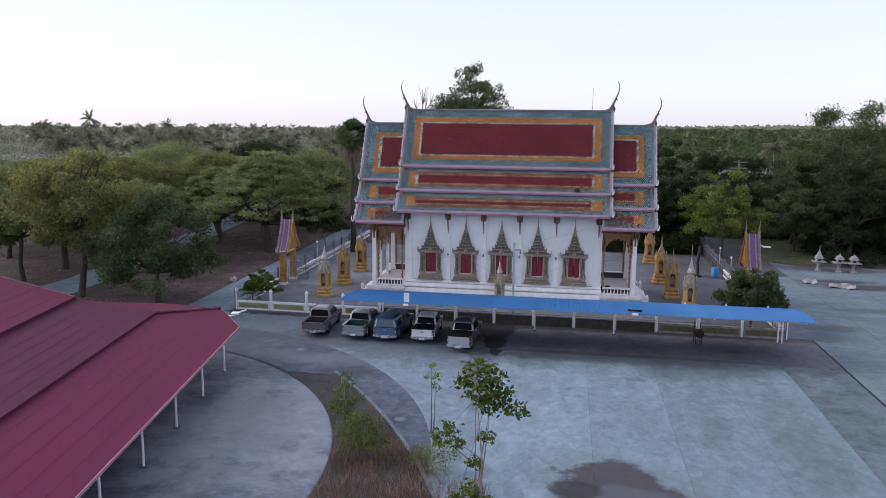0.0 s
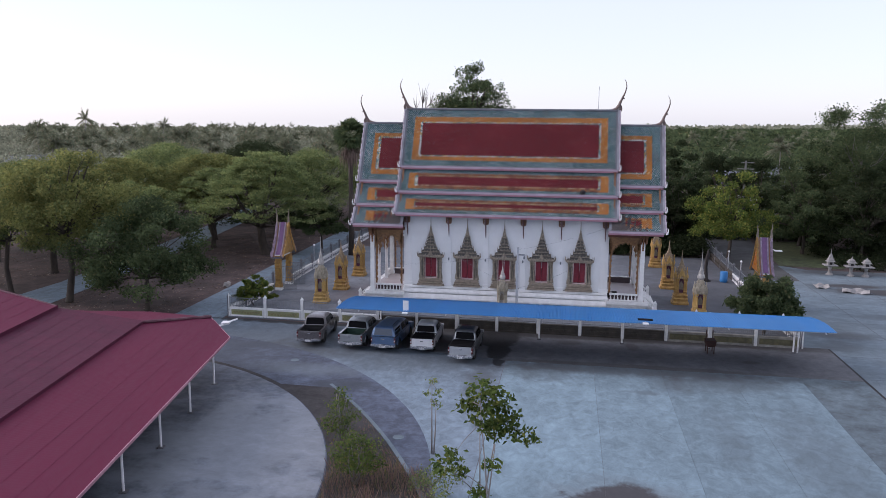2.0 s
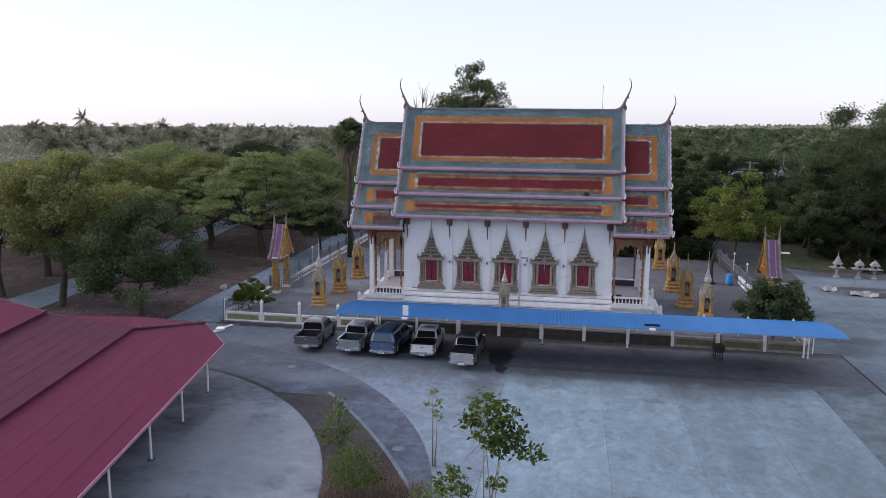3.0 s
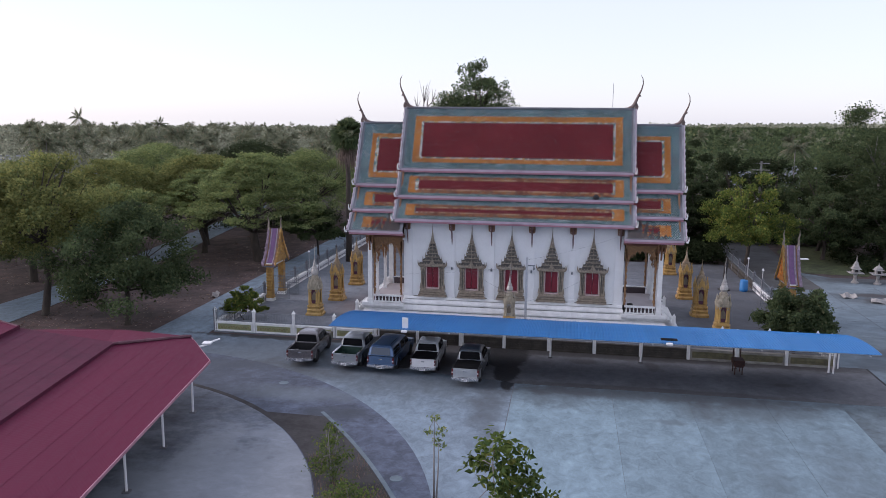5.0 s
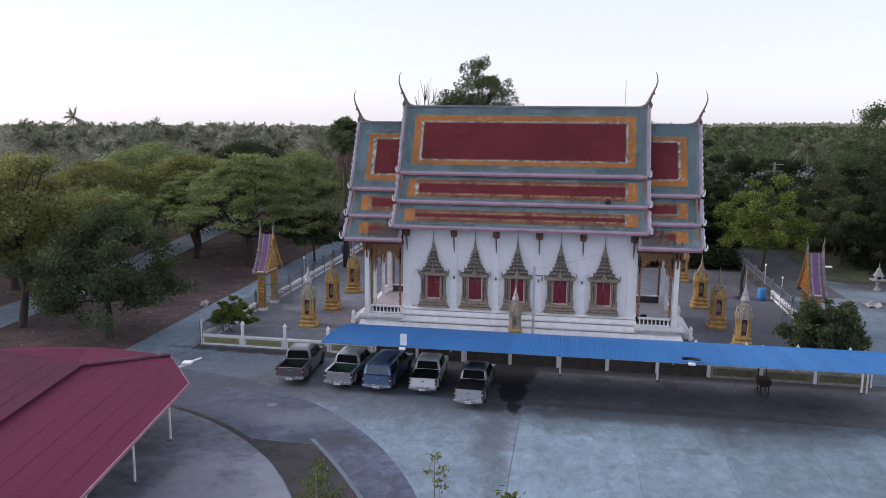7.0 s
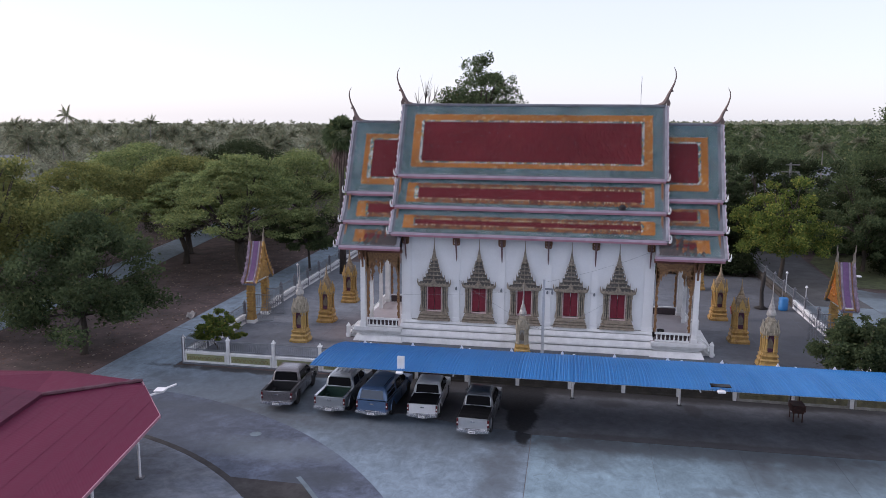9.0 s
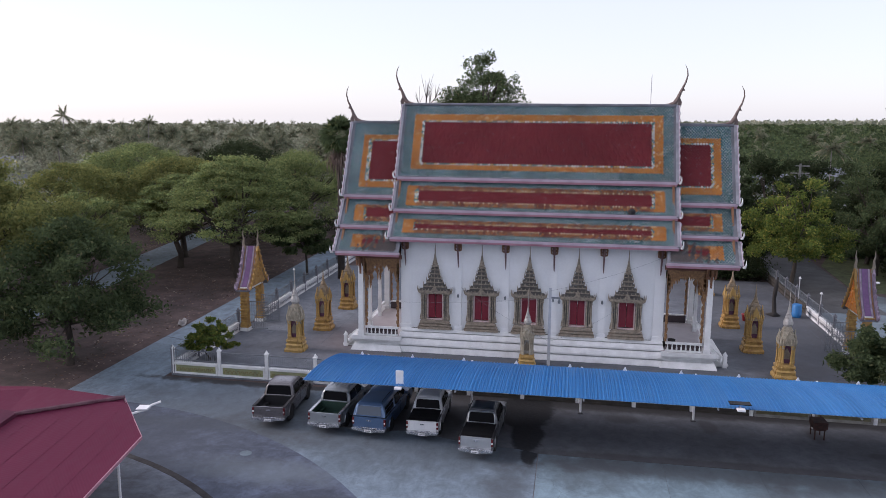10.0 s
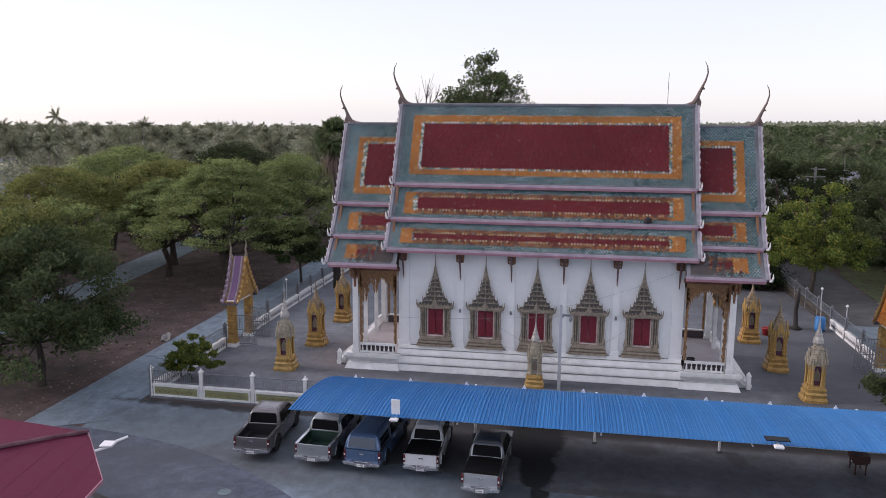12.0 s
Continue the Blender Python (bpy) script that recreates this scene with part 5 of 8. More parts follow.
# ---- boundary shrines ----
def boundary_shrine(x, y, needle, scale=1.0, turn=0.0, pale=False):
    g = thing("shrine", "gold boundary stone shrine with arched niches and a spire", "shrine", pose(x, y, 0.05, 0, 0, turn) @ Matrix.Diagonal((scale * 0.88, scale * 0.88, scale, 1.0)), "boundary shrines")
    gold = M["gold"] if not needle else M["gold_pale"]
    b = bmesh.new()
    stack(b, steps_of(((0, 0.14, 0.64, 0.64), (0.14, 0.24, 0.62, 0.56), (0.24, 0.42, 0.54, 0.54), (0.42, 0.5, 0.58, 0.5), (0.5, 0.62, 0.47, 0.47), (0.62, 0.7, 0.53, 0.53), (0.7, 0.86, 0.47, 0.43))), outline=REDENT)
    part("base", b, gold, g, "stepped gold base")
    b = bmesh.new()
    lathe(b, [(0.09, 0.86), (0.1, 0.96), (0.07, 1.04), (0.065, 1.75), (0.1, 1.85), (0.11, 1.95)], 6)
    col = part("column", b, M["silver_gold"] if pale else gold, g, "slim silver gold corner column" if pale else "slim gold corner column")
    col.location = (0.36, 0.36, 0)
    for sx2 in (-1, 1):
        for sy2 in (-1, 1):
            for o1, o2 in ((0.36, 0.36), (0.43, 0.25), (0.25, 0.43)):
                if (sx2, sy2, o1) != (1, 1, 0.36):
                    again(col, pose(sx2 * o1, sy2 * o2, 0))
    b = bmesh.new()
    box(b, -0.24, 0.24, -0.24, 0.24, 0.86, 1.9)
    part("niche", b, M["spire_white"] if pale else M["purple_dark"], g, "pale silver niche interior" if pale else "dark purple niche interior")
    b = bmesh.new()
    frustum(b, 0, 0, 0.86, 1.5, 0.14, 0.14, 0.11, 0.11)
    plate_y(b, [(-0.2, 1.1), (0.2, 1.1), (0.18, 1.45), (0, 1.75), (-0.18, 1.45)], -0.27, -0.25)
    part("marker_stone", b, M["stucco"], g, "leaf shaped stone marker")
    b = bmesh.new()
    for k in range(4):
        ca, sa = math.cos(k * math.pi / 2), math.sin(k * math.pi / 2)
        out = [(-0.32, 1.72), (-0.22, 1.72), (-0.17, 1.92), (0, 2.18), (0.17, 1.92), (0.22, 1.72), (0.32, 1.72), (0.36, 2.0), (0.24, 2.2), (0.12, 2.45), (0, 2.75), (-0.12, 2.45), (-0.24, 2.2), (-0.4, 2.0)]
        for d0, d1 in ((0.43, 0.5),):
            lo = [b.verts.new((u * ca - d0 * sa, u * sa + d0 * ca, z)) for u, z in out]
            hi = [b.verts.new((u * ca - d1 * sa, u * sa + d1 * ca, z)) for u, z in out]
            b.faces.new(lo)
            b.faces.new(hi[::-1])
            for i in range(len(out)):
                j = (i + 1) % len(out)
                b.faces.new((lo[j], lo[i], hi[i], hi[j]))
        for u, h in ((-0.3, 2.34), (-0.16, 2.52), (0.16, 2.52), (0.3, 2.34)):
            px, py = u * ca - 0.5 * sa, u * sa + 0.5 * ca
            tube(b, [(px, py, 1.95), (px * 1.05, py * 1.05, 2.15), (px * 0.98, py * 0.98, h)], [0.05, 0.04, 0.008], 5)
        for u in (-0.4, 0.4):
            px, py = u * ca - 0.42 * sa, u * sa + 0.42 * ca
            tube(b, [(px, py, 1.9), (px * 1.08, py * 1.08, 2.1), (px * 1.05, py * 1.05, 2.42)], [0.07, 0.05, 0.01], 5)
    part("arch", b, M["silver_gold"] if needle else M["gold_pale"], g, "pointed flame arches over the niches")
    b = bmesh.new()
    stack(b, steps_of(((1.92, 2.04, 0.48, 0.48), (2.04, 2.2, 0.43, 0.38), (2.2, 2.28, 0.42, 0.42), (2.28, 2.46, 0.37, 0.31), (2.46, 2.53, 0.34, 0.34), (2.53, 2.7, 0.32, 0.25), (2.7, 2.76, 0.28, 0.28), (2.76, 2.92, 0.23, 0.17))), outline=REDENT)
    part("roof", b, M["silver_gold"] if needle else M["gold_dull"], g, "tiered weathered gold roof")
    b = bmesh.new()
    z, r = 2.9, 0.19 if not needle else 0.24
    prof = [(r * 0.9, z), (r * 1.1, z + 0.08)]
    if needle:
        prof += [(r * 1.3, z + 0.14), (r * 1.2, z + 0.3), (r * 0.85, z + 0.46)]
        z += 0.42
    z += 0.1
    r *= 0.85
    for k in range(8):
        prof += [(r, z), (r * 1.04, z + 0.04), (r * 0.76, z + 0.075)]
        z += 0.085
        r *= 0.82
    prof += [(0.03, z + 0.05), (0.012, z + (1.0 if needle else 0.25)), (0.0, z + (1.05 if needle else 0.3))]
    lathe(b, prof, 10)
    part("spire", b, M["spire_white"] if needle else M["gold_dull"], g, "ringed tapering spire")
    return g


M["silver_gold"] = mat("silver_gold", (0.46, 0.42, 0.33), 0.55, metal=0.05, var=0.35, scale=4, fine=20, second=(0.2, 0.17, 0.12), spread=0.8)
M["gold_pale"] = mat("gold_pale", (0.55, 0.37, 0.12), 0.5, metal=0.12, var=0.3, scale=3, fine=25, second=(0.3, 0.18, 0.06), spread=0.8)
M["spire_white"] = mat("spire_silver", (0.48, 0.47, 0.45), 0.5, metal=0.15, var=0.3, scale=5, fine=25, second=(0.26, 0.25, 0.23), spread=0.8)
for x, y, nd, sc in ((-18.7, 57.4, True, 1.02), (-18.55, 62.35, False, 1.06), (-18.6, 68.25, False, 1.06), (-4.42, 57.15, True, 0.85), (10.0, 57.75, True, 1.02), (9.32, 62.6, False, 1.08), (9.05, 68.35, False, 1.08), (-4.46, 71.5, False, 1.0), (9.1, 78.5, False, 1.05)):
    boundary_shrine(x, y, nd, sc, pale=abs(x + 4.42) < 0.01)

# ---- carport ----
carport = thing("carport", "long blue corrugated steel carport roof on slim posts", "carport", pose(0, 0, 0))


def roof_curve(u):
    return 44.5 + 5.7 * u, 2.92 + 0.42 * u - 0.98 * u * u


SH_W = 0.74
CX0, CX1 = -13.55, 15.1
count = int((CX1 - CX0) / SH_W)
w = (CX1 - CX0) / count
verts, faces = [], []
nu, waves = 8, 9
for i in range(waves * 2 + 1):
    lx = w * i / (waves * 2) * 1.015
    hz = 0.008 if i % 2 else -0.008
    for j in range(nu + 1):
        y, z = roof_curve(j / nu)
        verts.append((lx, y, z + hz))
for i in range(waves * 2):
    for j in range(nu):
        a = i * (nu + 1) + j
        faces.append((a, a + nu + 1, a + nu + 2, a + 1))
sheet_me = raw_mesh("roof_sheet", verts, faces, M["blue_sheet"])
for i in range(count):
    s = new("roof_sheet", sheet_me)
    s.parent = carport
    s.location = (CX0 + i * w, 0, 0.008 * (i % 2))
bm = bmesh.new()
for i in range(count * 5):
    x = CX0 + (i + 0.5) * w / 5
    y, z = roof_curve(0)
    pts = [(x, *roof_curve(j / 8)) for j in range(9)]
    tube(bm, [(p[0], p[1], p[2] + 0.016) for p in pts], 0.024, 4)
tagged(part("seam_ribs", bm, M["blue_sheet"], carport, "raised blue sheet ribs"), kind="stuff")
for k, x in enumerate([14.55, 9.4, 4.0, -1.35, -6.75, -12.1]):
    bm = bmesh.new()
    lathe(bm, [(0.055, 0), (0.055, roof_curve(0.9)[1] - 0.1)], 8, x, 50.2)
    post = part("post", bm, M["white_paint"], carport, "slim white round steel post")
    bm = bmesh.new()
    box(bm, x - 0.12, x + 0.12, 50.08, 50.32, 0, 0.1)
    part("post_foot", bm, M["concrete_old"], post, "square concrete post foot")
    bm = bmesh.new()
    tube(bm, [(x, roof_curve(j / 8)[0], roof_curve(j / 8)[1] - 0.09) for j in range(9)], 0.035, 6)
    tube(bm, [(x, 50.2, 1.5), (x, 47.0, roof_curve(0.44)[1] - 0.12)], 0.03, 6)
    tube(bm, [(x, 50.2, 2.1), (x, 48.6, roof_curve(0.72)[1] - 0.12)], 0.025, 6)
    part("truss", bm, M["steel"], carport, "bent steel roof truss")
for x in (14.82,):
    bm = bmesh.new()
    lathe(bm, [(0.05, 0), (0.05, 2.3)], 8, x, 50.25)
    part("post", bm, M["white_paint"], carport, "slim white round steel post")
for u in (0.03, 0.28, 0.52, 0.76, 0.97):
    bm = bmesh.new()
    y, z = roof_curve(u)
    box(bm, CX0, CX1, y - 0.025, y + 0.025, z - 0.075, z - 0.025)
    part("purlin", bm, M["steel"], carport, "long grey steel purlin")
# small white clips along the rear edge of the roof
one = None
x = -12.37
while x < 15.4:
    if one is None:
        bm = bmesh.new()
        frustum(bm, 0, 0, 0, 0.17, 0.1, 0.02, 0.015, 0.015)
        one = part("ridge_clip", bm, M["white_paint"], carport, "small white triangular roof clip")
    else:
        o = new("ridge_clip", one.data)
        o.parent = carport
        one = o
    one.location = (x, 50.0, roof_curve(0.965)[1] + 0.01)
    x += 2.61


def solar_lamp(x, y, z, up):
    g = thing("solar_lamp", "white solar flood lamp on a short arm above the carport", "lamp", pose(x, y, z), "carport lamps")
    b = bmesh.new()
    box(b, -0.17, 0.17, -0.02, 0.02, 0.1, 0.75) if up else box(b, -0.42, 0.42, -0.2, 0.2, 0.2, 0.23)
    beveled(b, 0.008)
    part("panel", b, M["white_paint"] if up else M["car_glass"], g, "flat solar panel")
    b = bmesh.new()
    tube(b, [(0, 0.1, -0.12), (0, -0.05, 0.1), (0, -0.22, 0.12)], 0.025, 6)
    part("arm", b, M["steel"], g)
    b = bmesh.new()
    box(b, -0.16, 0.16, -0.42, -0.18, 0.0, 0.1)
    beveled(b, 0.02)
    part("lamp_head", b, M["white_paint"], g, "small white lamp head")
    return g


solar_lamp(-9.22, 44.75, 2.8, True)
solar_lamp(4.8, 44.5, 2.95, False)


# ---- pickup trucks ----
M["cover_black"] = mat("black_cover", (0.008, 0.008, 0.009), 0.85, var=0.2, scale=3, fine=20, spec=0.15)


def paint(name, base, rough=0.3, metal=0.35):
    m = mat(name, base, rough, metal=metal, var=0.1, scale=1.5, fine=30, bump=0.02, spec=0.6)
    m.node_tree.nodes["Principled BSDF"].inputs["Coat Weight"].default_value = 0.8
    return m


def mid_y(cab0):
    return (cab0 + 3.6) / 2 + 0.1


def pickup(label, x, y, turn, size, body_mat, liner, canopy=False, bed_bar=False, tailgate=None, double=True, cover=False, surround=None, ribs=False, slim=0.95):
    g = thing("pickup_truck", label, "pickup truck", pose(x, y, 0.02, 0, 0, turn) @ Matrix.Diagonal((size * slim, size, size, 1.0)), "parked pickups")
    cab0, cab1 = (1.62, 3.65) if double else (2.1, 3.65)

    def arch(cy):
        return [(cy + 0.46 * math.cos(a), 0.4 + 0.46 * math.sin(a)) for a in [radians(180 - 180 * k / 8) for k in range(9)]]

    b = bmesh.new()
    side = [(0.04, 0.5), (0.55, 0.42)] + arch(1.15) + [(1.75, 0.34), (3.5, 0.34)] + arch(4.12) + [(4.9, 0.4), (5.1, 0.5), (5.12, 0.78), (5.0, 0.93), (3.9, 1.06), (cab0, 1.1), (0.04, 1.06)]
    for s in (-1, 1):
        plate_x(b, side, *sorted((s * 0.79, s * 0.88)))
    # bonnet, scuttle and front
    plate_x(b, [(3.6, 0.8), (3.6, 1.07), (4.95, 0.95), (5.12, 0.78), (5.12, 0.45), (4.7, 0.45)], -0.79, 0.79)
    box(b, -0.79, 0.79, cab0, 3.65, 0.42, 1.06)
    for s in (-1, 1):
        for cy in (1.15, 4.12):
            tube(b, [(s * 0.885, cy + 0.49 * math.cos(radians(a)), 0.4 + 0.49 * math.sin(radians(a))) for a in range(0, 181, 20)], 0.035, 5)
        tube(b, [(s * 0.885, 0.1, 0.93), (s * 0.9, 1.6, 0.95), (s * 0.9, 3.6, 0.95), (s * 0.87, 4.9, 0.86)], 0.025, 5)
    beveled(b, 0.03, 2)
    body = part("body", b, body_mat, g)
    # cab
    b = bmesh.new()
    v = []
    for z, y0, y1, hw in ((1.06, cab0, 4.02, 0.86), (1.3, cab0 + 0.05, 3.72, 0.82), (1.5, cab0 + 0.13, 3.42, 0.75), (1.64, cab0 + 0.23, 3.15, 0.69), (1.71, cab0 + 0.38, 2.98, 0.6), (1.735, cab0 + 0.62, 2.75, 0.42)):
        v.append([b.verts.new(p) for p in ((-hw, y0, z), (hw, y0, z), (hw, y1, z), (-hw, y1, z))])
    for lo, hi in zip(v, v[1:]):
        for k in range(4):
            b.faces.new((lo[k], lo[(k + 1) % 4], hi[(k + 1) % 4], hi[k]))
    b.faces.new(v[-1])
    b.faces.new(v[0][::-1])
    beveled(b, 0.04, 2)
    cab = part("cab", b, body_mat, g)
    b = bmesh.new()
    loop = [(-0.72, cab0 - 0.012, 1.1), (0.72, cab0 - 0.012, 1.1), (0.68, cab0 + 0.1, 1.5), (0.6, cab0 + 0.15, 1.59), (-0.6, cab0 + 0.15, 1.59), (-0.68, cab0 + 0.1, 1.5), (-0.72, cab0 - 0.012, 1.1)]
    tube(b, loop, 0.04, 6)
    part("window_surround", b, surround or body_mat, cab)
    b = bmesh.new()
    box(b, -0.14, 0.14, cab0 + 0.15, cab0 + 0.2, 1.57, 1.6)
    part("brake_light", b, M["tail_red"], cab, "small high brake light")
    if ribs:
        b = bmesh.new()
        for rx_ in (-0.36, -0.12, 0.12, 0.36):
            tube(b, [(rx_, cab0 + 0.5, 1.735), (rx_, cab0 + 1.0, 1.745), (rx_, 2.85, 1.735)], 0.02, 5)
        part("roof_rib", b, body_mat, cab)
    for s in (-1, 1):
        b = bmesh.new()
        plate_x(b, [(mid_y(cab0) - 0.05, 0.44), (mid_y(cab0) - 0.035, 0.44), (mid_y(cab0) - 0.035, 1.06), (mid_y(cab0) - 0.05, 1.06)], *sorted((s * 0.878, s * 0.886)))
        part("door_gap", b, M["plastic_black"], cab)
        for yh in (mid_y(cab0) - 0.3, 3.0):
            b = bmesh.new()
            box(b, *sorted((s * 0.88, s * 0.915)), yh - 0.28, yh - 0.1, 0.98, 1.02)
            part("door_handle", b, M["chrome"], cab)

    def glass(pts):
        bb = bmesh.new()
        vs = [bb.verts.new(p) for p in pts]
        f = bb.faces.new(vs)
        r = bmesh.ops.extrude_face_region(bb, geom=[f])
        nrm = (Vector(pts[1]) - Vector(pts[0])).cross(Vector(pts[2]) - Vector(pts[0])).normalized() * 0.012
        bmesh.ops.translate(bb, verts=[e for e in r["geom"] if isinstance(e, bmesh.types.BMVert)], vec=nrm)
        part("window", bb, M["car_glass"], cab, "dark tinted glass")

    glass([(-0.7, cab0 - 0.005, 1.13), (0.7, cab0 - 0.005, 1.13), (0.64, cab0 + 0.13, 1.55), (-0.64, cab0 + 0.13, 1.55)])
    glass([(0.74, 3.93, 1.12), (-0.74, 3.93, 1.12), (-0.64, 3.26, 1.58), (0.64, 3.26, 1.58)])
    mid = (cab0 + 3.6) / 2 + 0.1
    for s in (-1, 1):
        for ya, yb, yc, yd in ((cab0 + 0.18, mid - 0.05, mid - 0.05, cab0 + 0.3), (mid + 0.03, 3.72, 3.22, mid + 0.03)):
            q = [(s * 0.865, ya, 1.14), (s * 0.865, yb, 1.14), (s * 0.757, yc, 1.56), (s * 0.757, yd, 1.56)]
            glass(q if s > 0 else q[::-1])
    # bed
    b = bmesh.new()
    box(b, -0.79, 0.79, 0.07, cab0, 0.5, 0.56)
    box(b, -0.79, 0.79, cab0 - 0.05, cab0, 0.5, 1.06)
    for s in (-1, 1):
        box(b, *sorted((s * 0.75, s * 0.792)), 0.07, cab0, 0.5, 1.03)
        box(b, *sorted((s * 0.55, s * 0.75)), 0.72, 1.58, 0.5, 0.72)
    part("bed_liner", b, liner, g, "open load bed")
    if cover:
        b = bmesh.new()
        nx, ny = 7, 9
        grid = [[b.verts.new((-0.8 + 1.6 * i / (nx - 1), 0.08 + (cab0 - 0.1) * j / (ny - 1), 1.07 + 0.035 * math.sin(math.pi * i / (nx - 1)) + 0.008 * (j % 2))) for j in range(ny)] for i in range(nx)]
        for i in range(nx - 1):
            for j in range(ny - 1):
                b.faces.new((grid[i][j], grid[i + 1][j], grid[i + 1][j + 1], grid[i][j + 1]))
        r = bmesh.ops.extrude_face_region(b, geom=list(b.faces))
        bmesh.ops.translate(b, verts=[e for e in r["geom"] if isinstance(e, bmesh.types.BMVert)], vec=(0, 0, 0.02))
        part("bed_cover", b, M["cover_black"], g, "black fabric bed cover")
    for s in (-1, 1):
        b = bmesh.new()
        box(b, *sorted((s * 0.75, s * 0.9)), 0.05, cab0, 1.06, 1.085)
        part("bed_rail", b, M["plastic_black"] if not bed_bar else M["chrome"], g, "slim cap along the bed side")
    # rear
    b = bmesh.new()
    box(b, -0.78, 0.78, 0.0, 0.07, 0.56, 1.07)
    box(b, -0.66, 0.66, -0.012, 0.0, 0.64, 0.98)
    beveled(b, 0.015)
    tg = part("tailgate", b, tailgate or body_mat, g)
    b = bmesh.new()
    box(b, -0.11, 0.11, -0.03, -0.012, 0.88, 0.94)
    part("handle", b, M["chrome"], tg, "chrome tailgate handle")
    b = bmesh.new()
    plate_y(b, [(-0.88, 0.44), (-0.3, 0.4), (0.3, 0.4), (0.88, 0.44), (0.88, 0.56), (0.45, 0.56), (0.36, 0.51), (-0.36, 0.51), (-0.45, 0.56), (-0.88, 0.56)], -0.17, 0.06)
    box(b, -0.3, 0.3, -0.19, -0.1, 0.36, 0.49)
    for s in (-1, 1):
        box(b, *sorted((s * 0.8, s * 0.9)), -0.1, 0.3, 0.44, 0.56)
    beveled(b, 0.02, 2)
    part("bumper", b, M["chrome"], g, "chrome step bumper")
    b = bmesh.new()
    box(b, -0.18, 0.18, -0.205, -0.19, 0.4, 0.51)
    plate = part("number_plate", b, M["white_paint"], g, "plain white plate")
    b = bmesh.new()
    for k in range(5):
        box(b, -0.13 + k * 0.055, -0.1 + k * 0.055, -0.209, -0.205, 0.43, 0.48)
    part("plate_bars", b, M["plastic_black"], plate)
    for s in (-1, 1):
        b = bmesh.new()
        box(b, *sorted((s * 0.785, s * 0.885)), -0.015, 0.1, 0.68, 1.02)
        beveled(b, 0.012)
        tl = part("tail_light", b, M["tail_red"], g, "red tail light cluster")
        b = bmesh.new()
        box(b, *sorted((s * 0.8, s * 0.87)), -0.022, -0.012, 0.79, 0.87)
        part("reverse_lens", b, M["white_paint"], tl, "small pale reversing lens")
        b = bmesh.new()
        box(b, *sorted((s * 0.86, s * 1.06)), 3.42, 3.52, 1.12, 1.28)
        beveled(b, 0.025)
        part("mirror", b, body_mat, g, "door mirror")
        b = bmesh.new()
        box(b, *sorted((s * 0.55, s * 0.8)), 5.04, 5.13, 0.68, 0.84)
        part("headlight", b, M["chrome"], g)
    b = bmesh.new()
    box(b, -0.7, 0.7, 0.3, 4.9, 0.3, 0.5)
    part("underbody", b, M["plastic_black"], g)
    for s in (-1, 1):
        for cy in (1.15, 4.12):
            b = bmesh.new()
            lathe(b, [(0.2, -0.11), (0.34, -0.11), (0.37, -0.07), (0.37, 0.07), (0.34, 0.11), (0.2, 0.11)], 20)
            bmesh.ops.transform(b, matrix=pose(s * 0.78, cy, 0.37, 0, 90, 0), verts=b.verts)
            w_ = part("wheel", b, M["rubber"], g, "black tyre")
            b = bmesh.new()
            lathe(b, [(0.21, 0.02), (0.21, 0.1), (0.17, 0.085), (0.07, 0.09), (0.0, 0.1)], 10)
            bmesh.ops.transform(b, matrix=pose(s * 0.78, cy, 0.37, 0, 90 * s, 0), verts=b.verts)
            part("rim", b, M["rim"], w_, "bright alloy rim")
    if canopy:
        b = bmesh.new()
        v = []
        for z, y0, y1, hw in ((1.09, 0.03, cab0 + 0.02, 0.86), (1.42, 0.12, cab0 + 0.12, 0.79), (1.68, 0.22, cab0 + 0.3, 0.68), (1.74, 0.36, cab0 + 0.35, 0.55)):
            v.append([b.verts.new(p) for p in ((-hw, y0, z), (hw, y0, z), (hw, y1, z), (-hw, y1, z))])
        for lo, hi in zip(v, v[1:]):
            for k in range(4):
                b.faces.new((lo[k], lo[(k + 1) % 4], hi[(k + 1) % 4], hi[k]))
        b.faces.new(v[-1])
        b.faces.new(v[0][::-1])
        beveled(b, 0.03)
        cn = part("canopy", b, body_mat, g, "hard canopy over the bed")
        b = bmesh.new()
        vs = [b.verts.new(p) for p in ((-0.66, 0.03, 1.16), (0.66, 0.03, 1.16), (0.58, 0.16, 1.58), (-0.58, 0.16, 1.58), (-0.66, 0.09, 1.16), (0.66, 0.09, 1.16), (0.58, 0.22, 1.58), (-0.58, 0.22, 1.58))]
        for q in ((0, 1, 2, 3), (7, 6, 5, 4), (0, 4, 5, 1), (1, 5, 6, 2), (2, 6, 7, 3), (3, 7, 4, 0)):
            b.faces.new([vs[i] for i in q])
        rg = part("rear_glass", b, M["canopy_glass"], cn, "pale reflecting rear glass")
        b = bmesh.new()
        tube(b, [(-0.7, 0.04, 1.13), (0.7, 0.04, 1.13), (0.63, 0.17, 1.57), (0.56, 0.2, 1.63), (-0.56, 0.2, 1.63), (-0.63, 0.17, 1.57), (-0.7, 0.04, 1.13)], 0.035, 6)
        part("hatch_frame", b, body_mat, cn)
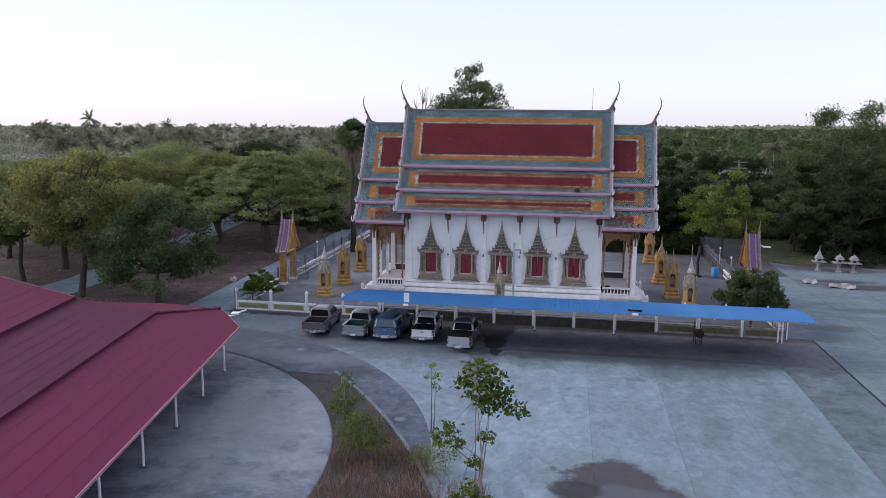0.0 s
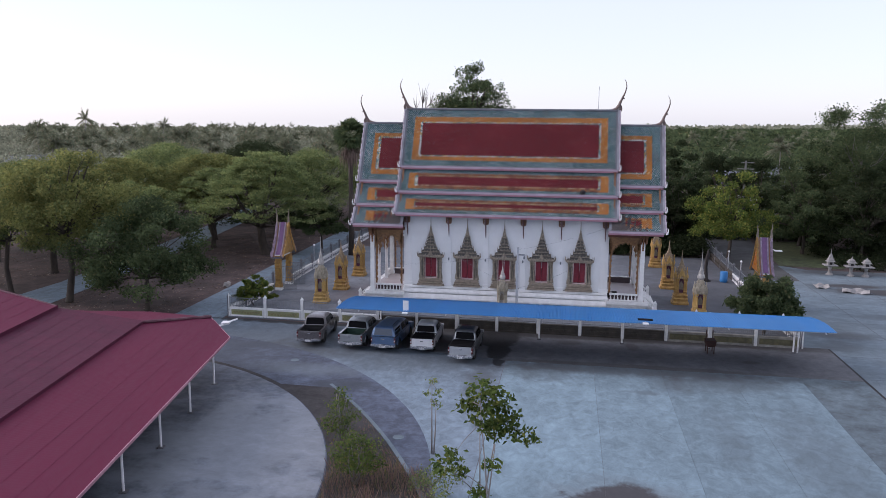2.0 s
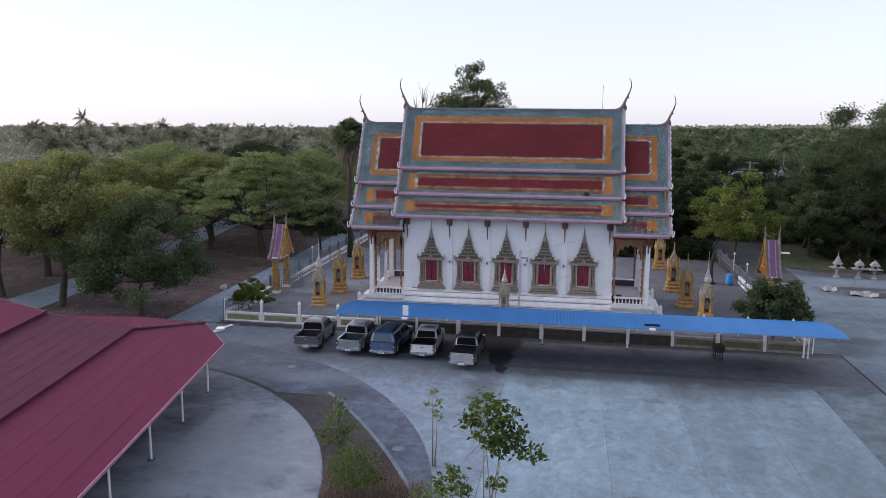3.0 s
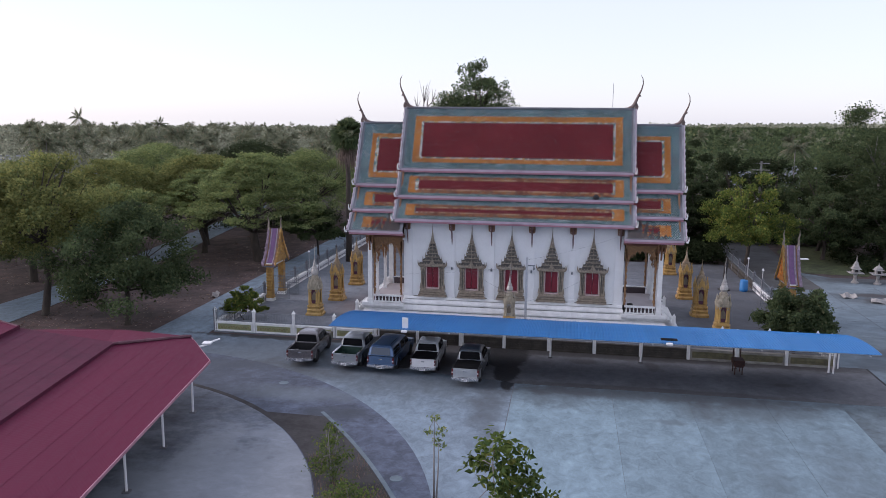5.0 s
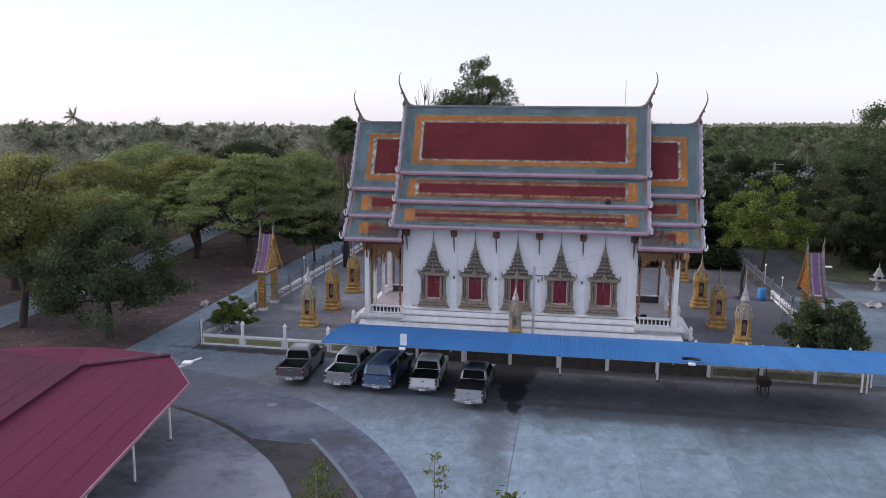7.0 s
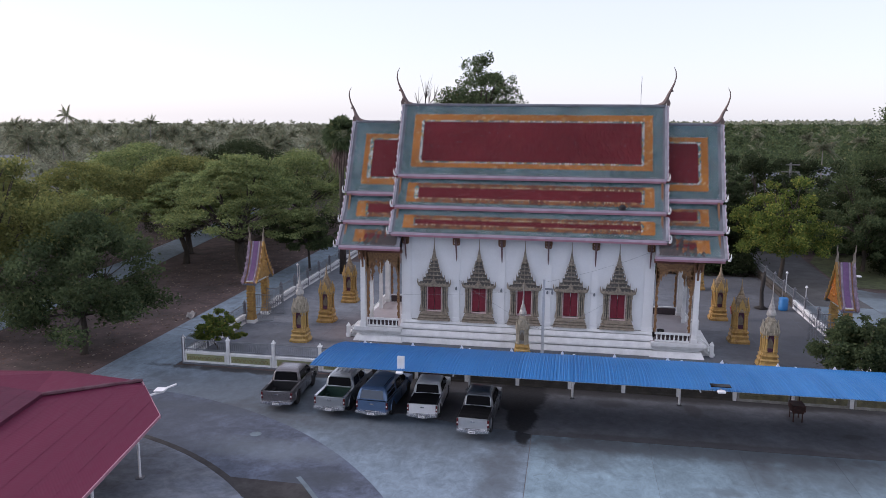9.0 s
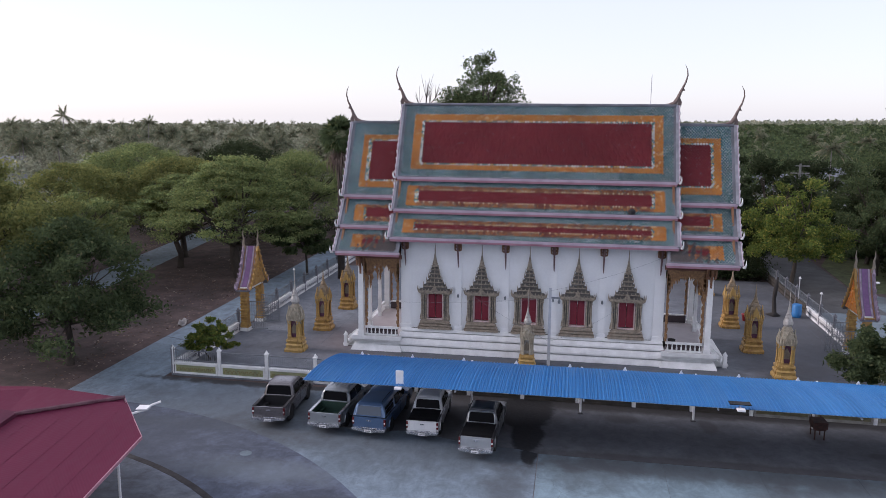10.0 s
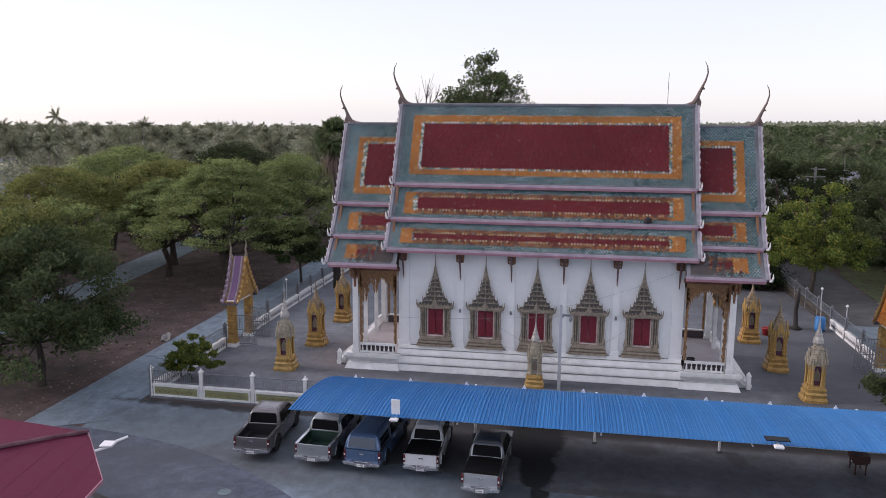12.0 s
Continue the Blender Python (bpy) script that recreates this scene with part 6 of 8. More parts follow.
        for s in (-1, 1):
            b = bmesh.new()
            vs = [b.verts.new(q) for q in ((s * 0.85, 0.25, 1.16), (s * 0.85, cab0 - 0.1, 1.16), (s * 0.765, cab0 + 0.0, 1.52), (s * 0.765, 0.36, 1.52), (s * 0.83, 0.25, 1.16), (s * 0.83, cab0 - 0.1, 1.16), (s * 0.745, cab0 + 0.0, 1.52), (s * 0.745, 0.36, 1.52))]
            for q in ((0, 1, 2, 3), (7, 6, 5, 4), (0, 4, 5, 1), (1, 5, 6, 2), (2, 6, 7, 3), (3, 7, 4, 0)):
                b.faces.new([vs[i] for i in q])
            part("side_glass", b, M["car_glass"], cn, "dark canopy side glass")
            b = bmesh.new()
            tube(b, [(s * 0.56, 0.5, 1.745), (s * 0.57, 0.7, 1.785), (s * 0.57, cab0 + 0.1, 1.785), (s * 0.56, cab0 + 0.3, 1.745)], 0.016, 5)
            part("roof_rail", b, M["plastic_black"], cn)
    return g


M["canopy_glass"] = mat("canopy_glass", (0.03, 0.05, 0.08), 0.12, var=0.1, scale=2, bump=0, spec=0.8)
P_GREY, P_SILVER = paint("paint_dark_grey", (0.15, 0.142, 0.148), 0.3, 0.5), paint("paint_silver", (0.34, 0.37, 0.39), 0.35, 0.6)
P_BLUE, P_WHITE = paint("paint_blue_grey", (0.09, 0.16, 0.29), 0.35, 0.5), paint("paint_white", (0.7, 0.71, 0.72), 0.35, 0.05)
P_DARK = paint("paint_dark_silver", (0.16, 0.165, 0.175), 0.32, 0.6)
P_PALE = paint("paint_pale_silver", (0.5, 0.52, 0.54), 0.35, 0.7)
GREEN_LINER = mat("green_liner", (0.02, 0.055, 0.04), 0.6, var=0.2, scale=4)
pickup("dark grey pickup truck with an empty black bed", -15.72, 45.75, 3, 0.93, P_GREY, M["plastic_black"])
pickup("silver pickup truck with a dark green bed liner", -12.95, 45.55, -2, 0.92, P_SILVER, GREEN_LINER, bed_bar=True, ribs=True)
pickup("blue grey pickup truck with a hard rear canopy", -10.8, 45.4, -3, 0.93, P_BLUE, M["plastic_black"], canopy=True)
pickup("white pickup truck with a black covered bed", -8.37, 45.5, 1, 0.9, P_WHITE, M["plastic_black"], cover=True, slim=0.91)
pickup("dark silver pickup truck with a pale tailgate and black bed cover", -5.78, 44.1, -2, 0.95, P_DARK, M["plastic_black"], tailgate=P_PALE, cover=True, surround=P_PALE, slim=0.88)

# ---- long red-roofed hall ----
M["cap_red"] = mat("mortar_cap", (0.14, 0.07, 0.085), 0.8, var=0.3, scale=2, fine=12, second=(0.09, 0.03, 0.045))
hall = thing("hall", "long open hall with stepped maroon sheet roofs and white posts", "building", pose(-17.48, 38.24, 0, 0, 0, -80.2))


def roof_plane(name, pts, thick, material, label):
    """Roof plane over (along, inward, height) corners; inward is local -y."""
    b = bmesh.new()
    top = [b.verts.new((a, -q, z)) for a, q, z in pts]
    low = [b.verts.new((a, -q, z - thick)) for a, q, z in pts]
    b.faces.new(top)
    b.faces.new(low[::-1])
    for i in range(len(pts)):
        j = (i + 1) % len(pts)
        b.faces.new((top[j], top[i], low[i], low[j]))
    return part(name, b, material, hall, label)


def courses(a0, a1, q0, z0, q1, z1, n, material, a_far=None):
    """Overlapping corrugated sheet courses parallel to the eave."""
    for k in range(n):
        f0, f1 = k / n, (k + 1) / n
        qa, qb = q0 + (q1 - q0) * f0, q0 + (q1 - q0) * f1 + 0.05
        za, zb = z0 + (z1 - z0) * f0 + 0.003, z0 + (z1 - z0) * f1 + 0.002
        s0 = a0 if a_far is None else a_far(qa)
        s1 = a0 if a_far is None else a_far(qb)
        m = int((a1 - a0) / 0.085)
        t = np.linspace(0, 1, m + 1)
        hz = 0.001 * np.where(np.arange(m + 1) % 2, 1.0, -1.0)
        lo = np.stack([s0 + (a1 - s0) * t, np.full(m + 1, -qa), za + hz], 1)
        hi = np.stack([s1 + (a1 - s1) * t, np.full(m + 1, -qb), zb + hz], 1)
        under = lo - np.array([0, 0, 0.0015])
        v = np.concatenate([lo, hi, under])
        i = np.arange(m)
        f = np.concatenate([np.stack([i, i + 1, i + m + 2, i + m + 1], 1), np.stack([i + 2 * m + 2, i + 2 * m + 3, i + 1, i], 1)])
        o = new("roof_course", raw_mesh("roof_course", v, f, material))
        o.parent = hall


def hip_edge(q):
    return 0.1 - 1.694 * q if q < 1.93 else -3.17 + (q - 1.93) * 1.053


roof_plane("roof_deck", [(0.1, 0.02, 2.66), (46, 0.02, 2.66), (46, 4.9, 3.3), (-0.05, 4.9, 3.3), (-3.1, 1.95, 2.9)], 0.06, M["red_roof"], "")
courses(0.1, 46, 0.0, 2.68, 4.9, 3.34, 6, M["red_roof"], hip_edge)
roof_plane("roof_deck", [(-0.3, 4.75, 3.44), (46, 4.75, 3.44), (46, 9.35, 4.14), (-0.1, 9.35, 4.14)], 0.06, M["red_roof_b"], "")
courses(-0.3, 46, 4.7, 3.46, 9.35, 4.16, 7, M["red_roof_b"])
roof_plane("roof_deck", [(0.0, 9.2, 4.3), (46, 9.2, 4.3), (46, 14.6, 5.2), (-1.5, 14.6, 5.2)], 0.06, M["red_roof"], "")
courses(-0.2, 46, 9.15, 4.32, 14.6, 5.24, 7, M["red_roof"], lambda q: 0.0 - (q - 9.2) * 0.28)
roof_plane("roof_slope", [(46, 14.6, 5.24), (46, 29, 2.7), (-1.5, 29, 2.7), (-1.5, 14.6, 5.24)], 0.08, M["red_roof"], "rear maroon sheet roof slope")
roof_plane("roof_hip", [(-3.17, 1.93, 2.93), (-0.2, 4.75, 3.36), (-4.5, 6.0, 2.9), (-4.0, 4.3, 2.9)], 0.06, M["red_roof"], "maroon hipped roof end")
roof_plane("roof_hip", [(-0.2, 4.75, 3.36), (-0.1, 9.3, 4.1), (-4.55, 9.3, 2.9), (-4.5, 6.0, 2.9)], 0.06, M["red_roof"], "maroon hipped roof end")
bm = bmesh.new()
tube(bm, [(-3.17 + 3.0 * k / 12, -1.93 - 2.85 * k / 12, 2.96 + 0.46 * k / 12 + 0.012 * (k % 2)) for k in range(13)], [0.07 + 0.012 * ((k * 5) % 3) for k in range(13)], 6)
part("hip_cap", bm, M["cap_red"], hall, "grey red mortar hip cap")
bm = bmesh.new()
tube(bm, [(0.0, -9.2, 4.28), (-1.5, -14.6, 5.24)], 0.09, 6)
part("verge_cap", bm, M["cap_red"], hall, "grey mortar verge cap")
bm = bmesh.new()
box(bm, 0.1, 46, -0.01, 0.03, 2.58, 2.7)
part("fascia", bm, M["pink"], hall, "pale pinkish fascia board")
bm = bmesh.new()
v = [bm.verts.new(p) for p in ((0.1, 0.03, 2.55), (0.1, 0.03, 2.69), (-3.18, -1.91, 2.93), (-3.18, -1.91, 2.8), (0.08, -0.01, 2.55), (0.08, -0.01, 2.69), (-3.15, -1.95, 2.93), (-3.15, -1.95, 2.8))]
for q in ((0, 1, 2, 3), (7, 6, 5, 4), (0, 4, 5, 1), (1, 5, 6, 2), (2, 6, 7, 3), (3, 7, 4, 0)):
    bm.faces.new([v[i] for i in q])
part("fascia", bm, M["pink"], hall, "pale pinkish fascia board")
for z0, z1, q in ((3.3, 3.46, 4.72), (4.12, 4.32, 9.2)):
    bm = bmesh.new()
    box(bm, -0.2, 46, -q - 0.03, -q + 0.01, z0, z1)
    part("fascia", bm, M["red_roof_b"], hall, "dark maroon step fascia")
for k in range(9):
    bm = bmesh.new()
    a = 0.12 + 4.07 * k
    lathe(bm, [(0.055, 0.0), (0.055, 2.62)], 8, a, -0.92)
    p = part("post", bm, M["white_paint"], hall, "slim white steel post")
    bm = bmesh.new()
    box(bm, a - 0.14, a + 0.14, -1.06, -0.78, 0, 0.1)
    part("post_foot", bm, M["concrete_old"], p)
    for q in (5.0, 9.5, 14.5):
        bm = bmesh.new()
        lathe(bm, [(0.1, 0.0), (0.1, 3.2)], 8, a, -q)
        part("post", bm, M["white_paint"], hall, "white inner post")
bm = bmesh.new()
box(bm, -0.3, 46, -28.5, -4.2, 0.0, 0.06)
part("hall_floor", bm, M["concrete_disc"], hall, "grey concrete floor slab")
# white flood lamp on an arm beside the cut corner
bm = bmesh.new()
tube(bm, [(-1.9, -1.15, 2.76), (-2.3, -0.7, 2.78), (-2.5, -0.6, 2.88), (-2.75, -0.3, 2.94)], 0.05, 6)
fl = part("lamp_arm", bm, M["white_paint"], hall, "white bent lamp arm")
bm = bmesh.new()
box(bm, -2.5, -2.05, -1.05, -0.6, 2.84, 2.9)
beveled(bm, 0.012)
part("lamp_panel", bm, M["white_paint"], fl, "flat white lamp panel")


# ---- vegetation ----
def leaf_set(name, stops, translucent=0.42):
    return island_mat(name, stops, 0.85, 0.3, 0.4, translucent, 0.1)


M["leaf_mid"] = leaf_set("leaves_mid_green", [(0, (0.189, 0.236, 0.097)), (0.35, (0.236, 0.280, 0.111)), (0.7, (0.124, 0.169, 0.073)), (0.93, (0.325, 0.329, 0.128))])
M["leaf_olive"] = leaf_set("leaves_olive", [(0, (0.185, 0.203, 0.074)), (0.35, (0.228, 0.241, 0.084)), (0.7, (0.123, 0.152, 0.059)), (0.9, (0.290, 0.279, 0.096))])
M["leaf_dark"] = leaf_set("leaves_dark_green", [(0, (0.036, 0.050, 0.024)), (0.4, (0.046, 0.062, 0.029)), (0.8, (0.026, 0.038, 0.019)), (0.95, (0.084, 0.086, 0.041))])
M["leaf_fresh"] = leaf_set("leaves_fresh_green", [(0, (0.105, 0.15, 0.042)), (0.35, (0.135, 0.18, 0.048)), (0.7, (0.07, 0.11, 0.036)), (0.92, (0.2, 0.21, 0.055))])
M["leaf_lime"] = leaf_set("leaves_yellow_green", [(0, (0.130, 0.178, 0.043)), (0.35, (0.184, 0.216, 0.049)), (0.6, (0.081, 0.124, 0.038)), (0.88, (0.292, 0.281, 0.065))])
# far leaves: distance haze is put into this paler green
M["leaf_far"] = leaf_set("leaves_far_hazy_green", [(0, (0.247, 0.267, 0.189)), (0.35, (0.293, 0.305, 0.221)), (0.7, (0.195, 0.215, 0.156)), (0.92, (0.338, 0.325, 0.240))])
M["leaf_deep"] = leaf_set("leaves_deep_green", [(0, (0.077, 0.105, 0.051)), (0.4, (0.095, 0.127, 0.058)), (0.8, (0.051, 0.077, 0.038)), (0.95, (0.153, 0.159, 0.077))])
M["frond"] = leaf_set("palm_fronds", [(0, (0.161, 0.178, 0.115)), (0.4, (0.201, 0.213, 0.138)), (0.8, (0.121, 0.138, 0.092)), (0.93, (0.276, 0.230, 0.161))])
M["dead_frond"] = leaf_set("dead_fronds", [(0, (0.16, 0.12, 0.1)), (0.4, (0.2, 0.15, 0.13)), (0.8, (0.11, 0.085, 0.07))], 0.1)
M["litter"] = leaf_set("fallen_leaves", [(0, (0.2, 0.15, 0.12)), (0.4, (0.14, 0.09, 0.07)), (0.7, (0.3, 0.26, 0.22)), (0.85, (0.07, 0.05, 0.04))], 0.05)
M["dry_grass"] = leaf_set("dry_grass", [(0, (0.25, 0.16, 0.13)), (0.3, (0.31, 0.21, 0.17)), (0.6, (0.17, 0.11, 0.095)), (0.7, (0.15, 0.15, 0.075))], 0.2)


def kites(points, size, rng, up=0.6, slim=0.55):
    """A small kite-shaped leaf at each point."""
    n = len(points)
    nrm = rng.normal(0, 1, (n, 3))
    nrm[:, 2] += up
    nrm /= np.linalg.norm(nrm, axis=1, keepdims=True)
    a = rng.normal(0, 1, (n, 3))
    a -= nrm * (a * nrm).sum(1, keepdims=True)
    a /= np.linalg.norm(a, axis=1, keepdims=True)
    b = np.cross(nrm, a)
    s = (size * rng.uniform(0.6, 1.3, n))[:, None]
    bend = nrm * s * 0.12
    v = np.stack([points + a * s * 0.6, points + b * s * slim * 0.5 + bend, points - a * s * 0.45, points - b * s * slim * 0.5 + bend], 1)
    f = (np.arange(4)[None] + 4 * np.arange(n)[:, None])
    return v.reshape(-1, 3), f


def clump_points(centres, radii, counts, rng, flat=0.6):
    """Points in flattened shells round clump centres."""
    out = []
    for c, r, k in zip(centres, radii, counts):
        d = rng.normal(0, 1, (k, 3))
        d /= np.linalg.norm(d, axis=1, keepdims=True)
        rad = r * rng.uniform(0.35, 1.0, (k, 1)) ** 0.6 * (1 + 0.25 * rng.normal(0, 1, (k, 1)))
        p = d * rad
        p[:, 2] *= flat
        out.append(np.asarray(c) + p)
    return np.concatenate(out)


def branch_tree(bm, base, fork, tips, r0, rng, trunk_bend=0.3):
    """Tapered trunk to the fork and a bowed limb to each tip, some forking again."""
    bx, by = rng.normal(0, trunk_bend, 2)
    mid = ((base[0] + fork[0]) / 2 + bx * 0.5, (base[1] + fork[1]) / 2 + by * 0.5, (base[2] + fork[2]) / 2)
    tube(bm, [(base[0], base[1], base[2] - 0.1), (base[0], base[1], base[2] + 0.15), mid, fork], [r0 * 1.5, r0 * 1.1, r0 * 0.9, r0 * 0.75], 8)
    for t in tips:
        t = Vector(t)
        fo = Vector(fork)
        m1 = fo.lerp(t, 0.45) + Vector((rng.normal(0, 0.2), rng.normal(0, 0.2), rng.normal(0.15, 0.2)))
        rl = r0 * rng.uniform(0.28, 0.48)
        tube(bm, [fo, m1, t], [rl, rl * 0.65, rl * 0.2], 5)
        for _ in range(2):
            e = t + Vector((rng.normal(0, 0.9), rng.normal(0, 0.9), rng.normal(0.2, 0.5)))
            tube(bm, [m1, m1.lerp(e, 0.5) + Vector((0, 0, 0.15)), e], [rl * 0.5, rl * 0.3, rl * 0.08], 4)


def tree(label, x, y, top, radius, crown_base, leaf, n_leaves=11000, clumps=38, shape="round", trunk_r=0.22, leaf_size=0.24, seed=1, bark="bark", trunk_top=None, flat=0.62, group="grove trees"):
    rng = np.random.default_rng(seed)
    g = thing("tree", label, "tree", pose(x, y, 0), group)
    n_leaves, clumps = int(n_leaves * (2.2 if shape == "umbrella" else 1.7)), int(clumps * (2.4 if shape == "umbrella" else 1.5))
    h = top - crown_base
    cs, rs = [], []
    for i in range(clumps):
        a = i * 2.39996 + rng.normal(0, 0.35)
        q = math.sqrt((i + 0.5) / clumps)
        if shape == "umbrella":
            rr = radius * q * rng.uniform(0.85, 1.08)
            z = crown_base + h * (0.97 * max(0.0, 1 - q ** 1.9) - 0.04) + rng.normal(0, 0.18) - (h * 0.22 * (1 - q) if i % 4 == 0 else 0.0)
            rs.append(radius * rng.uniform(0.1, 0.16))
        elif shape == "open":
            rr = radius * q * rng.uniform(0.6, 1.1)
            z = crown_base + h * (0.1 + 0.88 * rng.uniform(0, 1) ** 0.8 * math.sqrt(max(0.08, 1 - 0.9 * q * q)))
            rs.append(radius * rng.uniform(0.12, 0.22))
        else:
            rr = radius * q * rng.uniform(0.65, 1.14)
            z = crown_base + h * (0.12 + 0.8 * rng.uniform(0.0, 1.0) * math.sqrt(max(0.05, 1 - q * q)))
            rs.append(radius * rng.uniform(0.1, 0.21))
        cs.append((rr * math.cos(a), rr * math.sin(a), min(z, top - rs[-1] * 0.5)))
    tot = sum(r * r for r in rs)
    counts = [max(20, int(n_leaves * r * r / tot)) for r in rs]
    p = clump_points(cs, rs, counts, rng, flat)
    v, f = kites(p, leaf_size, rng, up=1.5 if shape == "umbrella" else 0.7)
    bm = bmesh.new()
    fz = trunk_top if trunk_top else crown_base + h * 0.18
    fork = (rng.normal(0, 0.25), rng.normal(0, 0.25), fz)
    tips = [cs[i] for i in rng.choice(clumps, min(clumps, 11 if shape == "umbrella" else 16), replace=False)]
    branch_tree(bm, (0, 0, 0), fork, tips, trunk_r, rng)
    part("trunk", bm, M[bark], g, "rough brown trunk and limbs", smooth=True)
    c = new("crown", raw_mesh("crown", v, f, M[leaf]))
    c.parent = g
    return g


LEFT = "broad tree with an olive green crown over bare soil"
RAIN = "spreading umbrella-shaped tree with a dense green crown"
DARK = "dense dark green tree behind the court fence"
tree(LEFT, -46.5, 63.7, 11.8, 6.4, 3.4, "leaf_olive", 18000, 46, seed=2, trunk_r=0.3)
tree(LEFT, -37.9, 53.6, 12.7, 6.0, 3.6, "leaf_olive", 17000, 52, seed=3, trunk_r=0.26, shape="open")
tree("dark leafy tree with a low crown over bare soil", -30.6, 52.3, 8.6, 5.2, 1.2, "leaf_deep", 14000, 60, "open", seed=4, trunk_r=0.2)
tree(LEFT, -44.5, 55.5, 9.8, 4.6, 3.2, "leaf_mid", 11000, 38, seed=31, trunk_r=0.2)
tree(LEFT, -53.0, 57.0, 10.4, 5.2, 3.0, "leaf_mid", 11000, 38, seed=32, trunk_r=0.22)
tree(RAIN, -31.4, 77.2, 11.2, 6.9, 4.4, "leaf_mid", 19000, 90, "umbrella", seed=5, trunk_r=0.5, trunk_top=3.0, flat=0.32, leaf_size=0.22)
tree(RAIN, -38.9, 80.5, 9.0, 5.0, 4.9, "leaf_mid", 11000, 60, "umbrella", seed=71, trunk_r=0.3, trunk_top=2.6, flat=0.32, leaf_size=0.22)
tree(RAIN, -41.2, 85.6, 10.4, 7.6, 5.6, "leaf_olive", 13000, 70, "umbrella", seed=6, trunk_r=0.32, trunk_top=3.8, flat=0.4)
tree(RAIN, -33.0, 97.5, 10.6, 8.6, 4.4, "leaf_mid", 15000, 64, "umbrella", seed=7, trunk_r=0.35, trunk_top=3.6, flat=0.55)
tree(RAIN, -52.0, 92.0, 10.8, 8.2, 4.0, "leaf_mid", 13000, 60, "umbrella", seed=8, trunk_r=0.35, trunk_top=3.6, flat=0.55)
tree(RAIN, -44.0, 106.0, 11.4, 9.0, 4.6, "leaf_dark", 13000, 60, "umbrella", seed=9, trunk_r=0.35, trunk_top=3.6, flat=0.55)
tree(RAIN, -26.5, 108.0, 10.0, 7.8, 4.0, "leaf_mid", 11000, 50, "umbrella", seed=10, trunk_r=0.3, trunk_top=3.6, flat=0.55)
tree(RAIN, -60.0, 78.0, 9.6, 7.0, 4.4, "leaf_mid", 11000, 50, "umbrella", seed=33, trunk_r=0.3, trunk_top=3.2, flat=0.45)
tree(RAIN, -37.5, 90.5, 9.8, 7.6, 5.2, "leaf_mid", 13000, 60, "umbrella", seed=34, trunk_r=0.3, trunk_top=3.6, flat=0.4)
tree(RAIN, -48.5, 79.5, 10.0, 7.4, 4.6, "leaf_olive", 13000, 60, "umbrella", seed=35, trunk_r=0.3, trunk_top=3.4, flat=0.45)
tree(LEFT, -42.0, 69.0, 8.8, 5.4, 3.2, "leaf_mid", 12000, 44, seed=36, trunk_r=0.24)
tree(LEFT, -55.5, 67.5, 10.6, 6.0, 3.0, "leaf_mid", 12000, 44, seed=37, trunk_r=0.24)
tree(RAIN, -57.0, 104.0, 11.0, 9.0, 5.0, "leaf_mid", 12000, 56, "umbrella", seed=38, trunk_r=0.3, trunk_top=3.4, flat=0.45)
tree("small dense dark tree beside the side fence", -25.8, 79.3, 6.3, 3.0, 1.8, "leaf_deep", 9000, 30, seed=11, trunk_r=0.12)
tree("slim tree with bright yellow green leaves beside the fence", 16.9, 83.0, 10.4, 4.3, 1.9, "leaf_lime", 13000, 70, "round", seed=12, trunk_r=0.2, leaf_size=0.22)
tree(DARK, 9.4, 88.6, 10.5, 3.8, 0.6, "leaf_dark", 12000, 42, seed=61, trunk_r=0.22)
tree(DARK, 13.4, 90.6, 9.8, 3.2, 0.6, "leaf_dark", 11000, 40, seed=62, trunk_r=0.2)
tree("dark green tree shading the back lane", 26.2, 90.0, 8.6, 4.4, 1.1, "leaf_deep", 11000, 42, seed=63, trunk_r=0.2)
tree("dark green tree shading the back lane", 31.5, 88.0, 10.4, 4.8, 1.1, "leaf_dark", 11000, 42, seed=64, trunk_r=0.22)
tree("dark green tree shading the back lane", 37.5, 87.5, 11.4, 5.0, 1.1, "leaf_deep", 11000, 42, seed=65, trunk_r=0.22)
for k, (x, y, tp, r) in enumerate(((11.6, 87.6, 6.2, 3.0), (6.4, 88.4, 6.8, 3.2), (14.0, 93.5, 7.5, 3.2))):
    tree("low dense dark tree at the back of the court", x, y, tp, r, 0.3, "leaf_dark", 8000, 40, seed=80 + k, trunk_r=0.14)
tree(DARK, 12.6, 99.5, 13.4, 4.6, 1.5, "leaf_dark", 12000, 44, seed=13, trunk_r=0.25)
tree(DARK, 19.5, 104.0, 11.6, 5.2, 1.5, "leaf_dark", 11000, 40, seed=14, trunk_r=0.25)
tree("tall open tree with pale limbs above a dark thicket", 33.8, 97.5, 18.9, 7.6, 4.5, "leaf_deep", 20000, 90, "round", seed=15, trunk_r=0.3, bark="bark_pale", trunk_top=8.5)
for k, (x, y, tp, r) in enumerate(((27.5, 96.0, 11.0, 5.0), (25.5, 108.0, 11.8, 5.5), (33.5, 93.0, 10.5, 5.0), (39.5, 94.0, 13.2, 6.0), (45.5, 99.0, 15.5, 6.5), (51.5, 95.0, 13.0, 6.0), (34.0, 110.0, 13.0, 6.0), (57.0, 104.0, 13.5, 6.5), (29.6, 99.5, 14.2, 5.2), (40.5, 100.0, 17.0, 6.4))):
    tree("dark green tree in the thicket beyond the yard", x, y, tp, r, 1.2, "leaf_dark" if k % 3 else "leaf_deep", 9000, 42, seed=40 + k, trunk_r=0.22)
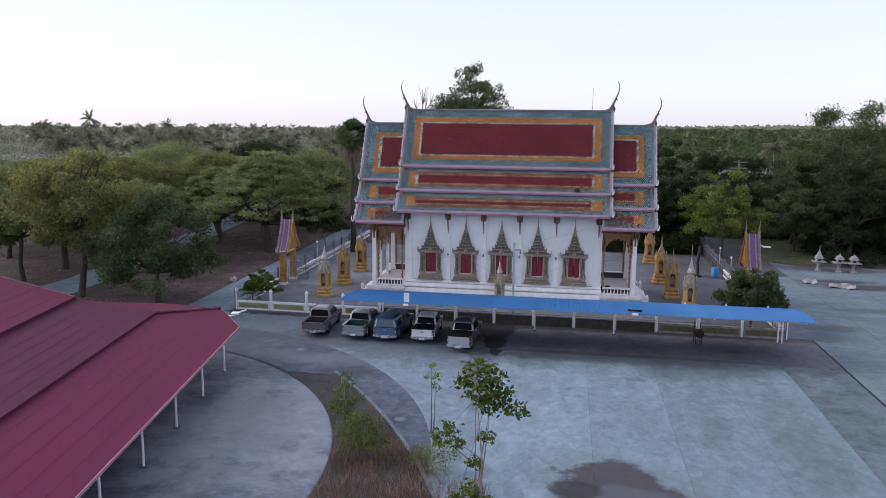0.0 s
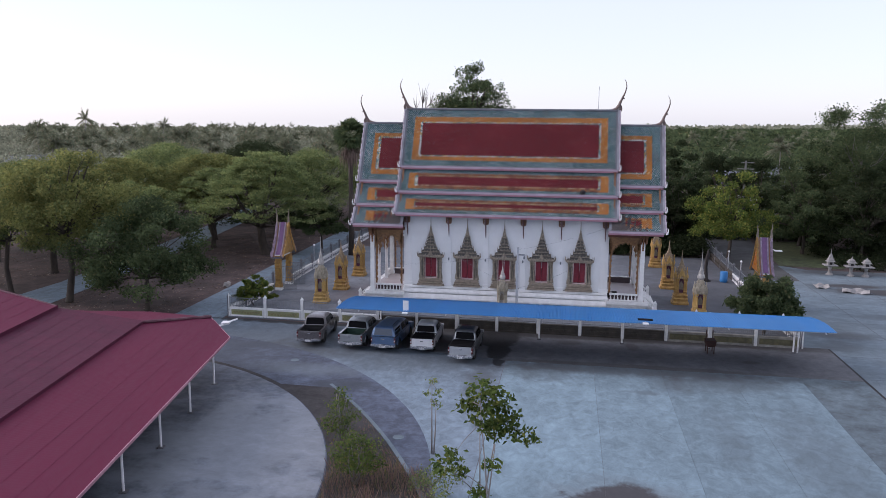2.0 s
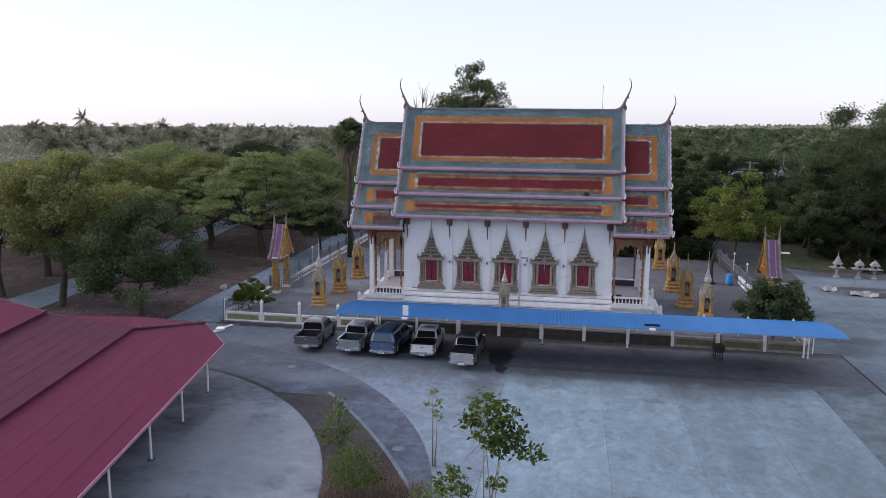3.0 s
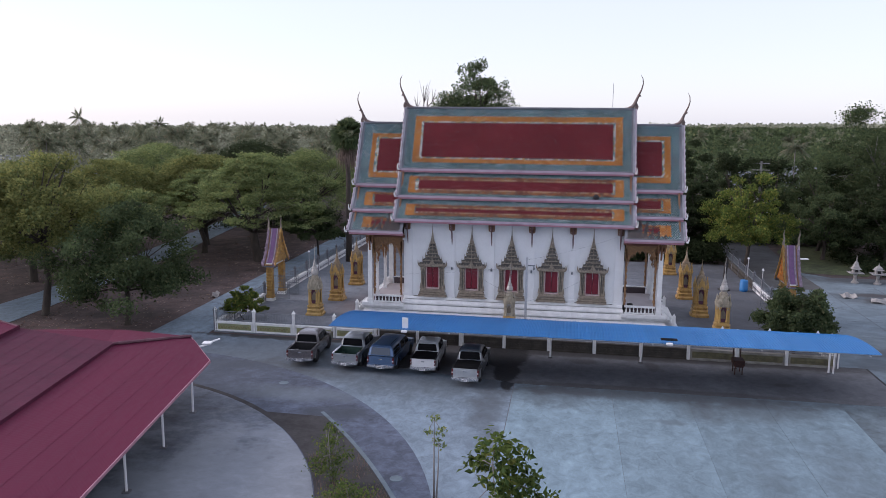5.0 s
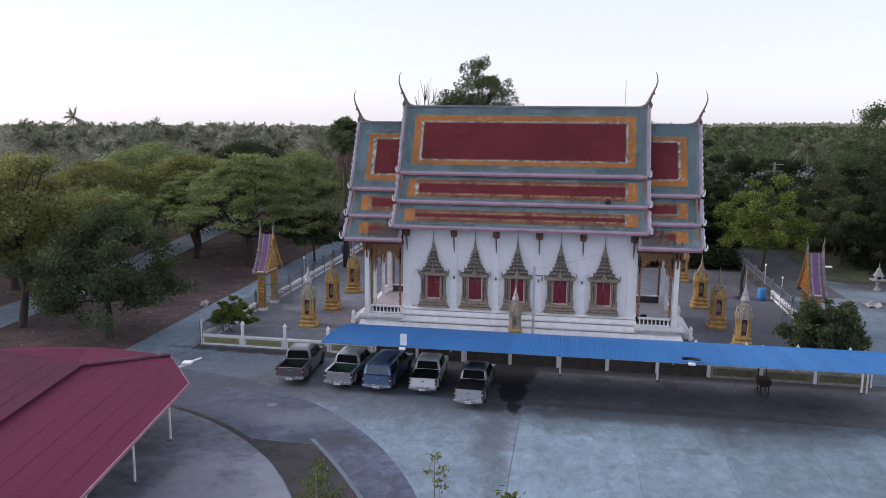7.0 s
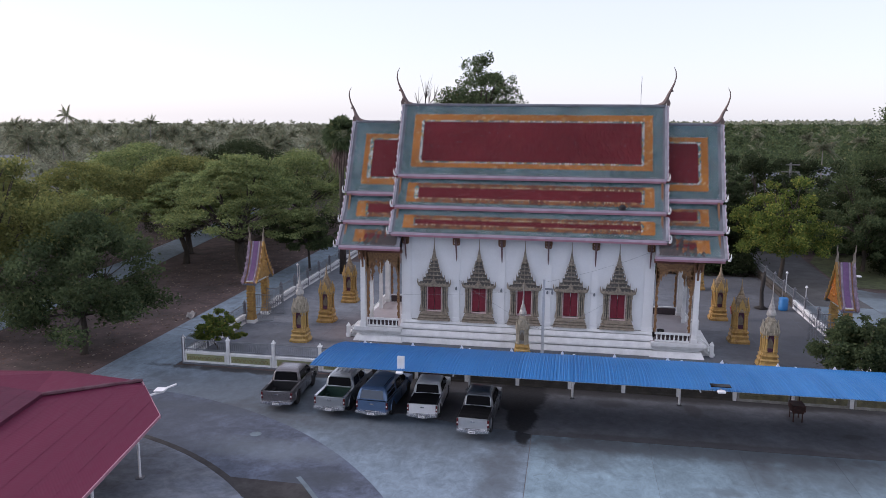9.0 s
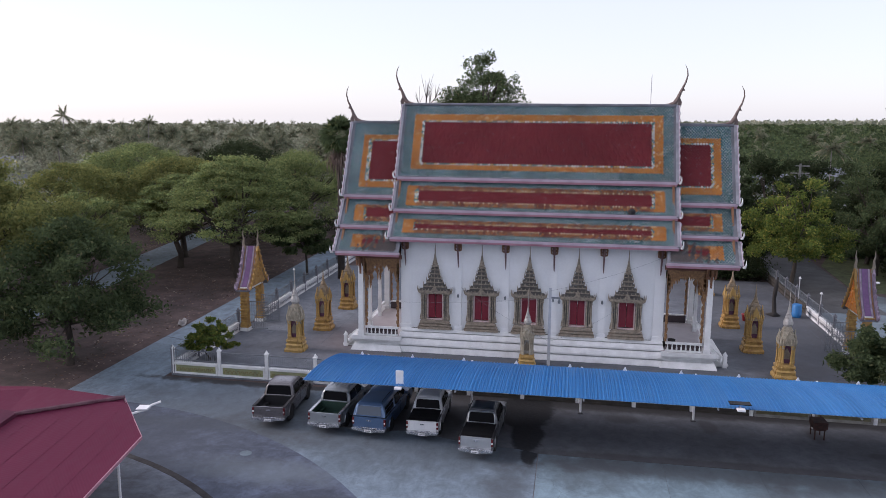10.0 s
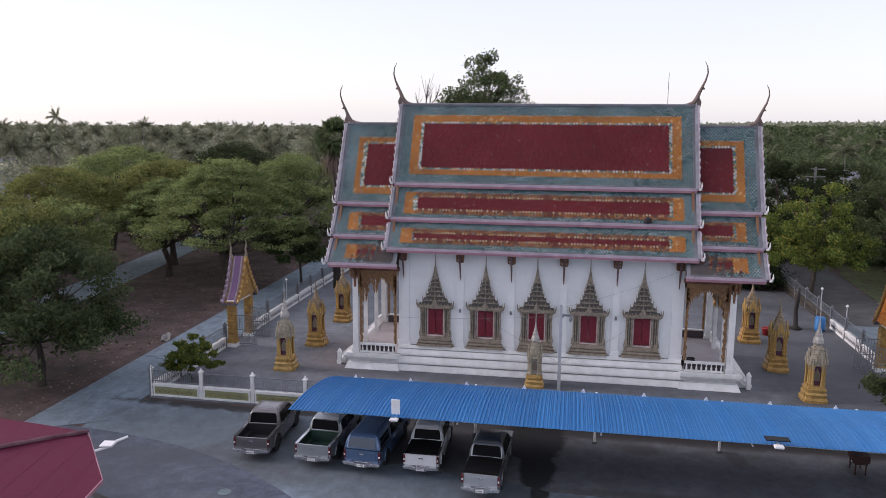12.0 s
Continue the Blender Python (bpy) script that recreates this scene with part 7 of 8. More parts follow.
tree("tall tree with a rounded airy crown behind the temple", -14.3, 117.0, 23.6, 5.6, 12.6, "leaf_deep", 8200, 74, "round", seed=16, trunk_r=0.35, leaf_size=0.34, flat=0.85)
tree("round dark green shrub overhanging the fence corner", 13.5, 53.4, 4.9, 2.35, 1.4, "leaf_deep", 11000, 75, seed=17, trunk_r=0.1, leaf_size=0.2, flat=0.8, group="court shrubs")
tree("small green shrub beside the fence corner", -23.0, 54.5, 2.8, 1.45, 0.6, "leaf_lime", 4600, 40, seed=18, trunk_r=0.05, leaf_size=0.16, group="court shrubs")

# undergrowth along the thicket
rng = np.random.default_rng(77)
cs, rs, ks = [], [], []
for k in range(90):
    x, y = (rng.uniform(27.5, 46), rng.uniform(80.5, 90)) if k % 3 else (rng.uniform(5, 14.8), rng.uniform(85.2, 92))
    r = rng.uniform(0.4, 1.2)
    cs.append((x, y, r * 0.5))
    rs.append(r)
    ks.append(int(230 * r))
for k in range(150):
    x, y = rng.uniform(16.8, 66), rng.uniform(86, 104)
    if x < 27.5:
        continue
    r = rng.uniform(0.6, 1.5)
    cs.append((x, y, r * 0.55))
    rs.append(r)
    ks.append(int(230 * r))
for k in range(110):
    x, y = (rng.uniform(3.5, 15.0), rng.uniform(84.6, 92.5)) if k < 75 else (rng.uniform(15.8, 27), rng.uniform(99, 106))
    r = rng.uniform(0.9, 1.8)
    cs.append((x, y, r * 0.75))
    rs.append(r)
    ks.append(int(260 * r))
for k in range(60):
    x, y = rng.uniform(-64, -30), rng.uniform(96, 116)
    r = rng.uniform(0.6, 1.4)
    cs.append((x, y, r * 0.55))
    rs.append(r)
    ks.append(int(200 * r))
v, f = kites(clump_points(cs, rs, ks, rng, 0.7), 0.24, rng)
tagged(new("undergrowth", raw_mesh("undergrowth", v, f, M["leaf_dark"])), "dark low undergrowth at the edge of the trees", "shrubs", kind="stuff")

# bare tree
bm = bmesh.new()
rng = np.random.default_rng(21)
tube(bm, [(0, 0, 0), (0.1, 0, 7), (0, 0.1, 15.6)], [0.24, 0.17, 0.1], 7)
for k in range(5):
    a, ln, z0 = rng.uniform(0, 6.28), rng.uniform(2.4, 4.2), rng.uniform(13, 15.6)
    e = Vector((math.cos(a) * ln * 0.55, math.sin(a) * ln * 0.55, z0 + ln * 0.95))
    m1 = Vector((0, 0, z0)).lerp(e, 0.5) + Vector((math.cos(a) * 0.3, 0, -0.15))
    tube(bm, [(0, 0, z0), m1, e], [0.07, 0.05, 0.02], 5)
    for _ in range(3):
        t2 = e + Vector((rng.normal(0, 0.5), rng.normal(0, 0.5), rng.uniform(-0.4, 0.7)))
        tube(bm, [m1, m1.lerp(t2, 0.6), t2], [0.035, 0.025, 0.01], 4)
g = thing("tree", "leafless tree with thin bare branches behind the temple", "tree", pose(-18.2, 96.8, 0), "grove trees")
part("trunk", bm, M["bark"], g, "bare thin branches", smooth=True)


# ---- palms ----
def frond_strip(base, azim, rise, length, width, droop, n, rng, ragged=True):
    """Feathered frond: two rows of leaflets along a drooping spine."""
    vs, fs = [], []
    ca, sa = math.cos(azim), math.sin(azim)
    prev = None
    for i in range(n):
        t = (i + 0.6) / n
        out = length * t * math.cos(rise) * (1 - 0.12 * t)
        z = length * t * math.sin(rise) - droop * t * t
        px, py, pz = base[0] + ca * out, base[1] + sa * out, base[2] + z
        w = width * math.sin(math.pi * min(1, 0.12 + 0.86 * t)) * rng.uniform(0.75, 1.1)
        dl = length / n * 0.75
        for s in (-1, 1):
            k = len(vs)
            tx, ty, tz = px + ca * dl * 0.9 - sa * s * w, py + sa * dl * 0.9 + ca * s * w, pz - w * rng.uniform(0.6, 1.3)
            vs += [(px - ca * dl * 0.5, py - sa * dl * 0.5, pz), (px + ca * dl * 0.5, py + sa * dl * 0.5, pz), (tx + ca * dl * 0.12, ty + sa * dl * 0.12, tz), (tx, ty, tz)]
            fs.append((k, k + 1, k + 2, k + 3))
    return vs, fs


def palm_crown(cx, cy, cz, rng, fronds=17, length=3.2, n=8, width=0.55):
    vs, fs = [], []
    for k in range(fronds):
        rise = rng.uniform(-0.7, 1.4)
        v, f = frond_strip((cx, cy, cz), k * 2.4 + rng.normal(0, 0.2), rise, length * rng.uniform(0.8, 1.1), width, length * rng.uniform(0.15, 0.6), n, rng)
        o = len(vs)
        vs += v
        fs += [tuple(i + o for i in q) for q in f]
    return vs, fs


# fan palm beside the temple
g = thing("palm_tree", "fan palm with a skirt of dead hanging fronds", "palm tree", pose(-22.3, 78.5, 0), "palms")
bm = bmesh.new()
tube(bm, [(0, 0, -0.1), (0.05, 0, 4), (0, 0.05, 7), (0, 0, 12.4)], [0.34, 0.27, 0.24, 0.22], 9)
part("trunk", bm, M["bark"], g, "straight grey palm trunk", smooth=True)
rng = np.random.default_rng(22)
for nm, mt, cnt, zc, lo, hi, lab in (("crown", "leaf_deep", 58, 12.7, -0.75, 1.45, "stiff dark fan leaves"),):
    vs, fs = [], []
    for k in range(cnt):
        az, el = k * 2.4, rng.uniform(lo, hi)
        st = rng.uniform(0.7, 1.15)
        d = Vector((math.cos(az) * math.cos(el), math.sin(az) * math.cos(el), math.sin(el)))
        sd = Vector((-math.sin(az), math.cos(az), 0))
        up = d.cross(sd)
        hub = Vector((0, 0, zc)) + d * st
        tw = rng.uniform(-0.9, 0.9)
        sd = sd * math.cos(tw) + up * math.sin(tw)
        for j in range(17):
            a = (j - 8) * 0.17
            dd = (d * math.cos(a) + sd * math.sin(a)).normalized()
            wv = (sd * math.cos(a) - d * math.sin(a)) * 0.075
            ln = 1.15 * rng.uniform(0.8, 1.05)
            k0 = len(vs)
            vs += [tuple(hub), tuple(hub + dd * ln * 0.6 + wv), tuple(hub + dd * ln - Vector((0, 0, 0.18))), tuple(hub + dd * ln * 0.6 - wv)]
            fs.append((k0, k0 + 1, k0 + 2, k0 + 3))
        k0 = len(vs)
        vs += [(0, 0, zc - 0.02), tuple(hub + sd * 0.03), tuple(hub + up * 0.02), tuple(hub - sd * 0.03)]
        fs.append((k0, k0 + 1, k0 + 2, k0 + 3))
    o = new(nm, raw_mesh(nm, vs, fs, M[mt]))
    o.parent = g
    tagged(o, lab)
vs, fs = [], []
for k in range(260):
    az, r1, zt, ln = rng.uniform(0, 6.28), rng.uniform(0.35, 1.25), rng.uniform(10.9, 12.1), rng.uniform(0.9, 2.4)
    ca, sa = math.cos(az), math.sin(az)
    k0 = len(vs)
    wd = rng.uniform(0.02, 0.05)
    vs += [(ca * 0.25 - sa * wd, sa * 0.25 + ca * wd, zt), (ca * 0.25 + sa * wd, sa * 0.25 - ca * wd, zt), (ca * r1 + sa * wd, sa * r1 - ca * wd, zt - ln * 0.45), (ca * r1 - sa * wd, sa * r1 + ca * wd, zt - ln * 0.45), (ca * r1 * 0.95, sa * r1 * 0.95, zt - ln), (ca * r1 * 0.95 + sa * 0.01, sa * r1 * 0.95, zt - ln)]
    fs += [(k0, k0 + 1, k0 + 2, k0 + 3), (k0 + 3, k0 + 2, k0 + 5, k0 + 4)]
o = new("dead_skirt", raw_mesh("dead_skirt", vs, fs, M["dead_frond"]))
o.parent = g
tagged(o, "pale brown hanging dead fronds")


# ---- far woods to the horizon ----
def hidden_by_court(x, y):
    return (-30 < x < 62 and y < 112) or (-64 < x <= -30 and y < 114) or (x <= -64 and y < 66)


rng = np.random.default_rng(5)
pts, sizes = [], []


def scatter(y0, y1, step, cards, size, r0, r1, h0, h1):
    y = y0
    while y < y1:
        half = (y + 20) * 0.62
        x = -half - y * 0.16
        while x < half - y * 0.14:
            px, py = x + rng.uniform(-0.45, 0.45) * step, y + rng.uniform(-0.45, 0.45) * step
            x += step
            if hidden_by_court(px, py) or rng.random() < 0.1:
                continue
            r = rng.uniform(r0, r1)
            top = rng.uniform(h0, h1) + 1.6 * noise.noise((px * 0.012, py * 0.012, 0))
            d = rng.normal(0, 1, (cards, 3))
            d /= np.linalg.norm(d, axis=1, keepdims=True)
            d[:, 2] = np.abs(d[:, 2]) * 1.0 - 0.25
            lob = 1 + 0.28 * np.sin(d[:, 0] * 5 + px) * np.sin(d[:, 1] * 5 + py)
            p = d * (r * lob * rng.uniform(0.75, 1.05, cards))[:, None]
            p[:, 2] *= 0.85
            pts.append(p + np.array([px, py, top - r * 0.85 + land(px, py)]))
            sizes.append(np.full(cards, size))
        y += step * 0.9


scatter(66, 200, 6.0, 300, 0.5, 2.2, 5.0, 5.0, 10.2)
scatter(200, 430, 9.0, 120, 1.0, 2.6, 6.0, 6.0, 11.2)
scatter(430, 1150, 17, 60, 2.4, 4.0, 9.5, 6.8, 12.2)
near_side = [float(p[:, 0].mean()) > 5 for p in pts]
for side, mt, lab in ((False, "leaf_far", "haze-paled green woods stretching to the flat horizon"), (True, "leaf_deep", "dark green woods stretching to the flat horizon")):
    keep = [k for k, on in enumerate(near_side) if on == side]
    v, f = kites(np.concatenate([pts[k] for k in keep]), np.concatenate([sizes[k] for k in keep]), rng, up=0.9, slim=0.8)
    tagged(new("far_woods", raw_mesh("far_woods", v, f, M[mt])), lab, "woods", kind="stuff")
# low wooded hills on the skyline
pts, sizes = [], []
for k in range(1500):
    a = rng.uniform(-0.9, 0.75)
    dist = rng.uniform(1250, 1900)
    px, py = dist * math.sin(a), dist * math.cos(a)
    hill = 5 + 6 * max(0.0, math.sin((a + 0.15) * 2.2)) + 2.5 * noise.noise((px * 0.004, py * 0.004, 3))
    d = rng.normal(0, 1, (16, 3))
    p = d * np.array([9, 9, 2.2]) + np.array([px, py, max(4, hill) + land(px, py)])
    pts.append(p)
    sizes.append(np.full(16, 6.0))
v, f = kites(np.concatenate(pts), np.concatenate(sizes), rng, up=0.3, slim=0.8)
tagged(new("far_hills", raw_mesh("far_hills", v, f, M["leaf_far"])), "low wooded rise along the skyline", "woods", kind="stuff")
# coconut palms standing out of the woods
vs, fs = [], []
tv, tf = [], []
bmt = bmesh.new()
spots = [(-106, 158, 14.1), (-92, 150, 11.6), (-76, 132, 11.4), (-60, 140, 11.0), (-101, 138, 11.4), (-93, 168, 12.8), (-112, 150, 12.2), (-80, 150, 11.2), (-70, 165, 11.6), (-46, 160, 11.2), (-36, 150, 10.8)]
for k in range(420):
    y = rng.uniform(118, 420) if k > 60 else rng.uniform(115, 180)
    half = y * 0.6
    x = rng.uniform(-half - y * 0.16, half * 0.2 - 20) if rng.random() < 0.9 else rng.uniform(18, half - y * 0.1)
    if not hidden_by_court(x, y):
        spots.append((x, y, rng.uniform(7.6, 10.4) + min(1.2, y * 0.003)))
for x, y, h in spots:
    near = y < 260
    h += land(x, y)
    v, f = palm_crown(x, y, h, rng, 30 if near else 16, rng.uniform(2.4, 3.1), 10 if near else 5, 0.46 if near else 0.6)
    o = len(vs)
    vs += v
    fs += [tuple(i + o for i in q) for q in f]
    if y < 128 or h > 11.6 and y < 240:
        tube(bmt, [(x, y, 0), (x + rng.normal(0, 0.3), y, h * 0.5), (x, y, h)], [0.14, 0.09, 0.07], 5)
tagged(new("far_palms", raw_mesh("far_palms", vs, fs, M["frond"])), "coconut palm crowns rising above the woods", "palms", kind="stuff")
tagged(link_mesh("far_palm_trunks", bmt, M["bark_pale"]), "slender grey coconut palm trunks in the woods", "palms", kind="stuff")


# ---- young trees and growth in the planting bed ----
def sapling(label, x, y, h, stems, clump_list, leaf, n, size, seed, spread=0.5):
    rng = np.random.default_rng(seed)
    g = thing("young_tree", label, "young tree", pose(x, y, 0.03), "young trees")
    bm = bmesh.new()
    tips = []
    for k in range(stems):
        a = k * 2.2 + rng.normal(0, 0.3)
        tp = Vector((math.cos(a) * spread * rng.uniform(0.4, 1), math.sin(a) * spread * rng.uniform(0.4, 1), h * rng.uniform(0.62, 0.9)))
        m1 = tp * 0.5 + Vector((rng.normal(0, 0.12), rng.normal(0, 0.12), 0))
        tube(bm, [(math.cos(a) * 0.06, math.sin(a) * 0.06, -0.05), m1, tp], [0.045, 0.03, 0.012], 6)
        tips += [m1, tp]
    for c in clump_list:
        q = min(tips, key=lambda t: (t - Vector(c[:3])).length)
        tube(bm, [q, q.lerp(Vector(c[:3]), 0.6) + Vector((0, 0, 0.08)), c[:3]], [0.018, 0.012, 0.005], 4)
    part("trunk", bm, M["bark_pale"], g, "thin pale stems", smooth=True)
    tot = sum(c[3] ** 2 for c in clump_list)
    p = clump_points([c[:3] for c in clump_list], [c[3] for c in clump_list], [int(n * c[3] ** 2 / tot) for c in clump_list], rng, 0.75)
    v, f = kites(p, size, rng, up=1.0, slim=0.6)
    o = new("crown", raw_mesh("crown", v, f, M[leaf]))
    o.parent = g
    return g


sapling("young tree with thin pale stems and sparse fresh green leaves", -2.15, 23.3, 6.3, 4,
        [(-0.1, 0, 6.0, 0.5), (0.35, 0.2, 5.6, 0.55), (-0.55, 0.1, 5.5, 0.4), (0.05, -0.3, 5.2, 0.5), (0.75, 0.1, 4.95, 0.5), (1.25, 0, 4.6, 0.4), (0.35, 0.2, 4.65, 0.45), (0.2, 0, 3.6, 0.32), (-1.0, 0, 3.75, 0.38), (-1.35, 0.1, 3.4, 0.36), (-0.85, 0.1, 3.2, 0.3), (-0.1, 0, 2.6, 0.3), (-0.3, 0.1, 1.5, 0.42), (0.2, 0, 1.2, 0.35), (-0.75, 0.1, 1.1, 0.4)], "leaf_fresh", 1500, 0.2, 51, 0.6)
sapling("thin sapling with a few small leaves beside the lane", -5.22, 31.5, 3.6, 2,
        [(0, 0, 3.3, 0.22), (-0.25, 0.05, 2.7, 0.2), (0.2, 0, 2.75, 0.25), (0.05, 0.1, 2.3, 0.22), (0.3, 0, 2.2, 0.15)], "leaf_mid", 150, 0.13, 52, 0.2)
sapling("feathery light green shrub in the planting bed", -9.5, 32.2, 2.5, 4,
        [(0, 0, 2.3, 0.3), (0.1, 0.1, 1.9, 0.4), (-0.25, 0, 1.5, 0.5), (0.35, 0, 1.2, 0.55), (-0.5, -0.2, 0.9, 0.5), (0.1, -0.3, 0.7, 0.6)], "leaf_fresh", 1300, 0.11, 53, 0.4)
sapling("feathery yellow green shrub in the planting bed", -7.75, 28.2, 2.2, 5,
        [(0, 0, 1.9, 0.45), (0.55, 0.1, 1.65, 0.5), (-0.5, 0, 1.4, 0.55), (0.3, -0.3, 1.1, 0.65), (-0.3, 0.3, 0.8, 0.65), (0.75, 0.2, 0.9, 0.5)], "leaf_fresh", 2100, 0.11, 54, 0.5)
sapling("low dusty shrub at the edge of the lane", -4.6, 27.6, 1.2, 4,
        [(0, 0, 0.9, 0.5), (0.7, 0.3, 0.8, 0.55), (-0.5, 0.2, 0.6, 0.45), (0.4, -0.5, 0.6, 0.5)], "leaf_mid", 900, 0.1, 55, 0.4)
# fallen leaves under the grove
rng = np.random.default_rng(66)
pts = []
while len(pts) < 9000:
    x, y = rng.uniform(-62, -24.5), rng.uniform(42, 104)
    if -28.6 < x or (-46 < x < -39 and y > 30) or rng.random() > 0.55 + 0.6 * noise.noise((x * 0.2, y * 0.2, 2)):
        continue
    pts.append((x, y, 0.02 + rng.uniform(0, 0.02)))
v, f = kites(np.array(pts), 0.17, rng, up=6.0, slim=0.7)
tagged(new("leaf_litter", raw_mesh("leaf_litter", v, f, M["litter"])), "dry fallen leaves scattered over the soil", "leaves", kind="stuff")
# dry grass
rng = np.random.default_rng(60)
vs, fs = [], []
while len(fs) < 11000:
    t = rng.random()
    y = rng.uniform(17.5, 34.5)
    edge_in = -26.39 + math.sqrt(max(0, 17.7 ** 2 - (y - 25.09) ** 2))
    edge_out = -50.33 + math.sqrt(max(0, 49.6 ** 2 - (y - 7.23) ** 2))
    if edge_out - edge_in < 0.1:
        continue
    x = rng.uniform(edge_in, edge_out + (2.4 if y < 27 else 0.7 if y < 29.5 else 0.0))
    dens = 0.5 + 0.9 * noise.noise((x * 0.5, y * 0.5, 0)) + (0.35 if y < 30 else -0.35)
    if rng.random() > dens:
        continue
    h = rng.uniform(0.12, 0.65) * (1.0 if y < 30 else 0.5)
    a = rng.uniform(0, 6.28)
    lx, ly = rng.normal(0, 0.22) * h, rng.normal(0, 0.22) * h
    wx_, wy_ = math.cos(a) * 0.008, math.sin(a) * 0.008
    k = len(vs)
    vs += [(x - wx_, y - wy_, 0.03), (x + wx_, y + wy_, 0.03), (x + lx * 0.5 + wx_ * 0.8, y + ly * 0.5 + wy_ * 0.8, h * 0.6), (x + lx, y + ly, h)]
    fs.append((k, k + 1, k + 2, k + 3))
tagged(new("dry_grass", raw_mesh("dry_grass", vs, fs, M["dry_grass"])), "dry reddish brown grass in the planting bed", "grass", kind="stuff")


# ---- spirit houses and small things in the yard ----
def spirit_house(x, y, h, tall):
    g = thing("spirit_house", "small pale concrete spirit house on a pedestal", "spirit house", pose(x, y, 0.02), "spirit houses")
    b = bmesh.new()
    lathe(b, [(0.34, 0), (0.34, 0.1), (0.2, 0.2), (0.13, 0.5), (0.2, 0.8), (0.3, 0.9)], 8)
    part("pedestal", b, M["stone_pale"], g, "waisted pedestal")
    b = bmesh.new()
    box(b, -0.6, 0.6, -0.5, 0.5, 0.9, 1.0)
    beveled(b, 0.02)
    part("platform", b, M["stone_pale"], g)
    b = bmesh.new()
    box(b, -0.26, 0.26, -0.22, 0.22, 1.0, 1.3)
    z, a = 1.3, 0.4
    for k in range(4 if tall else 2):
        frustum(b, 0, 0, z, z + 0.16, a, a * 0.9, a * 0.6, a * 0.5)
        z += 0.17
        a *= 0.72
    lathe(b, [(a * 0.6, z), (0.05, z + 0.15), (0.0, h)], 6)
    part("house", b, M["stone_pale"], g, "little tiered house")
    b = bmesh.new()
    box(b, -0.12, 0.12, -0.235, -0.22, 1.02, 1.24)
    part("niche", b, M["dark"], g)
    return g


M["stone_pale"] = mat("pale_stone", (0.36, 0.35, 0.34), 0.8, var=0.3, scale=3, fine=15, second=(0.17, 0.165, 0.16), spread=0.7)
spirit_house(25.3, 77.9, 2.6, True)
spirit_house(27.1, 77.6, 1.95, False)
spirit_house(28.4, 77.5, 1.85, False)


def wreck_panel(x, y, turn, ln):
    g = thing("fallen_sheet", "crumpled pale debris lying on the concrete", "debris", pose(x, y, 0.02, 0, 0, turn), "yard debris")
    b = bmesh.new()
    v = []
    for i in range(7):
        for j in range(4):
            v.append(b.verts.new((ln * (i / 6 - 0.5), 0.9 * (j / 3 - 0.5), 0.08 + 0.22 * math.sin(i * 1.3) * math.sin(j * 1.1 + 0.4) + 0.2 * (j / 3))))
    for i in range(6):
        for j in range(3):
            a = i * 4 + j
            b.faces.new((v[a], v[a + 4], v[a + 5], v[a + 1]))
    r = bmesh.ops.extrude_face_region(b, geom=list(b.faces))
    bmesh.ops.translate(b, verts=[e for e in r["geom"] if isinstance(e, bmesh.types.BMVert)], vec=(0, 0, -0.04))
    part("sheet", b, M["stone_pale"], g)


wreck_panel(24.9, 69.8, -18, 2.1)
wreck_panel(22.6, 71.4, 10, 1.1)
# pale stand-in for a small unidentified white thing on the path
for x, y, s in ((-28.5, 61.5, 0.6),):
    wreck_panel(x, y, 20, s)

g = thing("barrel", "blue plastic barrel standing in the courtyard", "barrel", pose(14.45, 72.0, 0.06))
bm = bmesh.new()
lathe(bm, [(0.3, 0), (0.33, 0.06), (0.35, 0.3), (0.33, 0.34), (0.36, 0.6), (0.34, 0.64), (0.34, 0.9), (0.3, 0.98), (0.26, 0.98)], 14)
part("body", bm, M["blue_sheet"], g, smooth=True)
M["red_plastic"] = mat("red_plastic", (0.3, 0.02, 0.02), 0.45, var=0.15, scale=4)
g = thing("plastic_tub", "red plastic tub standing beside a gold shrine", "tub", pose(10.55, 70.2, 0.06))
bm = bmesh.new()
lathe(bm, [(0.0, 0.02), (0.24, 0.0), (0.3, 0.42), (0.34, 0.45), (0.34, 0.5), (0.29, 0.5), (0.23, 0.06), (0.0, 0.06)], 16)
part("body", bm, M["red_plastic"], g, smooth=True)
for x, y, k in ((3.5, 59.3, 1.0), (3.95, 58.95, 1.15)):
    g = thing("plant_pot", "dark glazed pot on the temple porch", "pot", pose(x, y, 1.02) @ Matrix.Scale(k, 4), "porch pots")
    bm = bmesh.new()
    lathe(bm, [(0.0, 0.0), (0.14, 0.0), (0.22, 0.16), (0.23, 0.3), (0.17, 0.42), (0.2, 0.48), (0.16, 0.48), (0.14, 0.42), (0.0, 0.38)], 14)
    part("bowl", bm, M["dead_bark"], g, smooth=True)
g = thing("dead_trunk", "dark dead tree trunk standing beside the side fence", "tree trunk", pose(12.95, 72.3, 0.05))
bm = bmesh.new()
tube(bm, [(0, 0, 0), (0.02, 0, 0.2), (-0.05, 0.03, 1.3), (0.02, 0, 2.2), (0.08, 0, 2.9)], [0.6, 0.17, 0.14, 0.16, 0.06], 9)
part("trunk", bm, M["dead_bark"], g, smooth=True)


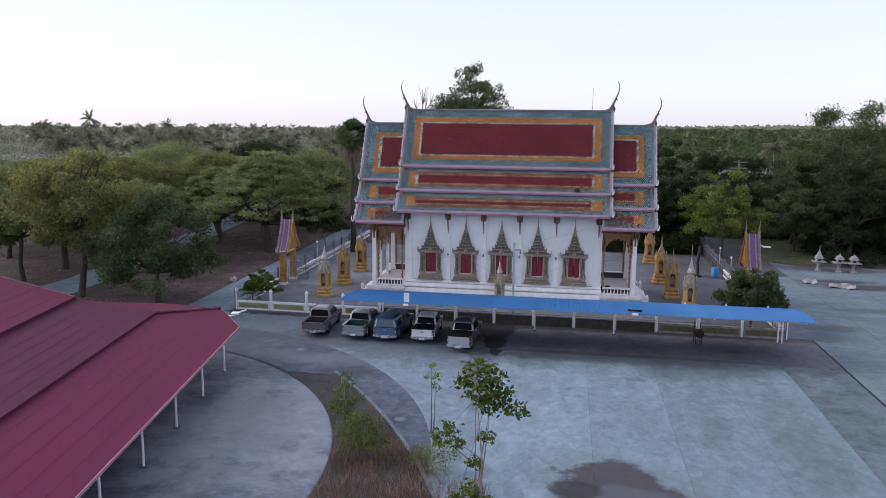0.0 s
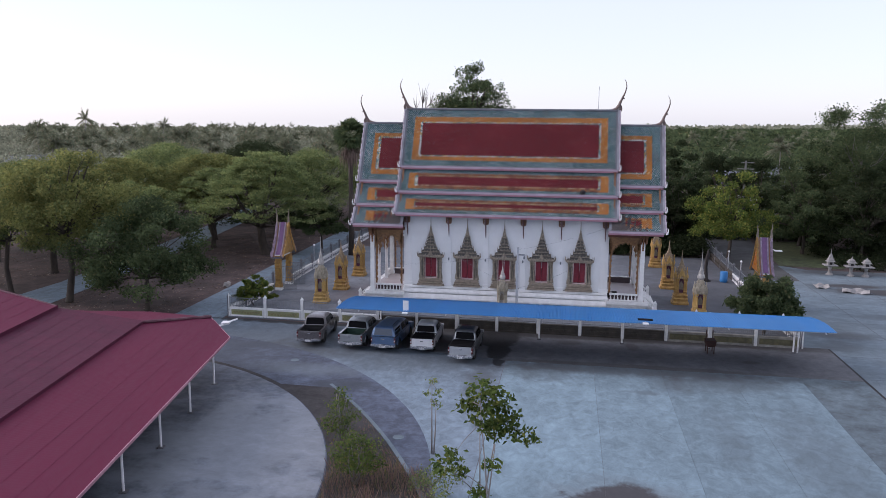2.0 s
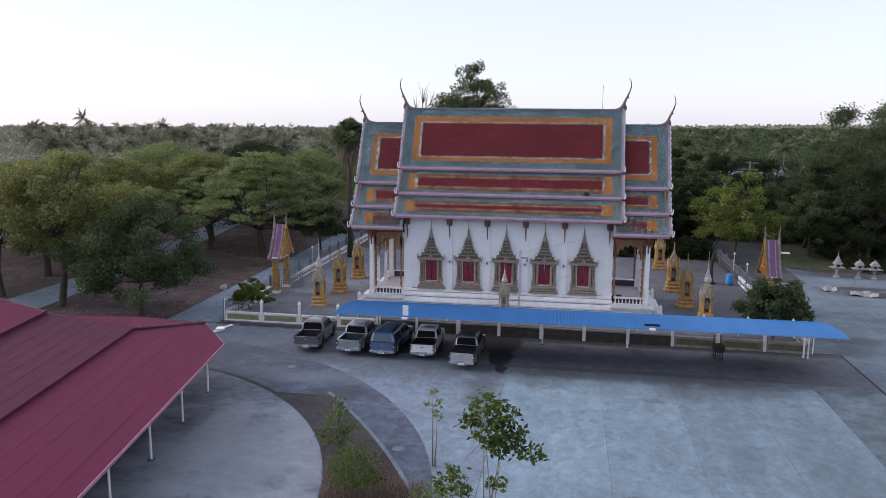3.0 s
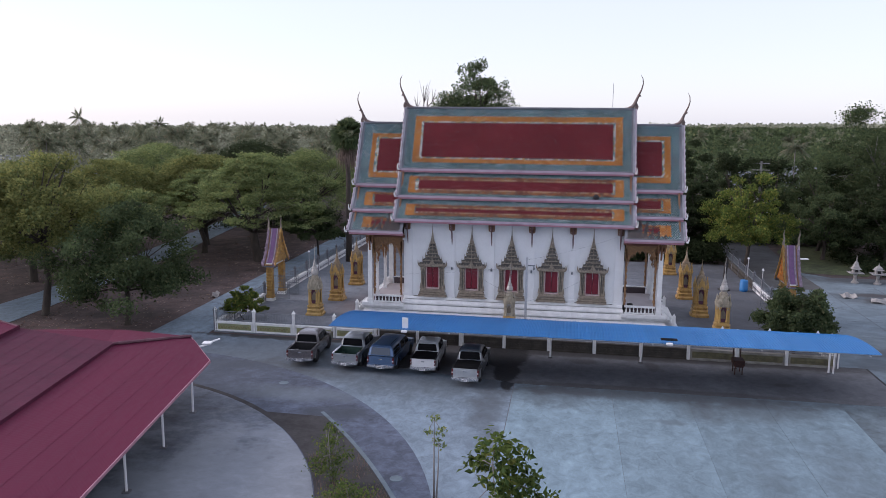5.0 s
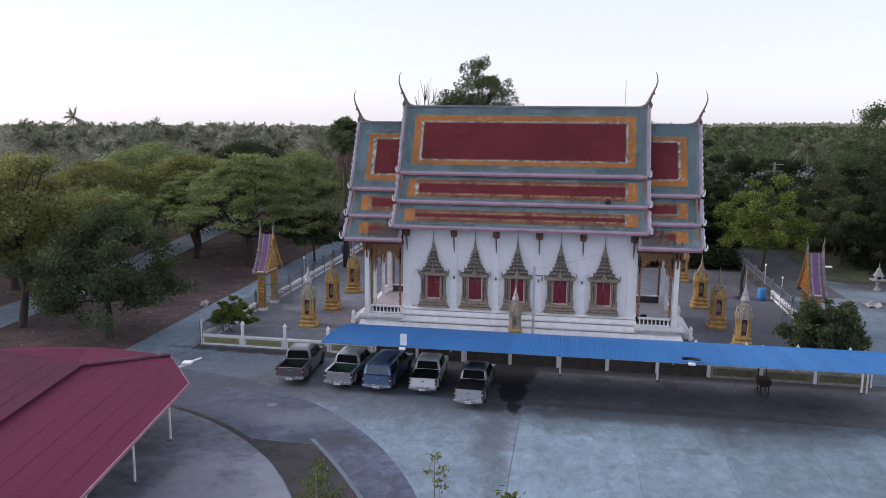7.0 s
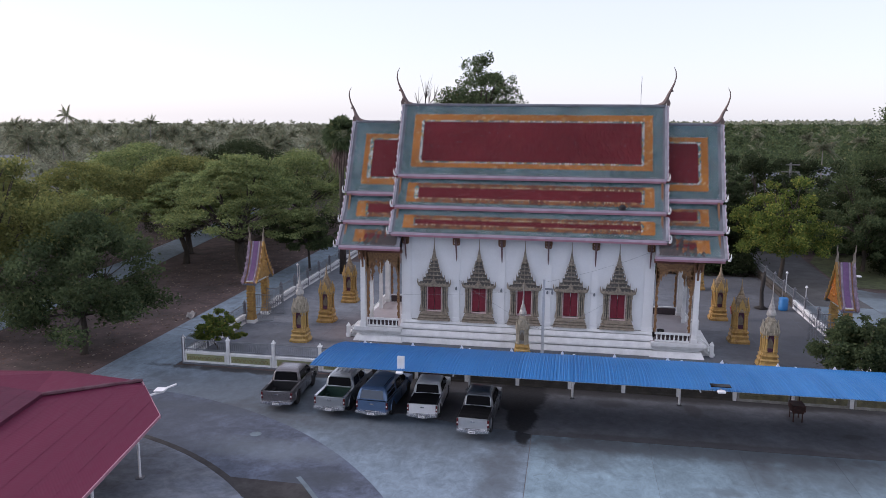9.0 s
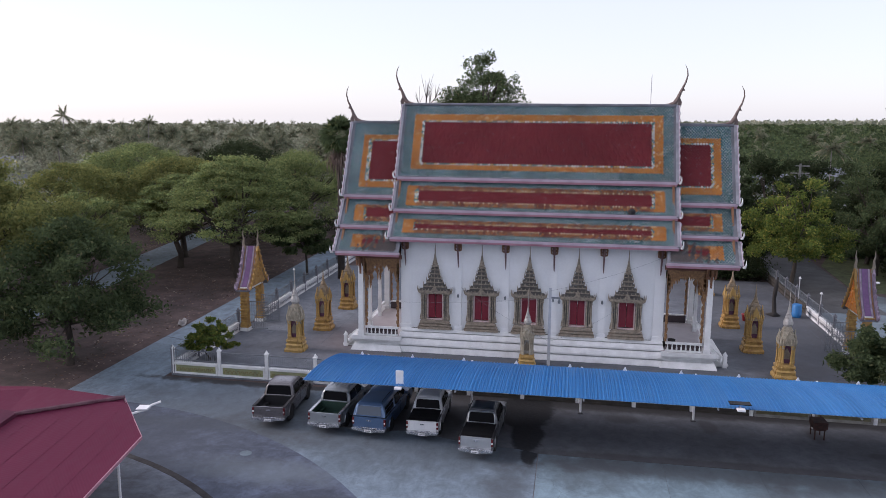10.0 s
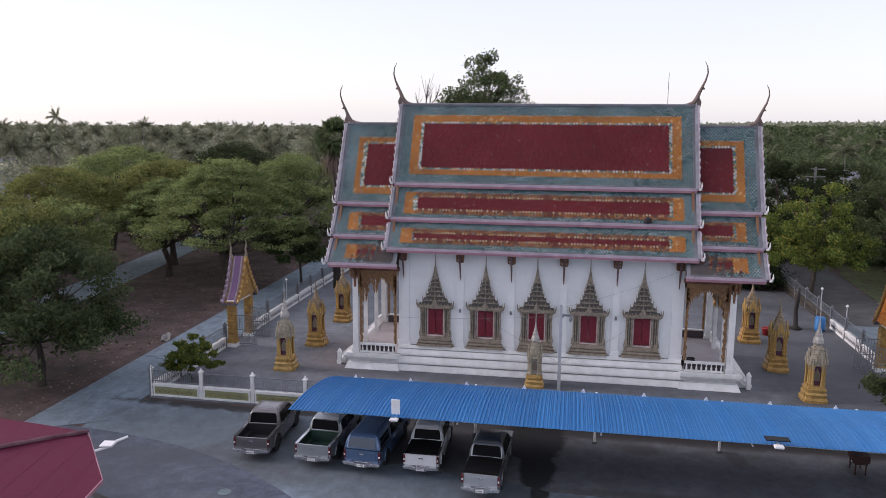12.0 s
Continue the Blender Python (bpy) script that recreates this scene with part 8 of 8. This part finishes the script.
def lamp_post(x, y, h, reach):
    g = thing("street_lamp", "slim grey solar lamp post beside the fence", "street lamp", pose(x, y, 0.02), "lamp posts")
    b = bmesh.new()
    lathe(b, [(0.1, 0), (0.05, 0.1), (0.04, h)], 8)
    part("pole", b, M["steel"], g)
    b = bmesh.new()
    tube(b, [(0, 0, h - 0.05), (reach * 0.5, 0, h + 0.02), (reach, 0, h)], 0.03, 6)
    part("arm", b, M["steel"], g)
    b = bmesh.new()
    box(b, reach - 0.1, reach + 0.5, -0.16, 0.16, h - 0.02, h + 0.06)
    box(b, 0.1, 0.75, -0.22, 0.22, h + 0.12, h + 0.15)
    part("lamp_head", b, M["white_paint"], g, "flat white lamp head with a panel")


lamp_post(16.4, 66.6, 3.9, 0.9)
# ball lights on the side fence
for k, (x, y) in enumerate(((15.42, 70.0), (15.45, 75.4), (-23.75, 70.6))):
    g = thing("post_light", "small white light on a fence pole", "light", pose(x, y, 0), "fence lights")
    bm = bmesh.new()
    lathe(bm, [(0.035, 0.0), (0.035, 2.3)], 8)
    part("pole", bm, M["steel"], g)
    bm = bmesh.new()
    frustum(bm, 0, 0, 2.3, 2.44, 0.09, 0.09, 0.03, 0.03)
    part("shade", bm, M["white_paint"], g)

# service pole and wires in front of the hall
g = thing("service_pole", "slim grey concrete service pole in front of the temple", "pole", pose(-3.05, 52.6, 0))
bm = bmesh.new()
frustum(bm, 0, 0, 0, 5.75, 0.09, 0.09, 0.06, 0.06)
part("pole", bm, M["steel"], g)
bm = bmesh.new()
box(bm, 0.0, 0.5, -0.03, 0.03, 5.2, 5.28)
lathe(bm, [(0.05, 4.95), (0.07, 5.05), (0.03, 5.2)], 8, 0.45, 0)
part("bracket", bm, M["grey_metal"], g, "small metal bracket with an insulator")


def wire(a, b, sag, label):
    bm = bmesh.new()
    a, b = Vector(a), Vector(b)
    tube(bm, [a.lerp(b, k / 12) - Vector((0, 0, sag * 4 * (k / 12) * (1 - k / 12))) for k in range(13)], 0.006, 4)
    tagged(link_mesh("wire", bm, M["grey_metal"]), label, "wire", "overhead wires")


wire((-3.05, 52.6, 2.9), (-8.6, 58.7, 4.2), 0.15, "thin pale service wire from the pole to the hall")
wire((-3.05, 52.6, 2.9), (0.9, 58.7, 3.4), 0.2, "thin pale service wire from the pole to the hall")
wire((-3.05, 52.6, 5.6), (3.0, 58.6, 6.4), 0.15, "thin pale service wire from the pole to the hall")
wire((-3.05, 52.6, 5.2), (-12.2, 58.7, 3.1), 0.1, "thin pale service wire from the pole to the hall")

# utility pole beyond the yard
for x, y, h in ((22.6, 104.0, 9.6),):
    g = thing("utility_pole", "concrete utility pole with crossarms among the trees", "utility pole", pose(x, y, 0))
    bm = bmesh.new()
    frustum(bm, 0, 0, 0, h, 0.16, 0.16, 0.1, 0.1)
    part("pole", bm, M["stone_pale"], g)
    for z in (h - 0.3, h - 1.1):
        bm = bmesh.new()
        box(bm, -1.0, 1.0, -0.06, 0.06, z, z + 0.12)
        part("crossarm", bm, M["stone_pale"], g)
for x, y, h in ((38.5, 88.0, 6.5), (39.8, 88.5, 3.4)):
    g = thing("utility_pole", "plain pale concrete pole at the thicket edge", "utility pole", pose(x, y, 0, 0, 2, 0))
    bm = bmesh.new()
    frustum(bm, 0, 0, 0, h, 0.15, 0.15, 0.11, 0.11)
    part("pole", bm, M["stone_pale"], g)


# ---- far houses ----
def far_house(x, y, turn, w, d, wall, ridge, roof_mat, label):
    g = thing("house", label, "house", pose(x, y, 0, 0, 0, turn), "far houses")
    b = bmesh.new()
    box(b, -w / 2, w / 2, -d / 2, d / 2, 0, wall)
    part("wall", b, M["white_wall"], g)
    for s in (-1, 1):
        b = bmesh.new()
        plate_x(b, [(0, ridge), (s * (d / 2 + 0.6), wall - 0.15), (s * (d / 2 + 0.6), wall - 0.27), (0, ridge - 0.14)], -w / 2 - 0.5, w / 2 + 0.5)
        part("roof", b, roof_mat, g, "weathered sheet roof slope")
    for s in (-1, 1):
        b = bmesh.new()
        plate_x(b, [(-d / 2, wall), (d / 2, wall), (0, ridge - 0.15)], s * w / 2 - 0.06, s * w / 2 + 0.06)
        part("gable", b, M["white_wall"], g)
    for s in (-0.3, 0.3):
        b = bmesh.new()
        box(b, s * w - 0.5, s * w + 0.5, -d / 2 - 0.04, -d / 2 + 0.02, 1.0, 2.1)
        part("window", b, M["car_glass"], g, "dark window")


M["roof_grey"] = mat("roof_grey_sheet", (0.2, 0.22, 0.26), 0.5, metal=0.3, var=0.2, scale=0.8, fine=8)
far_house(-98, 128, 25, 9, 7, 5.0, 7.4, M["roof_grey"], "far house with a weathered grey sheet roof")
far_house(-73, 106, 10, 9, 6, 4.2, 6.4, M["roof_grey"], "far house with a weathered grey sheet roof")
far_house(40, 135, -20, 12, 8, 4.6, 7.4, M["roof_grey"], "far house with a pale grey sheet roof")
far_house(29, 133, -15, 9, 7, 4.4, 6.6, M["roof_grey"], "far house with a pale grey sheet roof")

# ---- things under the carport ----
M["rust"] = mat("rusty_steel", (0.06, 0.022, 0.016), 0.85, var=0.4, scale=5, fine=20, second=(0.025, 0.012, 0.01))
# the reddish item is unidentified; its cart shape is made up
g = thing("cart", "made-up cart shape for a dark reddish item under the carport", "cart", pose(9.35, 49.3, 0.03))
bm = bmesh.new()
box(bm, -0.25, 0.25, -0.35, 0.35, 0.45, 0.55)
box(bm, -0.3, 0.3, -0.4, 0.36, 0.55, 0.85)
for sx3 in (-0.2, 0.2):
    tube(bm, [(sx3, -0.3, 0.0), (sx3, -0.28, 0.5)], 0.03, 6)
    tube(bm, [(sx3, 0.33, 0.0), (sx3, 0.42, 1.35)], 0.03, 6)
part("cart_frame", bm, M["rust"], g)


g = thing("manhole", "round pale manhole cover in the lane", "manhole cover", pose(-7.05, 32.95, 0.026))
bm = bmesh.new()
lathe(bm, [(0.26, 0), (0.26, 0.012), (0.23, 0.016), (0.21, 0.006), (0.0, 0.008)], 20)
part("cover", bm, M["yard"], g)
g = thing("manhole", "round pale manhole cover in the lane", "manhole cover", pose(-15.6, 42.9, 0.026))
bm = bmesh.new()
lathe(bm, [(0.26, 0), (0.26, 0.012), (0.23, 0.016), (0.21, 0.006), (0.0, 0.008)], 20)
part("cover", bm, M["yard"], g)

# expansion joints in the court and the yard
M["joint"] = mat("joint_filler", (0.115, 0.13, 0.15), 0.9, var=0.4, scale=3, fine=12)
bm = bmesh.new()
for k in range(9):
    y = 54.0 + 3.6 * k
    box(bm, -23.7, 15.1, y - 0.012, y + 0.012, 0.055, 0.063)
for k in range(10):
    x = -21.6 + 4.0 * k
    box(bm, x - 0.012, x + 0.012, 51.9, 84.2, 0.056, 0.064)
structure("court_joints", bm, M["joint"], "dark straight expansion joints in the courtyard concrete")
bm = bmesh.new()
for k in range(17):
    y = 6.0 + 4.4 * k
    if y < 75:
        box(bm, 17.3, 62, y - 0.018, y + 0.018, 0.01, 0.019)
for k in range(9):
    x = 21.6 + 4.6 * k
    box(bm, x - 0.025, x + 0.025, -20, 76, 0.011, 0.021)
structure("yard_joints", bm, M["joint"], "dark straight expansion joints in the yard concrete")

# ---- paving slabs of the forecourt, last ----
bm = bmesh.new()
slab_poly(bm, [(-3.19, -30), (16.99, -30), (16.99, 45.19), (-3.19, 45.19)], -0.2, 0.018)
forecourt = structure("forecourt", bm, M["concrete_old"], "concrete forecourt cast in long slabs")
xs = [-3.17, 2.02, 5.85, 9.7, 13.5, 16.98]
ys = [45.18, 9.0, -29.9]
rng = random.Random(4)
for i in range(5):
    for j in range(len(ys) - 1):
        b = bmesh.new()
        x0, x1, y1, y0 = xs[i] + 0.006, xs[i + 1] - 0.006, ys[j] - 0.012, ys[j + 1] + 0.012
        v = box(b, x0, x1, y0, y1, 0.0, 0.03 + rng.uniform(-0.004, 0.004))
        o = link_mesh("paving_slab", b, M["slab_grimy"] if i == 4 else M["concrete"])
        o.parent = forecourt
